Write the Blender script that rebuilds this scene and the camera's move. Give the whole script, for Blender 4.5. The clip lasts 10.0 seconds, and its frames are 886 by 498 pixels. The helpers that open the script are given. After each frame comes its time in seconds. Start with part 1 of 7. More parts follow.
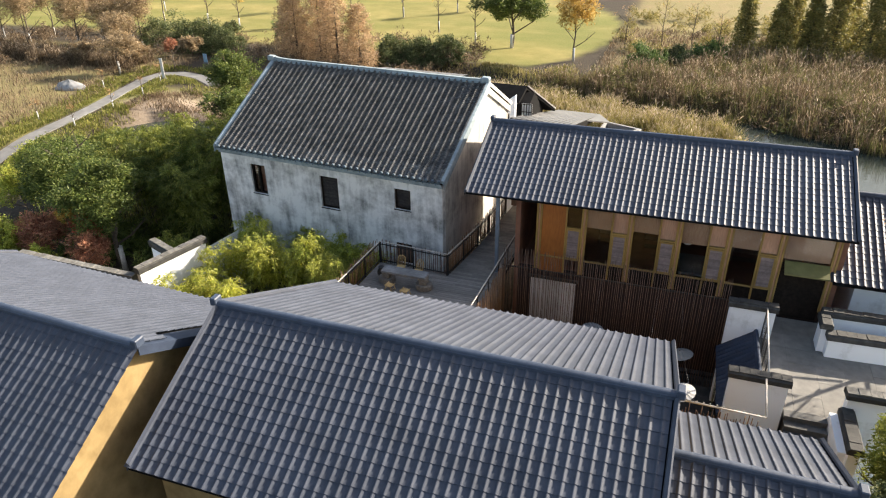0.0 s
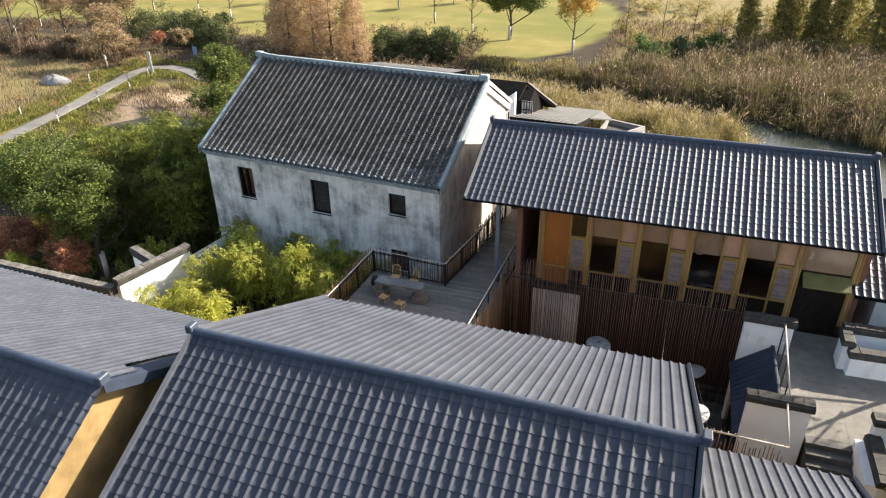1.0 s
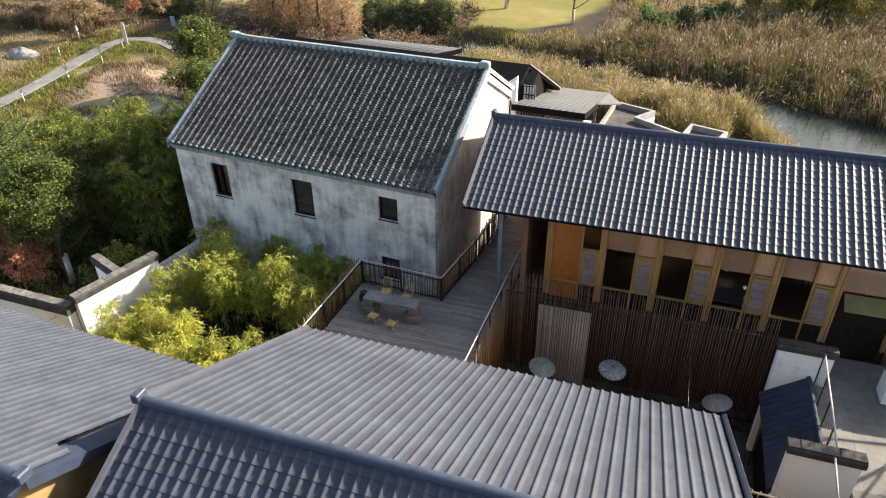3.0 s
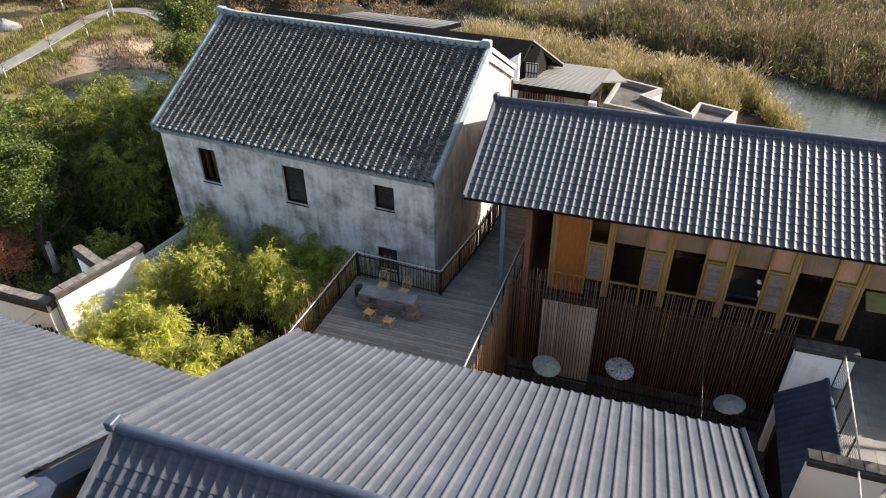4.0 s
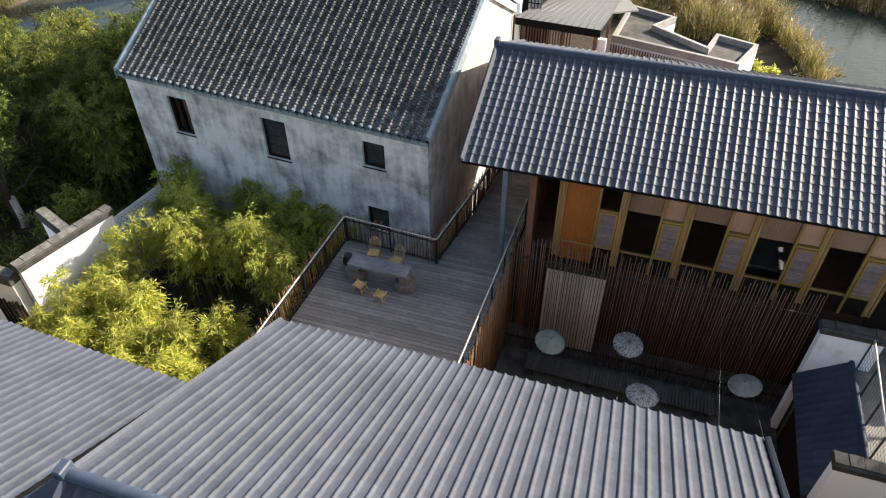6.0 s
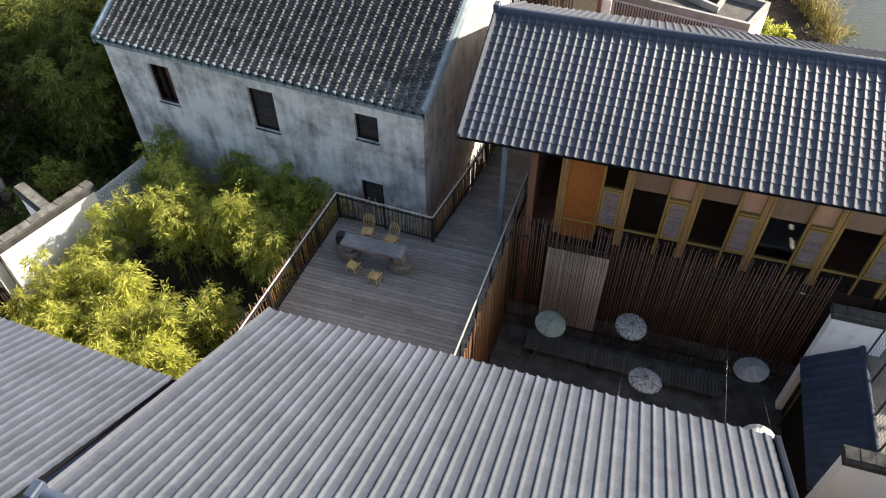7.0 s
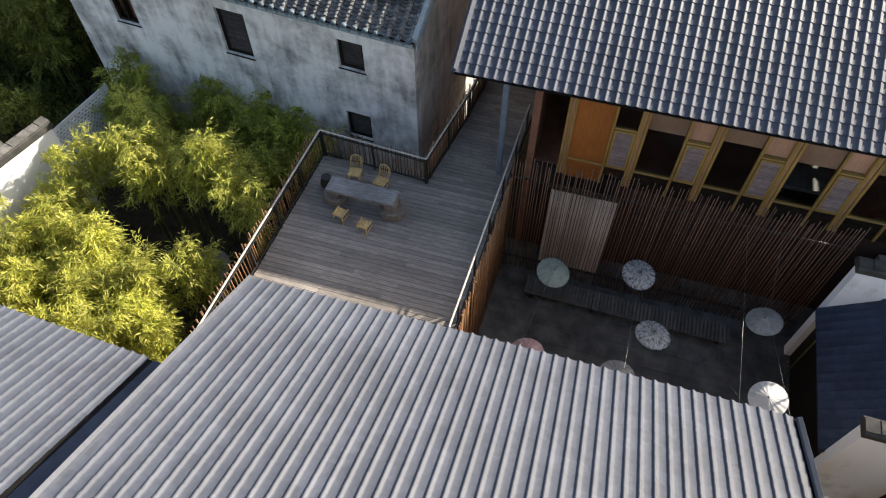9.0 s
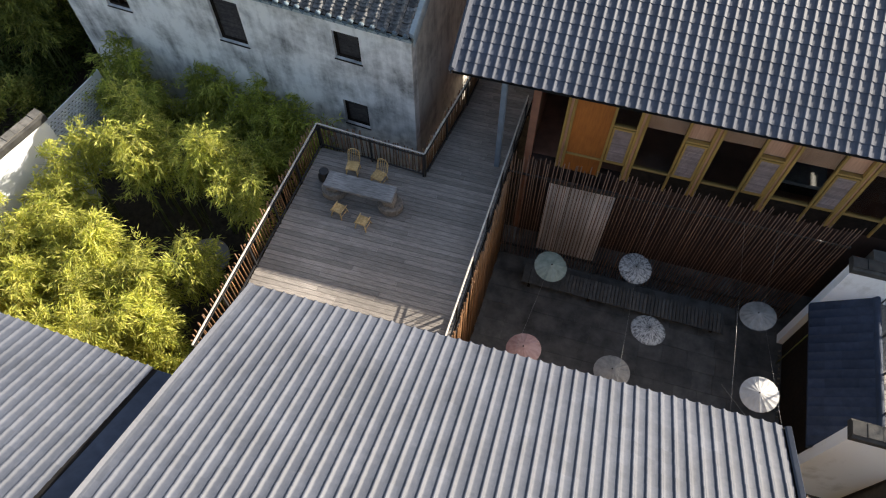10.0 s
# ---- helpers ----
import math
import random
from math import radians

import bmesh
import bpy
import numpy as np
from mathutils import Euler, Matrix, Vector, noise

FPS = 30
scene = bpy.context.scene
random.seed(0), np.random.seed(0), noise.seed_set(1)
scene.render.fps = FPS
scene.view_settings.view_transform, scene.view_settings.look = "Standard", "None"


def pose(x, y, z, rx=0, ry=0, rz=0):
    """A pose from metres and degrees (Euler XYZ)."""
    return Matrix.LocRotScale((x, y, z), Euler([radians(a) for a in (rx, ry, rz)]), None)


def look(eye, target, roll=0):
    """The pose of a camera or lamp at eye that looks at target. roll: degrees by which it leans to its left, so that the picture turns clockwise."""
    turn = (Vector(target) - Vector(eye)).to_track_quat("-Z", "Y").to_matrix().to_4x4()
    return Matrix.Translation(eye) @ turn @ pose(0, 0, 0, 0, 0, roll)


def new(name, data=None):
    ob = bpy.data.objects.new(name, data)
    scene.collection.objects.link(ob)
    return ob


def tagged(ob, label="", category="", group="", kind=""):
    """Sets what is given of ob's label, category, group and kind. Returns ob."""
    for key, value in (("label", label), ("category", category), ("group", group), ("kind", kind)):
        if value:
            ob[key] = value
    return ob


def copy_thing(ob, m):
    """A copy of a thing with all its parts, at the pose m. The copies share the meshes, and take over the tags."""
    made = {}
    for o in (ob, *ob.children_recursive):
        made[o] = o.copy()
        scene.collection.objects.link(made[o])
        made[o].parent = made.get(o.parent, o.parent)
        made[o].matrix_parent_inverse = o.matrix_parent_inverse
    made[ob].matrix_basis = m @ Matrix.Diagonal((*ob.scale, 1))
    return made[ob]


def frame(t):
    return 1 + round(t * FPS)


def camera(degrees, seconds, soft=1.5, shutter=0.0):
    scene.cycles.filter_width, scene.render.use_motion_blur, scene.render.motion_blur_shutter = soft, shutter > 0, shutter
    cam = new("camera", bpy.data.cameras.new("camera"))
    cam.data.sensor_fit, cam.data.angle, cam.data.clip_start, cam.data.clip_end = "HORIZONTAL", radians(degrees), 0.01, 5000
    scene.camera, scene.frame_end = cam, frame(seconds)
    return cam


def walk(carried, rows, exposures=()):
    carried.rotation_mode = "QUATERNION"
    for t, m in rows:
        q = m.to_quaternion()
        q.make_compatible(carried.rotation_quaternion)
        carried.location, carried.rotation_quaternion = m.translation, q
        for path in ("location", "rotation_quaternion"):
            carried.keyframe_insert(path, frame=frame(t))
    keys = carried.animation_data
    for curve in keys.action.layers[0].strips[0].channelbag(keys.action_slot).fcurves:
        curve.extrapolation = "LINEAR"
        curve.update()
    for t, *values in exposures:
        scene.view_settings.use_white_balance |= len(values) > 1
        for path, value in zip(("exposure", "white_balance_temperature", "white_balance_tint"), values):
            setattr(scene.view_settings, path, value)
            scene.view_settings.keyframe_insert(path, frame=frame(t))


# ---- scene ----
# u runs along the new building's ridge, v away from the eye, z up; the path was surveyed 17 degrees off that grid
cam = camera(65.2, 10.0, soft=1.15)
PATH = [
    (0, (0.376, 1.190, 16.639), (-0.272, 3.012, 15.589), -0.8),
    (0.5, (0.079, 2.028, 16.589), (-0.561, 3.845, 15.528), -0.8),
    (1, (-0.226, 2.841, 16.546), (-0.859, 4.653, 15.469), -0.8),
    (1.5, (-0.580, 3.669, 16.547), (-1.202, 5.471, 15.451), -0.6),
    (2, (-0.890, 4.470, 16.576), (-1.503, 6.262, 15.456), -0.6),
    (2.5, (-1.165, 5.264, 16.602), (-1.769, 7.044, 15.458), -0.6),
    (4, (-1.991, 7.411, 16.598), (-2.559, 9.127, 15.345), -0.5),
    (4.5, (-2.234, 8.051, 16.667), (-2.788, 9.732, 15.360), -0.5),
    (5, (-2.504, 8.701, 16.801), (-3.037, 10.344, 15.439), -0.4),
    (5.5, (-2.671, 9.318, 16.814), (-3.189, 10.921, 15.398), -0.4),
    (7, (-3.136, 11.109, 16.812), (-3.603, 12.566, 15.232), -0.6),
    (7.5, (-3.306, 11.631, 16.808), (-3.749, 13.037, 15.175), -0.5),
    (8, (-3.500, 12.176, 16.784), (-3.915, 13.521, 15.092), -0.5),
    (8.5, (-3.660, 12.725, 16.741), (-4.056, 14.001, 14.992), -0.7),
    (9, (-3.937, 13.249, 16.686), (-4.297, 14.455, 14.882), -0.3),
    (9.5, (-4.144, 13.820, 16.976), (-4.477, 14.951, 15.120), -0.4),
    (10, (-4.247, 14.242, 17.494), (-4.561, 15.317, 15.601), -0.2),
]
walk(cam, [(t, look(eye, target, roll)) for t, eye, target, roll in PATH], [(0.0, 1.42, 7500, 10), (2.5, 1.38, 7500, 10), (5.0, 1.3, 7300, 10), (7.5, 1.37, 7300, 10), (10.0, 1.4, 7400, 10)])

# ---- world, sun ----
SUN_EL, SUN_AZ = 27.2, 40.5          # height; bearing from +x towards +y
world = bpy.data.worlds.new("world")
scene.world = world
world.use_nodes = True
wn = world.node_tree
sky = wn.nodes.new("ShaderNodeTexSky")
sky.sky_type, sky.sun_disc = "NISHITA", False
sky.sun_elevation, sky.sun_rotation = radians(SUN_EL), radians(90.0 - SUN_AZ)
sky.air_density, sky.dust_density, sky.ozone_density = 1.0, 2.0, 0.9
wn.links.new(sky.outputs[0], wn.nodes["Background"].inputs[0])
wn.nodes["Background"].inputs[1].default_value = 0.12
sun = new("sun", bpy.data.lights.new("sun", "SUN"))
sun.data.energy, sun.data.angle, sun.data.color = 5.0, radians(0.6), (1.0, 0.955, 0.89)
sun.matrix_world = look((60 * math.cos(radians(SUN_AZ)), 60 * math.sin(radians(SUN_AZ)), 60 * math.tan(radians(SUN_EL))), (0, 0, 0))

# ---- materials ----
def nodes_of(name):
    m = bpy.data.materials.new(name)
    m.use_nodes = True
    t = m.node_tree
    return m, t, t.nodes["Principled BSDF"]


def noise_node(t, coord, scale, detail=4.0, rough=0.55, stretch=None):
    n = t.nodes.new("ShaderNodeTexNoise")
    n.inputs["Scale"].default_value, n.inputs["Detail"].default_value, n.inputs["Roughness"].default_value = scale, detail, rough
    if stretch:
        mp = t.nodes.new("ShaderNodeMapping")
        mp.inputs["Scale"].default_value = stretch
        t.links.new(coord, mp.inputs[0])
        coord = mp.outputs[0]
    t.links.new(coord, n.inputs["Vector"])
    return n


def ramp(t, value, stops):
    r = t.nodes.new("ShaderNodeValToRGB")
    t.links.new(value, r.inputs[0])
    while len(r.color_ramp.elements) < len(stops):
        r.color_ramp.elements.new(0.5)
    for e, (p, c) in zip(r.color_ramp.elements, stops):
        e.position = p
        e.color = (*c, 1.0) if len(c) == 3 else c
    return r.outputs[0]


def blend(t, fac, a, b, mode="MIX"):
    n = t.nodes.new("ShaderNodeMix")
    n.data_type, n.blend_type = "RGBA", mode
    for sock, v in ((n.inputs[0], fac), (n.inputs[6], a), (n.inputs[7], b)):
        if isinstance(v, (int, float)):
            sock.default_value = v
        elif isinstance(v, tuple):
            sock.default_value = (*v, 1.0)
        else:
            t.links.new(v, sock)
    return n.outputs[2]


def math_node(t, op, a, b=0.0):
    n = t.nodes.new("ShaderNodeMath")
    n.operation = op
    for sock, v in zip(n.inputs, (a, b)):
        if isinstance(v, (int, float)):
            sock.default_value = v
        else:
            t.links.new(v, sock)
    return n.outputs[0]


def grey(v):
    return (v, v, v)


def surface(name, dark, light, scale=6.0, rough=(0.5, 0.8), metal=0.0, bump=0.15, bump_scale=40.0, vary=0.0, stretch=None, big=0.35, spec=0.5, coat=0.0, island=0.0):
    """A weathered surface: fine grain between two tones, broad patches over it, relief, and a tone of its own for each piece."""
    m, t, p = nodes_of(name)
    geo = t.nodes.new("ShaderNodeNewGeometry")
    pos = geo.outputs["Position"]
    fine = noise_node(t, pos, scale, 6.0, 0.6, stretch)
    col = ramp(t, fine.outputs[0], [(0.3, dark), (0.7, light)])
    broad = noise_node(t, pos, scale * 0.13, 3.0)
    tone = ramp(t, broad.outputs[0], [(0.3, grey(1 - big)), (0.7, grey(1.0))])
    col = blend(t, 1.0, col, tone, "MULTIPLY")
    if vary:
        info = t.nodes.new("ShaderNodeObjectInfo")
        col = blend(t, 1.0, col, ramp(t, info.outputs["Random"], [(0.0, grey(1 - vary)), (1.0, grey(1.0))]), "MULTIPLY")
    if island:
        col = blend(t, 1.0, col, ramp(t, geo.outputs["Random Per Island"], [(0.0, grey(1 - island)), (1.0, grey(1.0))]), "MULTIPLY")
    t.links.new(col, p.inputs["Base Color"])
    rr = t.nodes.new("ShaderNodeMapRange")
    rr.inputs["To Min"].default_value, rr.inputs["To Max"].default_value = rough
    t.links.new(fine.outputs[0], rr.inputs[0])
    t.links.new(rr.outputs[0], p.inputs["Roughness"])
    p.inputs["Metallic"].default_value = metal
    p.inputs["Specular IOR Level"].default_value = spec
    p.inputs["Coat Weight"].default_value = coat
    p.inputs["Coat Roughness"].default_value = 0.15
    if bump:
        b = t.nodes.new("ShaderNodeBump")
        b.inputs["Strength"].default_value, b.inputs["Distance"].default_value = bump, 0.02
        bn = noise_node(t, pos, bump_scale, 4.0, 0.6, stretch)
        t.links.new(bn.outputs[0], b.inputs["Height"])
        t.links.new(b.outputs[0], p.inputs["Normal"])
    return m


def foliage(name, dark, light, tip=None, through_light=0.35, rough=0.55):
    """Leaves: each its own tone, the sun shining through."""
    m, t, p = nodes_of(name)
    geo = t.nodes.new("ShaderNodeNewGeometry")
    stops = [(0.0, dark), (0.75, light)] + ([(1.0, tip)] if tip else [])
    col = ramp(t, geo.outputs["Random Per Island"], stops)
    broad = noise_node(t, geo.outputs["Position"], 1.1, 3.0)
    col = blend(t, 1.0, col, ramp(t, broad.outputs[0], [(0.32, grey(0.5)), (0.66, grey(1.0))]), "MULTIPLY")
    t.links.new(col, p.inputs["Base Color"])
    p.inputs["Roughness"].default_value = rough
    p.inputs["Specular IOR Level"].default_value = 0.3
    tr = t.nodes.new("ShaderNodeBsdfTranslucent")
    t.links.new(col, tr.inputs[0])
    mix = t.nodes.new("ShaderNodeMixShader")
    mix.inputs[0].default_value = through_light
    t.links.new(p.outputs[0], mix.inputs[1])
    t.links.new(tr.outputs[0], mix.inputs[2])
    t.links.new(mix.outputs[0], t.nodes["Material Output"].inputs[0])
    return m


def plaster(name, base, stain, amount, streak=1.0):
    """Lime plaster, rain-streaked and mottled."""
    m, t, p = nodes_of(name)
    pos = t.nodes.new("ShaderNodeNewGeometry").outputs["Position"]
    cloud = noise_node(t, pos, 0.75, 9.0, 0.66, (1.0, 1.0, 1.15))
    streaks = noise_node(t, pos, 1.0, 6.0, 0.6, (3.4, 3.4, 0.7))
    blot = noise_node(t, pos, 3.0, 6.0, 0.7)
    k = math_node(t, "ADD", math_node(t, "MULTIPLY", cloud.outputs[0], 0.68), math_node(t, "MULTIPLY", streaks.outputs[0], 0.32 * streak))
    k = math_node(t, "ADD", k, math_node(t, "MULTIPLY", blot.outputs[0], 0.18))
    mid = tuple(0.55 * a + 0.45 * b for a, b in zip(base, stain))
    col = ramp(t, k, [(0.6 - 0.1 * amount, base), (0.635, mid), (0.68 + 0.1 * amount, stain)])
    t.links.new(col, p.inputs["Base Color"])
    p.inputs["Roughness"].default_value = 0.9
    p.inputs["Specular IOR Level"].default_value = 0.2
    b = t.nodes.new("ShaderNodeBump")
    b.inputs["Strength"].default_value, b.inputs["Distance"].default_value = 0.3, 0.02
    t.links.new(noise_node(t, pos, 22.0, 6.0).outputs[0], b.inputs["Height"])
    t.links.new(b.outputs[0], p.inputs["Normal"])
    return m


M_TILE = surface("glazed_roof_tile", (0.064, 0.075, 0.102), (0.088, 0.099, 0.129), 9.0, (0.45, 0.54), 0.0, 0.05, 30.0, 0.15, big=0.25, spec=0.22, island=0.16)
M_RIDGE = surface("ridge_tile", (0.03, 0.045, 0.078), (0.055, 0.075, 0.115), 5.0, (0.45, 0.6), 0.0, 0.08, 30.0, big=0.25, spec=0.5)
M_NAVY = surface("navy_sheet_metal", (0.026, 0.038, 0.066), (0.042, 0.058, 0.094), 4.0, (0.6, 0.75), 0.0, 0.05, spec=0.2)
M_EAVEDISC = surface("blue_grey_tile_end", (0.06, 0.095, 0.125), (0.19, 0.26, 0.31), 24.0, (0.8, 0.95), 0.0, 0.3, 40.0, 0.3)
M_OLDTILE = surface("old_grey_tile", (0.15, 0.152, 0.153), (0.37, 0.372, 0.374), 16.0, (0.8, 0.95), 0.0, 0.5, 60.0, 0.45, big=0.4, spec=0.2, island=0.5)
M_OLDRIDGE = surface("limewashed_ridge", (0.2, 0.27, 0.31), (0.42, 0.49, 0.53), 4.0, (0.8, 0.95), 0.0, 0.3, 30.0, big=0.4)
M_WALL = plaster("stained_plaster", (0.76, 0.755, 0.75), (0.15, 0.15, 0.152), 0.75)
M_GABLE = plaster("gable_plaster", (0.62, 0.595, 0.55), (0.33, 0.315, 0.3), 0.5, 1.2)
M_WHITE = plaster("white_render", (0.8, 0.825, 0.86), (0.62, 0.635, 0.65), 0.1, 0.7)
M_OCHRE = surface("ochre_render", (0.22, 0.15, 0.068), (0.34, 0.24, 0.115), 2.5, (0.85, 0.95), 0.0, 0.2, 40.0, big=0.35, spec=0.2)
M_DECK = surface("weathered_deck", (0.18, 0.16, 0.145), (0.4, 0.365, 0.335), 5.0, (0.6, 0.8), 0.0, 0.25, 30.0, 0.35, (1.0, 12.0, 6.0), 0.3)
M_BROWN = surface("brown_slat", (0.09, 0.045, 0.03), (0.31, 0.17, 0.105), 6.0, (0.55, 0.75), 0.0, 0.2, 30.0, 0.5, (6.0, 6.0, 0.7), 0.3)
M_BAMBOOSLAT = surface("bamboo_pole", (0.16, 0.075, 0.036), (0.38, 0.2, 0.092), 6.0, (0.45, 0.65), 0.0, 0.15, 30.0, 0.55, (6.0, 6.0, 0.7), 0.3)
M_PALE = surface("pale_handrail", (0.42, 0.38, 0.34), (0.6, 0.56, 0.51), 8.0, (0.5, 0.7), 0.0, 0.15, 40.0)
M_BLACK = surface("black_steel", (0.012, 0.012, 0.013), (0.025, 0.025, 0.027), 10.0, (0.4, 0.6), 0.0, 0.05)
M_BLUESTEEL = surface("grey_blue_steel", (0.12, 0.17, 0.23), (0.17, 0.22, 0.28), 5.0, (0.4, 0.6), 0.0, 0.05)
M_TIMBER = surface("yellow_timber", (0.3, 0.18, 0.048), (0.44, 0.275, 0.085), 7.0, (0.45, 0.65), 0.0, 0.12, 40.0, 0.2, (8.0, 8.0, 0.8), 0.25)
M_PANEL = surface("orange_board", (0.3, 0.09, 0.018), (0.44, 0.15, 0.032), 4.0, (0.45, 0.6), 0.0, 0.08, 30.0, 0.1, (6.0, 6.0, 0.7), 0.3)
M_BLIND = surface("brown_reed_blind", (0.5, 0.27, 0.17), (0.72, 0.42, 0.28), 5.0, (0.7, 0.9), 0.0, 0.15, 60.0, 0.15, (5.0, 5.0, 0.5), 0.3)
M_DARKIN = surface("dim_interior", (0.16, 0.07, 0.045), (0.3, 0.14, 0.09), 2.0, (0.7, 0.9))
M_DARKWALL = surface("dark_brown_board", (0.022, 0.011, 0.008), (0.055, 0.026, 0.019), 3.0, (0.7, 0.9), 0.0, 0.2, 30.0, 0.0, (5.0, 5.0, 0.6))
M_LOUVRE = surface("grey_louvre", (0.24, 0.18, 0.175), (0.36, 0.28, 0.275), 9.0, (0.6, 0.8), 0.0, 0.1, 40.0, 0.3)
M_DARKWOOD = surface("dark_wood", (0.012, 0.009, 0.007), (0.032, 0.023, 0.018), 8.0, (0.7, 0.9), 0.0, 0.2, spec=0.12)
M_OLDLOUVRE = surface("dark_louvre", (0.05, 0.042, 0.04), (0.11, 0.095, 0.088), 9.0, (0.7, 0.85), 0.0, 0.1, 40.0, 0.3, spec=0.2)
M_CAP = surface("mossy_black_cap", (0.02, 0.02, 0.021), (0.085, 0.082, 0.075), 4.0, (0.7, 0.9), 0.0, 0.4, 25.0, 0.3, big=0.4)
M_CAPTOP = surface("lichened_coping", (0.1, 0.096, 0.088), (0.29, 0.275, 0.25), 5.0, (0.8, 0.95), 0.0, 0.4, 25.0, 0.3, big=0.4)
M_COURT = surface("dark_court_paving", (0.04, 0.039, 0.038), (0.17, 0.165, 0.157), 2.2, (0.5, 0.8), 0.0, 0.3, 30.0, 0.3, big=0.5)
M_CONCRETE = surface("grey_concrete", (0.19, 0.18, 0.165), (0.29, 0.275, 0.25), 3.0, (0.8, 0.95), 0.0, 0.2, 30.0, 0.15, big=0.35)
M_SLAB = surface("grey_table_plank", (0.12, 0.12, 0.124), (0.36, 0.36, 0.365), 4.0, (0.6, 0.8), 0.0, 0.3, 30.0, 0.0, (1.0, 7.0, 5.0), 0.45)
M_STONE = surface("granite", (0.12, 0.1, 0.085), (0.29, 0.245, 0.205), 14.0, (0.8, 0.95), 0.0, 0.4, 50.0)
M_JAR = surface("black_jar", (0.01, 0.01, 0.011), (0.03, 0.03, 0.032), 8.0, (0.35, 0.5))
M_CANE = surface("yellow_cane", (0.46, 0.28, 0.1), (0.8, 0.56, 0.26), 16.0, (0.45, 0.6), 0.0, 0.1, 60.0, 0.1)
M_PAPER = surface("oiled_paper", (0.62, 0.61, 0.59), (0.78, 0.77, 0.75), 7.0, (0.4, 0.6), 0.0, 0.15, 30.0, 0.15, big=0.4)
M_PINKPAPER = surface("pink_oiled_paper", (0.3, 0.18, 0.175), (0.46, 0.31, 0.3), 7.0, (0.4, 0.6), 0.0, 0.15, 30.0, big=0.3)
M_GREENPAPER = surface("greenish_oiled_paper", (0.16, 0.21, 0.175), (0.28, 0.33, 0.29), 7.0, (0.4, 0.6), 0.0, 0.15, 30.0, big=0.4)
M_DARKSLAT = surface("dark_bench_slat", (0.07, 0.07, 0.07), (0.14, 0.138, 0.133), 6.0, (0.6, 0.8), 0.0, 0.2, 30.0, 0.3)
M_PALEDOOR = surface("pale_door_board", (0.62, 0.58, 0.58), (0.8, 0.76, 0.75), 4.0, (0.5, 0.7), 0.0, 0.1, 30.0, 0.35, (6.0, 6.0, 0.6))
M_PAPERDIM = surface("grey_oiled_paper", (0.2, 0.195, 0.185), (0.34, 0.33, 0.315), 6.0, (0.4, 0.6), 0.0, 0.15, 30.0, 0.15, big=0.4)
M_WIRE = surface("steel_wire", (0.3, 0.3, 0.3), (0.4, 0.4, 0.4), 9.0, (0.4, 0.5), 0.6, 0.0)
M_NAVYTILE = surface("navy_glazed_tile", (0.028, 0.038, 0.064), (0.044, 0.058, 0.092), 7.0, (0.65, 0.75), 0.0, 0.05, 30.0, 0.25, big=0.3, spec=0.18)
M_WHITEMETAL = surface("white_sheet_metal", (0.62, 0.66, 0.68), (0.74, 0.77, 0.79), 4.0, (0.4, 0.5), 0.0, 0.02)
M_CAPPALE = surface("pale_concrete_parapet", (0.27, 0.265, 0.26), (0.4, 0.39, 0.385), 3.0, (0.8, 0.9), 0.0, 0.15)
M_HOOD = surface("olive_metal_hood", (0.16, 0.15, 0.05), (0.24, 0.22, 0.08), 3.0, (0.5, 0.7))
M_SEAM = surface("grey_metal_roof", (0.095, 0.097, 0.1), (0.14, 0.142, 0.146), 3.0, (0.4, 0.6), 0.0, 0.05, 30.0, big=0.25)
# near-black: roof slabs and edges, and the rear house's shade put into colour
M_ROOFSHADE = surface("black_roof_and_shade", (0.008, 0.008, 0.009), (0.016, 0.016, 0.017), 4.0, (0.8, 0.95), 0.0, 0.1, spec=0.06)
M_GRAVELROOF = surface("dark_gravel_roof", (0.05, 0.047, 0.044), (0.16, 0.15, 0.14), 2.0, (0.85, 0.95), 0.0, 0.5, 60.0, big=0.5)
M_PATH = surface("concrete_path", (0.15, 0.148, 0.145), (0.24, 0.234, 0.228), 1.5, (0.85, 0.95), 0.0, 0.2, 20.0)
M_BARK = surface("bark", (0.05, 0.038, 0.028), (0.13, 0.1, 0.075), 9.0, (0.85, 0.95), 0.0, 0.5, 40.0)
M_LIME = surface("whitewashed_bark", (0.55, 0.54, 0.52), (0.75, 0.74, 0.72), 9.0, (0.85, 0.95), 0.0, 0.3, 40.0)
M_CULM = surface("bamboo_culm", (0.1, 0.13, 0.03), (0.22, 0.24, 0.07), 6.0, (0.4, 0.6), 0.0, 0.1)
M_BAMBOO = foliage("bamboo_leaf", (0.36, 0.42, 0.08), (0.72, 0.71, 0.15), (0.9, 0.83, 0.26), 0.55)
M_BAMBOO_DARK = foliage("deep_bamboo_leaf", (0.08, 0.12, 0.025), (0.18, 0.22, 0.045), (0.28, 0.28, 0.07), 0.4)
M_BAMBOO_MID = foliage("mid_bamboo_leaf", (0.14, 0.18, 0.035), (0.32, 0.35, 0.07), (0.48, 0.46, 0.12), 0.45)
# bamboo_leaf coloured darker, for clumps in the wall's shade and some shrubs
M_BAMBOO_DIM = foliage("dimmed_bamboo_leaf", (0.28, 0.34, 0.065), (0.6, 0.64, 0.13), (0.78, 0.74, 0.18), 0.55)
M_BRIGHTSHRUB = foliage("bright_shrub_leaf", (0.06, 0.11, 0.03), (0.14, 0.22, 0.06), (0.2, 0.27, 0.08), 0.3)
M_BROADLEAF = foliage("camphor_leaf", (0.06, 0.095, 0.022), (0.165, 0.215, 0.05), (0.28, 0.3, 0.085), 0.35)
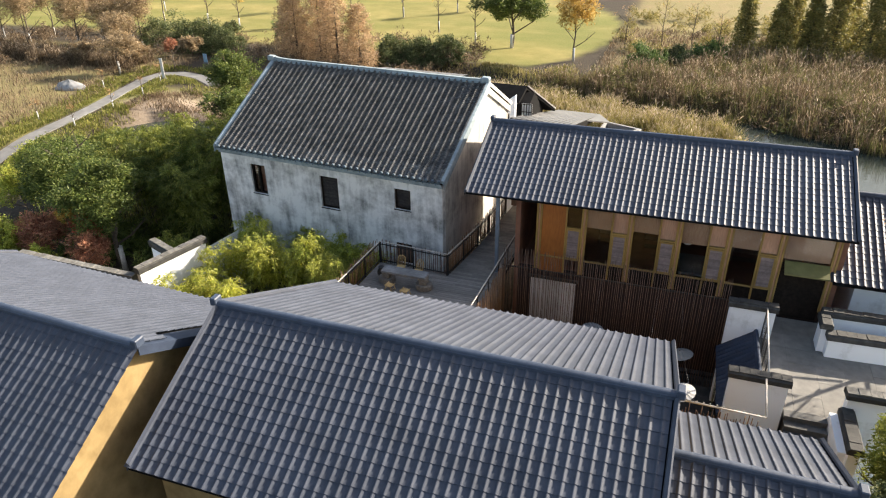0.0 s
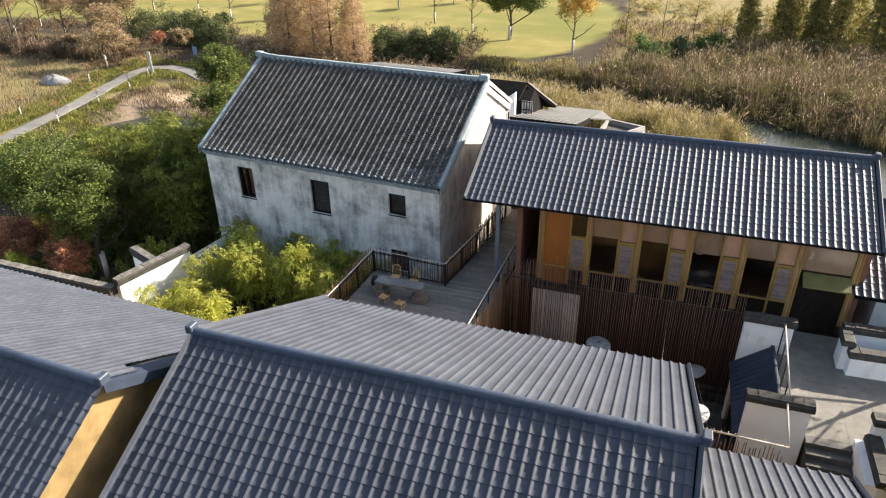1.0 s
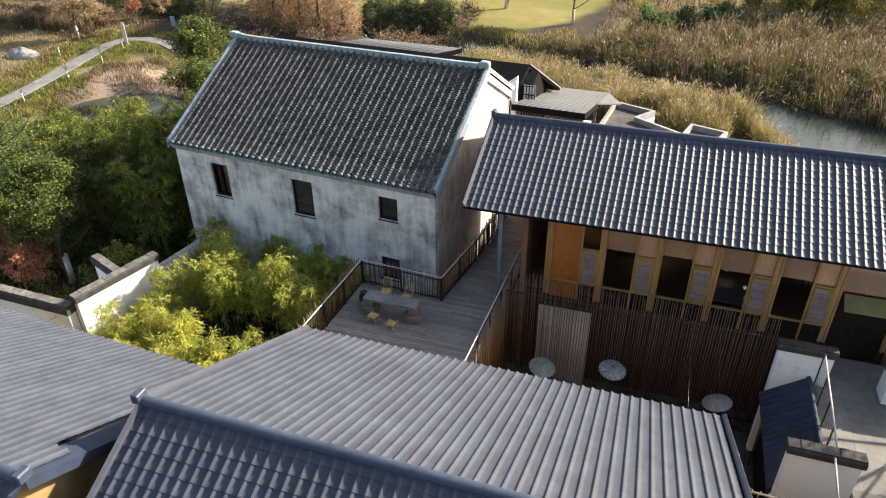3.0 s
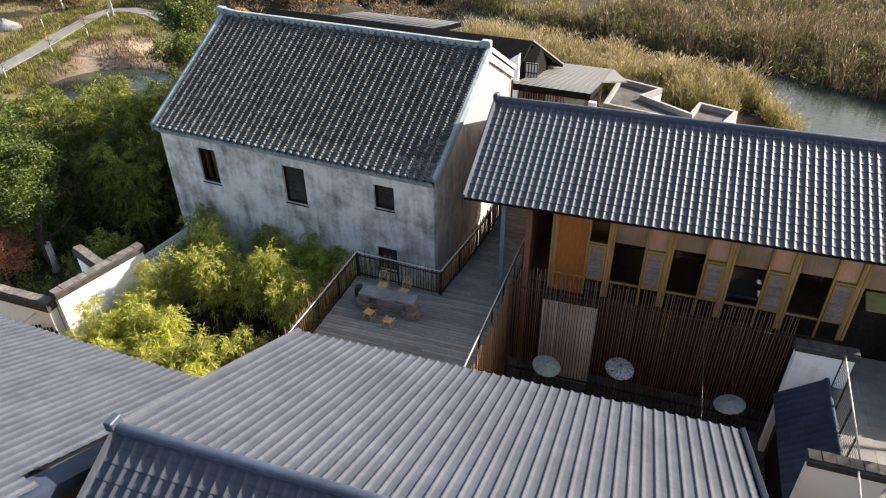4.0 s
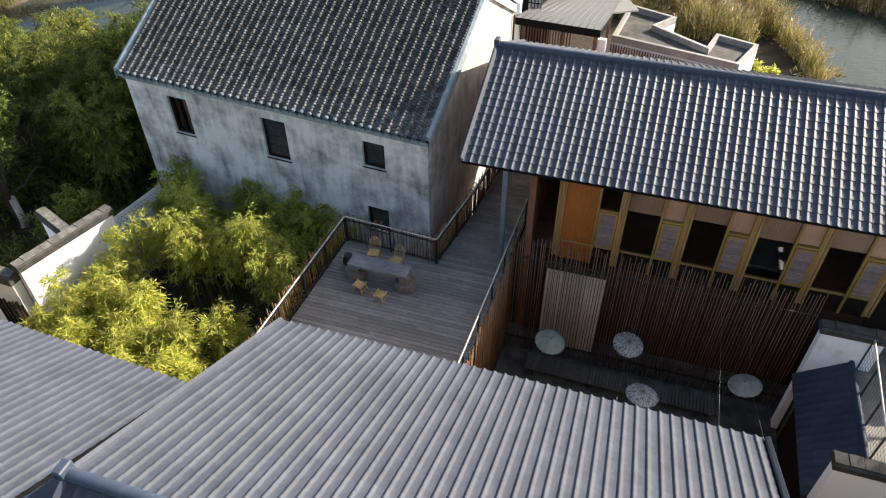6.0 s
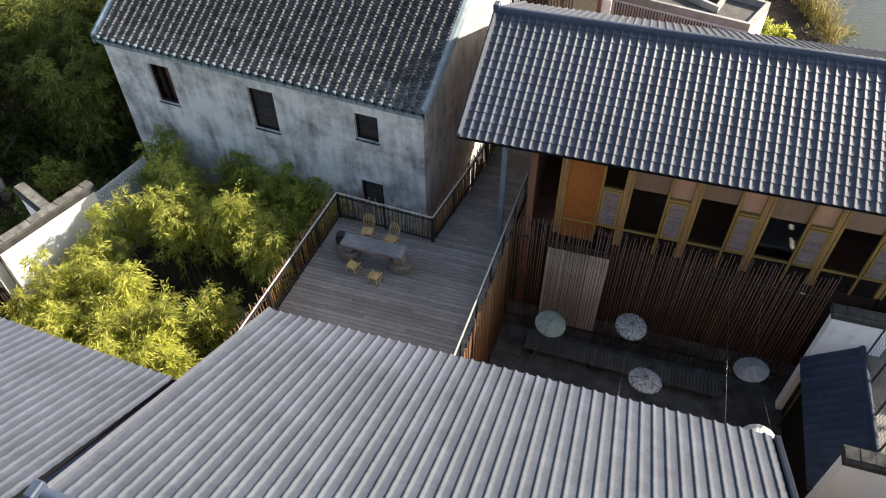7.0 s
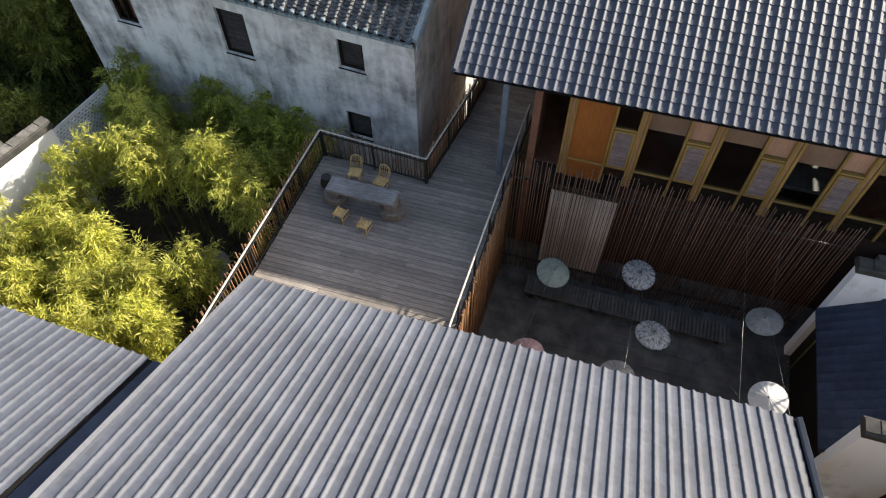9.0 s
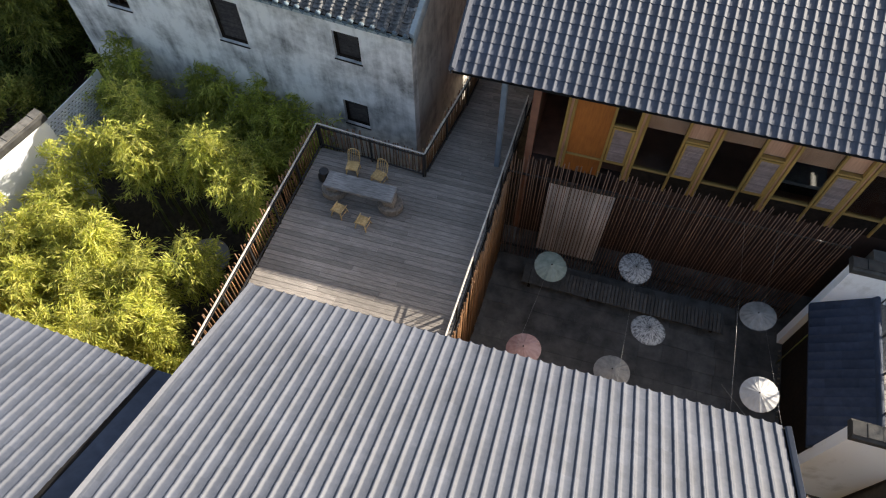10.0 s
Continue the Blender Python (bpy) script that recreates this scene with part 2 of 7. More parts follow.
M_MAPLE = foliage("red_maple_leaf", (0.28, 0.11, 0.07), (0.52, 0.23, 0.14), (0.6, 0.34, 0.19), 0.4)
M_REDLEAF = foliage("crimson_leaf", (0.3, 0.05, 0.035), (0.5, 0.11, 0.07), (0.55, 0.18, 0.1), 0.4)
M_TARP = surface("grey_netting", (0.26, 0.265, 0.27), (0.4, 0.405, 0.41), 3.0, (0.7, 0.9))
M_BLUE = surface("blue_enamel", (0.2, 0.36, 0.5), (0.3, 0.46, 0.6), 4.0, (0.4, 0.6))
M_RUST = foliage("rust_needle", (0.36, 0.2, 0.09), (0.62, 0.4, 0.2), (0.74, 0.54, 0.32), 0.45)
M_TAN = foliage("tan_twig", (0.26, 0.18, 0.1), (0.46, 0.34, 0.2), (0.58, 0.46, 0.3), 0.4)
M_GOLD = foliage("golden_leaf", (0.42, 0.25, 0.06), (0.64, 0.42, 0.11), (0.72, 0.54, 0.2), 0.5)
M_CYPRESS = foliage("cypress_spray", (0.4, 0.26, 0.15), (0.68, 0.48, 0.29), (0.8, 0.62, 0.42), 0.5)
M_CONIFER = foliage("conifer_needle", (0.15, 0.15, 0.05), (0.36, 0.32, 0.1), (0.56, 0.42, 0.15), 0.4)
M_SHRUB = foliage("shrub_leaf", (0.06, 0.085, 0.03), (0.16, 0.19, 0.075), (0.27, 0.27, 0.13), 0.35)
M_REED = foliage("dry_reed", (0.1, 0.066, 0.042), (0.28, 0.2, 0.125), (0.46, 0.35, 0.24), 0.35, 0.7)
M_PLUME = foliage("reed_plume", (0.34, 0.25, 0.17), (0.58, 0.46, 0.34), (0.75, 0.64, 0.5), 0.45, 0.8)
M_REEDGREEN = foliage("green_reed", (0.09, 0.1, 0.03), (0.23, 0.22, 0.08), (0.36, 0.31, 0.15), 0.35, 0.7)
M_YELLOWBRUSH = foliage("yellowing_brush", (0.19, 0.17, 0.05), (0.41, 0.34, 0.12), (0.6, 0.5, 0.27), 0.35, 0.7)
M_GRASS = foliage("meadow_grass", (0.13, 0.15, 0.03), (0.29, 0.29, 0.07), (0.42, 0.36, 0.14), 0.4, 0.7)


def glass_material():
    m, t, p = nodes_of("window_glass")
    p.inputs["Base Color"].default_value = (0.8, 0.83, 0.83, 1)
    p.inputs["Roughness"].default_value = 0.03
    p.inputs["Transmission Weight"].default_value = 1.0
    p.inputs["IOR"].default_value = 1.28
    return m


def water_material():
    m, t, p = nodes_of("pond_water")
    p.inputs["Base Color"].default_value = (0.035, 0.045, 0.038, 1)
    p.inputs["Roughness"].default_value = 0.06
    p.inputs["IOR"].default_value = 1.33
    pos = t.nodes.new("ShaderNodeNewGeometry").outputs["Position"]
    b = t.nodes.new("ShaderNodeBump")
    b.inputs["Strength"].default_value, b.inputs["Distance"].default_value = 0.25, 0.05
    t.links.new(noise_node(t, pos, 2.2, 3.0, 0.5, (1.0, 2.2, 1.0)).outputs[0], b.inputs["Height"])
    t.links.new(b.outputs[0], p.inputs["Normal"])
    return m


def ground_material():
    """Earth, lawn, dry field and court litter, chosen by the painted zone of each stretch of land."""
    m, t, p = nodes_of("land")
    pos = t.nodes.new("ShaderNodeNewGeometry").outputs["Position"]
    zone = t.nodes.new("ShaderNodeVertexColor")
    zone.layer_name = "zone"
    sep = t.nodes.new("ShaderNodeSeparateColor")
    t.links.new(zone.outputs[0], sep.inputs[0])
    fine = noise_node(t, pos, 5.0, 8.0, 0.7)
    mid = noise_node(t, pos, 0.35, 5.0, 0.6)
    earth = ramp(t, fine.outputs[0], [(0.3, (0.028, 0.023, 0.018)), (0.7, (0.075, 0.06, 0.044))])
    wide = noise_node(t, pos, 0.07, 5.0, 0.6, (0.6, 1.6, 1.0))
    turf = ramp(t, fine.outputs[0], [(0.3, (0.1, 0.115, 0.03)), (0.7, (0.19, 0.19, 0.06))])
    lawn = blend(t, ramp(t, wide.outputs[0], [(0.38, grey(0.1)), (0.62, grey(0.9))]), turf, ramp(t, mid.outputs[0], [(0.3, (0.2, 0.175, 0.06)), (0.7, (0.31, 0.255, 0.1))]))
    field = blend(t, mid.outputs[0], ramp(t, fine.outputs[0], [(0.3, (0.16, 0.11, 0.06)), (0.7, (0.34, 0.25, 0.15))]), (0.16, 0.16, 0.06))
    sand = ramp(t, fine.outputs[0], [(0.3, (0.25, 0.19, 0.14)), (0.7, (0.4, 0.32, 0.25))])
    col = blend(t, sep.outputs[0], earth, lawn)
    col = blend(t, sep.outputs[1], col, field)
    col = blend(t, sep.outputs[2], col, sand)
    t.links.new(col, p.inputs["Base Color"])
    p.inputs["Roughness"].default_value = 0.95
    p.inputs["Specular IOR Level"].default_value = 0.15
    b = t.nodes.new("ShaderNodeBump")
    b.inputs["Strength"].default_value, b.inputs["Distance"].default_value = 0.6, 0.08
    t.links.new(fine.outputs[0], b.inputs["Height"])
    t.links.new(b.outputs[0], p.inputs["Normal"])
    return m


def print_paper():
    """Pale paper brushed with ink strokes that run out from the hub."""
    m, t, p = nodes_of("ink_printed_paper")
    co = t.nodes.new("ShaderNodeTexCoord").outputs["Object"]
    sep = t.nodes.new("ShaderNodeSeparateXYZ")
    t.links.new(co, sep.inputs[0])
    x, y = sep.outputs[0], sep.outputs[1]
    r = math_node(t, "SQRT", math_node(t, "ADD", math_node(t, "MULTIPLY", x, x), math_node(t, "MULTIPLY", y, y)))
    ang = math_node(t, "ARCTAN2", y, x)
    comb = t.nodes.new("ShaderNodeCombineXYZ")
    t.links.new(math_node(t, "MULTIPLY", ang, 4.6), comb.inputs[0])
    t.links.new(math_node(t, "MULTIPLY", r, 7.0), comb.inputs[1])
    info = t.nodes.new("ShaderNodeObjectInfo")
    t.links.new(math_node(t, "MULTIPLY", info.outputs["Random"], 9.0), comb.inputs[2])
    n = noise_node(t, comb.outputs[0], 1.6, 5.0, 0.7)
    ink = ramp(t, n.outputs[0], [(0.46, (0.36, 0.365, 0.365)), (0.54, (0.16, 0.165, 0.17)), (0.62, (0.05, 0.05, 0.055))])
    hub = ramp(t, r, [(0.0, grey(0.25)), (0.12, grey(0.95)), (0.4, grey(1.0)), (0.47, grey(0.7))])
    t.links.new(blend(t, 1.0, ink, hub, "MULTIPLY"), p.inputs["Base Color"])
    p.inputs["Roughness"].default_value = 0.5
    return m


M_PRINTPAPER = print_paper()
M_GLASS, M_WATER, M_LAND = glass_material(), water_material(), ground_material()

# ---- building helpers ----
BASE = {}


def thing(name, base, label, category, group="", kind="", turn=0.0):
    ob = new(name)
    ob.empty_display_size = 0.3
    m = pose(*base, 0, 0, turn)
    ob.matrix_basis = m
    BASE[ob] = m
    return tagged(ob, label, category, group, kind)


def mesh_of(bm, material, smooth=None):
    me = bpy.data.meshes.new("mesh")
    bm.normal_update()
    bm.to_mesh(me)
    bm.free()
    for mt in (material if isinstance(material, (list, tuple)) else [material]):
        me.materials.append(mt)
    if smooth is not None:
        me.polygons.foreach_set("use_smooth", [smooth] * len(me.polygons))
    return me


def part(name, bm, material, parent=None, label="", smooth=None, kind=""):
    """One mesh, built in the parent's own axes."""
    ob = new(name, mesh_of(bm, material, smooth))
    if parent:
        ob.parent = parent
    return tagged(ob, label, kind=kind)


def top(name, bm, material, label, category, group="", kind="", smooth=None):
    return tagged(new(name, mesh_of(bm, material, smooth)), label, category, group, kind)


def box(bm, x0, x1, y0, y1, z0, z1, bevel=0.0, m=None):
    r = bmesh.ops.create_cube(bm, size=1.0)
    vs = r["verts"]
    for v in vs:
        v.co = Vector(((x0 + x1) / 2 + v.co.x * (x1 - x0), (y0 + y1) / 2 + v.co.y * (y1 - y0), (z0 + z1) / 2 + v.co.z * (z1 - z0)))
    if bevel:
        es = list({e for v in vs for e in v.link_edges})
        vs = list({v for f in bmesh.ops.bevel(bm, geom=es, offset=bevel, segments=1, affect="EDGES")["faces"] for v in f.verts} | {v for v in vs if v.is_valid})
    if m:
        bmesh.ops.transform(bm, matrix=m, verts=vs)
    return bm


def new_box(*a, **k):
    return box(bmesh.new(), *a, **k)


def rod(bm, p0, p1, r0, r1=None, seg=7, caps=True):
    """A tapered round bar from p0 to p1."""
    p0, p1 = Vector(p0), Vector(p1)
    r1 = r0 if r1 is None else r1
    q = (p1 - p0).to_track_quat("Z", "Y")
    rings = []
    for p, r in ((p0, r0), (p1, r1)):
        rings.append([bm.verts.new(p + q @ Vector((r * math.cos(2 * math.pi * i / seg), r * math.sin(2 * math.pi * i / seg), 0))) for i in range(seg)])
    for i in range(seg):
        j = (i + 1) % seg
        f = bm.faces.new((rings[0][i], rings[0][j], rings[1][j], rings[1][i]))
        f.smooth = True
    if caps:
        bm.faces.new(rings[1])
        bm.faces.new(rings[0][::-1])
    return bm


def prism(bm, outline, z0, z1):
    """A flat slab over an outline of (x, y)."""
    a = [bm.verts.new((x, y, z0)) for x, y in outline]
    b = [bm.verts.new((x, y, z1)) for x, y in outline]
    n = len(outline)
    bm.faces.new(b)
    bm.faces.new(a[::-1])
    for i in range(n):
        j = (i + 1) % n
        bm.faces.new((a[i], a[j], b[j], b[i]))
    bmesh.ops.recalc_face_normals(bm, faces=bm.faces)
    return bm


def loft(bm, rings, close=True, smooth=False):
    """Skin over rings of points."""
    vs = [[bm.verts.new(p) for p in ring] for ring in rings]
    n = len(vs[0])
    for a, b in zip(vs, vs[1:]):
        for i in range(n if close else n - 1):
            j = (i + 1) % n
            f = bm.faces.new((a[i], a[j], b[j], b[i]))
            f.smooth = smooth
    if close:
        bm.faces.new(vs[0][::-1])
        bm.faces.new(vs[-1])
    bmesh.ops.recalc_face_normals(bm, faces=bm.faces)
    return bm


def quad_mesh(name, verts, faces, material, smooth=False):
    """A mesh straight from arrays, for the many."""
    me = bpy.data.meshes.new(name)
    v, f = np.asarray(verts, dtype=np.float32), np.asarray(faces, dtype=np.int32)
    me.vertices.add(len(v))
    me.vertices.foreach_set("co", v.ravel())
    k = f.shape[1]
    me.loops.add(f.size)
    me.loops.foreach_set("vertex_index", f.ravel())
    me.polygons.add(len(f))
    me.polygons.foreach_set("loop_start", np.arange(0, f.size, k, dtype=np.int32))
    me.polygons.foreach_set("use_smooth", np.full(len(f), smooth))
    me.materials.append(material)
    me.update(calc_edges=True)
    return me


# ---- tiled roofs ----
def tile_shape(pitch, length, kind="s"):
    """Points and quads of one roof tile; x across, y down the slope, z off the roof."""
    pts = []
    if kind == "s":
        # a rounded roll, steeper on one flank, and a shallow trough; neighbours meet in the trough
        xs = (-0.4, -0.22, -0.15, -0.11, -0.07, -0.03, 0.02, 0.07, 0.13, 0.19, 0.26, 0.36, 0.6)
        h = (0.0, 0.0, 0.012, 0.055, 0.118, 0.152, 0.16, 0.145, 0.106, 0.064, 0.027, 0.005, 0.0)
    elif kind == "flat":
        xs = (0.0, 0.03, 0.06, 0.94, 0.97, 1.0)
        h = (0.03, 0.03, 0.0, 0.0, 0.03, 0.03)
    else:
        xs = (0.0, 0.1, 0.22, 0.34, 0.46, 0.54, 0.6, 0.7, 0.77, 0.84, 0.94, 1.0)
        h = [-0.1 * math.sin(math.pi * x / 0.54) if x < 0.54 else 0.31 * math.sin(math.pi * min(1.0, (x - 0.54) / 0.46)) ** 0.6 for x in xs]
    n = len(xs)
    lift, lip = (pitch * k for k in {"s": (0.07, 0.085), "old": (0.11, 0.2), "flat": (0.01, 0.016)}[kind])
    for y, dz in ((0.0, 0.0), (length * 1.04, lift), (length * 1.04, lift), (length * 1.04, lift - lip)):
        pts += [(x * pitch, y, a * pitch + dz) for x, a in zip(xs, h)]
    quads = []
    for r in (0, 2):
        for i in range(n - 1):
            quads.append((r * n + i, (r + 1) * n + i, (r + 1) * n + i + 1, r * n + i + 1))
    return np.array(pts), np.array(quads), n - 1


def tiled_slope(roof, start, along, down, cols, pitch, rows, step, material, kind="s", loose=(0, 0), jitter=0.0, seed=1):
    """Tiles over a slope from its ridge corner; the rows and columns named in loose are pieces of their own, the rest one mesh.
    loose: (first row, columns) - that many columns from that row to the eave."""
    rnd = random.Random(seed)
    a, d = Vector(along).normalized(), Vector(down).normalized()
    up = a.cross(d)
    up = -up if up.z < 0 else up
    pts, quads, _ = tile_shape(pitch, step, kind)
    flip = a.cross(d).z < 0
    q = quads if not flip else quads[:, ::-1]
    one = quad_mesh("tile", pts, q, material)
    one.polygons.foreach_set("use_smooth", [True] * len(quads))
    all_v, all_f = [], []
    basis = np.array((a, d, up))
    first, loose_cols = loose
    for r in range(rows):
        for c in range(cols):
            p = Vector(start) + a * (c * pitch) + d * (r * step)
            if jitter:
                p += a * rnd.uniform(-jitter, jitter) + up * rnd.uniform(0, jitter) + d * rnd.uniform(-jitter, jitter)
            if loose_cols and r >= first and c < loose_cols:
                ob = new("roof_tile", one)
                ob.parent = roof
                ob.matrix_basis = Matrix(((a.x, d.x, up.x, p.x), (a.y, d.y, up.y, p.y), (a.z, d.z, up.z, p.z), (0, 0, 0, 1)))
            else:
                all_f.append(q + len(all_v) * len(pts))
                all_v.append(pts @ basis + np.array(p))
    if all_v:
        me = quad_mesh("tiles", np.concatenate(all_v), np.concatenate(all_f), material, True)
        ob = new("tile_field", me)
        ob.parent = roof
        tagged(ob, kind="stuff")


def ridge_bar(bm, p0, p1, w, h, cap=True):
    """A roll-topped ridge from p0 to p1, its foot at those points."""
    p0, p1 = Vector(p0), Vector(p1)
    a = (p1 - p0).normalized()
    s = Vector((-a.y, a.x, 0))
    prof = [(-w, -0.07), (-w, h * 0.2)] + [(-w * 0.86 * math.cos(math.pi * i / 10), h * (0.3 + 0.7 * math.sin(math.pi * i / 10))) for i in range(11)] + [(w, h * 0.2), (w, -0.07)]
    n = max(1, round((p1 - p0).length / 0.42))
    rings = []
    for i in range(n):
        # each roll tile laps the next by a slight step
        for k, g in ((i / n, 1.0), ((i + 1) / n - 1e-4, 0.95)):
            rings.append([p0.lerp(p1, k) + s * (x * g) + Vector((0, 0, z * (g if z > 0 else 1.0))) for x, z in prof])
    return loft(bm, rings)


# ---- plants ----
def leaf_cloud(rnd, centres, per, spread, size, flat=0.4, droop=0.0, slender=2.6):
    """Many small pointed leaves about clump centres: arrays for quad_mesh."""
    c = np.asarray(centres, dtype=np.float64)
    n = len(c) * per
    p = np.repeat(c, per, axis=0)
    off = rnd.normal(size=(n, 3))
    off /= np.linalg.norm(off, axis=1)[:, None] + 1e-9
    off *= (rnd.random(n) ** 0.5)[:, None] * np.array(spread)
    p = p + off
    dirn = rnd.normal(size=(n, 3)) * np.array((1, 1, flat))
    dirn[:, 2] -= droop
    dirn /= np.linalg.norm(dirn, axis=1)[:, None] + 1e-9
    side = np.cross(dirn, rnd.normal(size=(n, 3)))
    side /= np.linalg.norm(side, axis=1)[:, None] + 1e-9
    s = size * rnd.uniform(0.6, 1.35, n)[:, None]
    a, b = p, p + dirn * s
    m = p + dirn * s * 0.45
    v = np.stack((a, m + side * s / slender / 2, b, m - side * s / slender / 2), axis=1).reshape(-1, 3)
    return v, np.arange(n * 4).reshape(-1, 4)


def crown_centres(rnd, centre, radii, count, hollow=0.45, lumps=7):
    """Clump centres in an uneven crown: several overlapping lobes with gaps between them."""
    lobes = rnd.normal(size=(lumps, 3))
    lobes /= np.linalg.norm(lobes, axis=1)[:, None]
    lobes[:, 2] = np.abs(lobes[:, 2]) * 0.9 - 0.25
    lobes *= rnd.uniform(0.35, 0.62, lumps)[:, None]
    pick = rnd.integers(0, lumps, count)
    d = rnd.normal(size=(count, 3))
    d /= np.linalg.norm(d, axis=1)[:, None]
    r = hollow + (1 - hollow) * rnd.random(count) ** 0.6
    return np.array(centre) + (lobes[pick] + d * (r * rnd.uniform(0.38, 0.52, count))[:, None]) * np.array(radii)


def limbs(bm, base, top_z, radius, spread, count, rnd, start=0.35):
    """Trunk and forking limbs."""
    b = Vector(base)
    prev, r = b, radius
    tips = []
    for i in range(1, 6):
        k = i / 5
        p = b + Vector((rnd.uniform(-0.05, 0.05) * spread, rnd.uniform(-0.05, 0.05) * spread, top_z * k))
        r2 = radius * (1 - 0.8 * k)
        rod(bm, prev, p, r, r2, 8, False)
        prev, r = p, r2
    for i in range(count):
        k = start + (0.95 - start) * i / max(1, count - 1)
        an = i * 2.4 + rnd.uniform(-0.4, 0.4)
        p0 = b + Vector((0, 0, top_z * k))
        ln = spread * (1.1 - 0.6 * k) * rnd.uniform(0.7, 1.1)
        p1 = p0 + Vector((math.cos(an) * ln * 0.6, math.sin(an) * ln * 0.6, ln * 0.4))
        p2 = p0 + Vector((math.cos(an + 0.2) * ln, math.sin(an + 0.2) * ln, ln * 0.85))
        rr = radius * (1 - 0.75 * k) * 0.6
        rod(bm, p0, p1, rr, rr * 0.7, 6, False)
        rod(bm, p1, p2, rr * 0.7, rr * 0.2, 5, False)
        for s in (-1, 1):
            p3 = p1 + Vector((math.cos(an + s * 0.7) * ln * 0.45, math.sin(an + s * 0.7) * ln * 0.45, ln * 0.4))
            rod(bm, p1, p3, rr * 0.5, rr * 0.15, 5, False)
    return bm


def tree(name, base, height, crown_r, material, label, category="tree", clumps=160, per=60, leaf=0.16, trunk_r=0.12, crown_low=0.3, lime=0.0, seed=1, group="", crown_h=None, flat=0.5):
    rnd, nr = random.Random(seed), np.random.default_rng(seed)
    ob = thing(name, base, label, category, group)
    part("trunk", limbs(bmesh.new(), (0, 0, -0.15), height * 0.86, trunk_r, crown_r * 0.95, 9, rnd, max(0.22, crown_low)), M_BARK, ob)
    if lime:
        part("limewash_band", rod(bmesh.new(), (0, 0, 0.0), (0, 0, lime), trunk_r * 1.12, trunk_r * 1.05, 9), M_LIME, ob, "whitewashed lower trunk")
    ch = crown_h or height * (1 - crown_low) / 2
    cen = crown_centres(nr, (0, 0, height - ch * 0.95), (crown_r, crown_r, ch), clumps)
    v, f = leaf_cloud(nr, cen, per, (crown_r * 0.17, crown_r * 0.17, ch * 0.15), leaf, flat)
    c = new("crown", quad_mesh("crown", v, f, material))
    c.parent = ob
    return ob


def cone_tree(name, base, height, radius, material, label, clumps=150, per=55, leaf=0.16, seed=1, low=0.08, group="", power=0.8):
    """A narrow tree of needle sprays on tiers of drooping boughs."""
    rnd, nr = random.Random(seed), np.random.default_rng(seed)
    ob = thing(name, base, label, "tree", group)
    bm = rod(bmesh.new(), (0, 0, -0.15), (0, 0, height * 0.97), height * 0.016 + 0.03, 0.015, 8, False)
    cen = []
    for i in range(clumps):
        k = low + (1 - low) * (i / clumps) ** 1.05
        an = i * 2.399 + rnd.uniform(-0.3, 0.3)
        r = radius * (1 - k) ** power * rnd.uniform(0.35, 1.05) + 0.05
        p = Vector((math.cos(an) * r, math.sin(an) * r, height * k - r * 0.12))
        cen.append(p)
        if i % 3 == 0:
            rod(bm, (0, 0, height * k), p, 0.025 * (1.2 - k), 0.006, 4, False)
    part("trunk", bm, M_BARK, ob)
    v, f = leaf_cloud(nr, [tuple(p) for p in cen], per, (radius * 0.22, radius * 0.22, height * 0.05), leaf, 0.6, 0.3, 3.5)
    c = new("crown", quad_mesh("crown", v, f, material))
    c.parent = ob
    return ob


def blades(rnd, xy, z, height, width, lean=0.25, plume=0.0):
    """Standing blades as tapered strips of two quads, each with a nodding plume where asked."""
    n = len(xy)
    lump = np.array([noise.noise(Vector((a * 0.45, b * 0.45, 2.0))) for a, b in xy])
    h = height * rnd.uniform(0.5, 1.15, n) * (1 + 0.75 * lump)
    an = rnd.uniform(0, 2 * math.pi, n)
    out = np.stack((np.cos(an), np.sin(an)), axis=1) * (lean * h * rnd.uniform(0.2, 1.0, n))[:, None]
    sd = np.stack((-np.sin(an + 0.5), np.cos(an + 0.5)), axis=1) * (width * rnd.uniform(0.6, 1.2, n))[:, None] / 2
    x = np.asarray(xy)
    zz = np.asarray(z)
    lo, mi, hi = x, x + out * 0.4, x + out
    rows = []
    for c, w, k in ((lo, 0.7, 0.0), (mi, 1.0, 0.6), (hi, 0.15, 1.0)):
        for s in (-1, 1):
            rows.append(np.column_stack((c + s * sd * w, zz + h * k)))
    v = np.stack(rows, axis=1)
    f = (np.array(((0, 1, 3, 2), (2, 3, 5, 4)))[None] + (np.arange(n) * 6)[:, None, None]).reshape(-1, 4)
    v = v.reshape(-1, 3)
    tips = None
    if plume:
        k = rnd.random(n) < plume
        c0 = np.column_stack((hi[k], (zz + h * 0.86)[k]))
        c1 = c0 + np.column_stack((out[k] * 0.45 + rnd.normal(size=(k.sum(), 2)) * 0.08, (h * 0.13)[k]))
        w = np.column_stack((sd[k] * 1.7, np.zeros(k.sum())))
        m = c0 * 0.55 + c1 * 0.45
        pv = np.stack((c0, m + w, c1, m - w), axis=1).reshape(-1, 3)
        tips = (pv, np.arange(len(pv)).reshape(-1, 4))
    return v, f, tips


def inverse_base(ob):
    while ob.parent:
        ob = ob.parent
    return BASE[ob].inverted()


def wpart(name, bm, material, parent, label="", smooth=None, kind=""):
    """One mesh given in site axes."""
    bm.transform(inverse_base(parent))
    return part(name, bm, material, parent, label, smooth, kind)


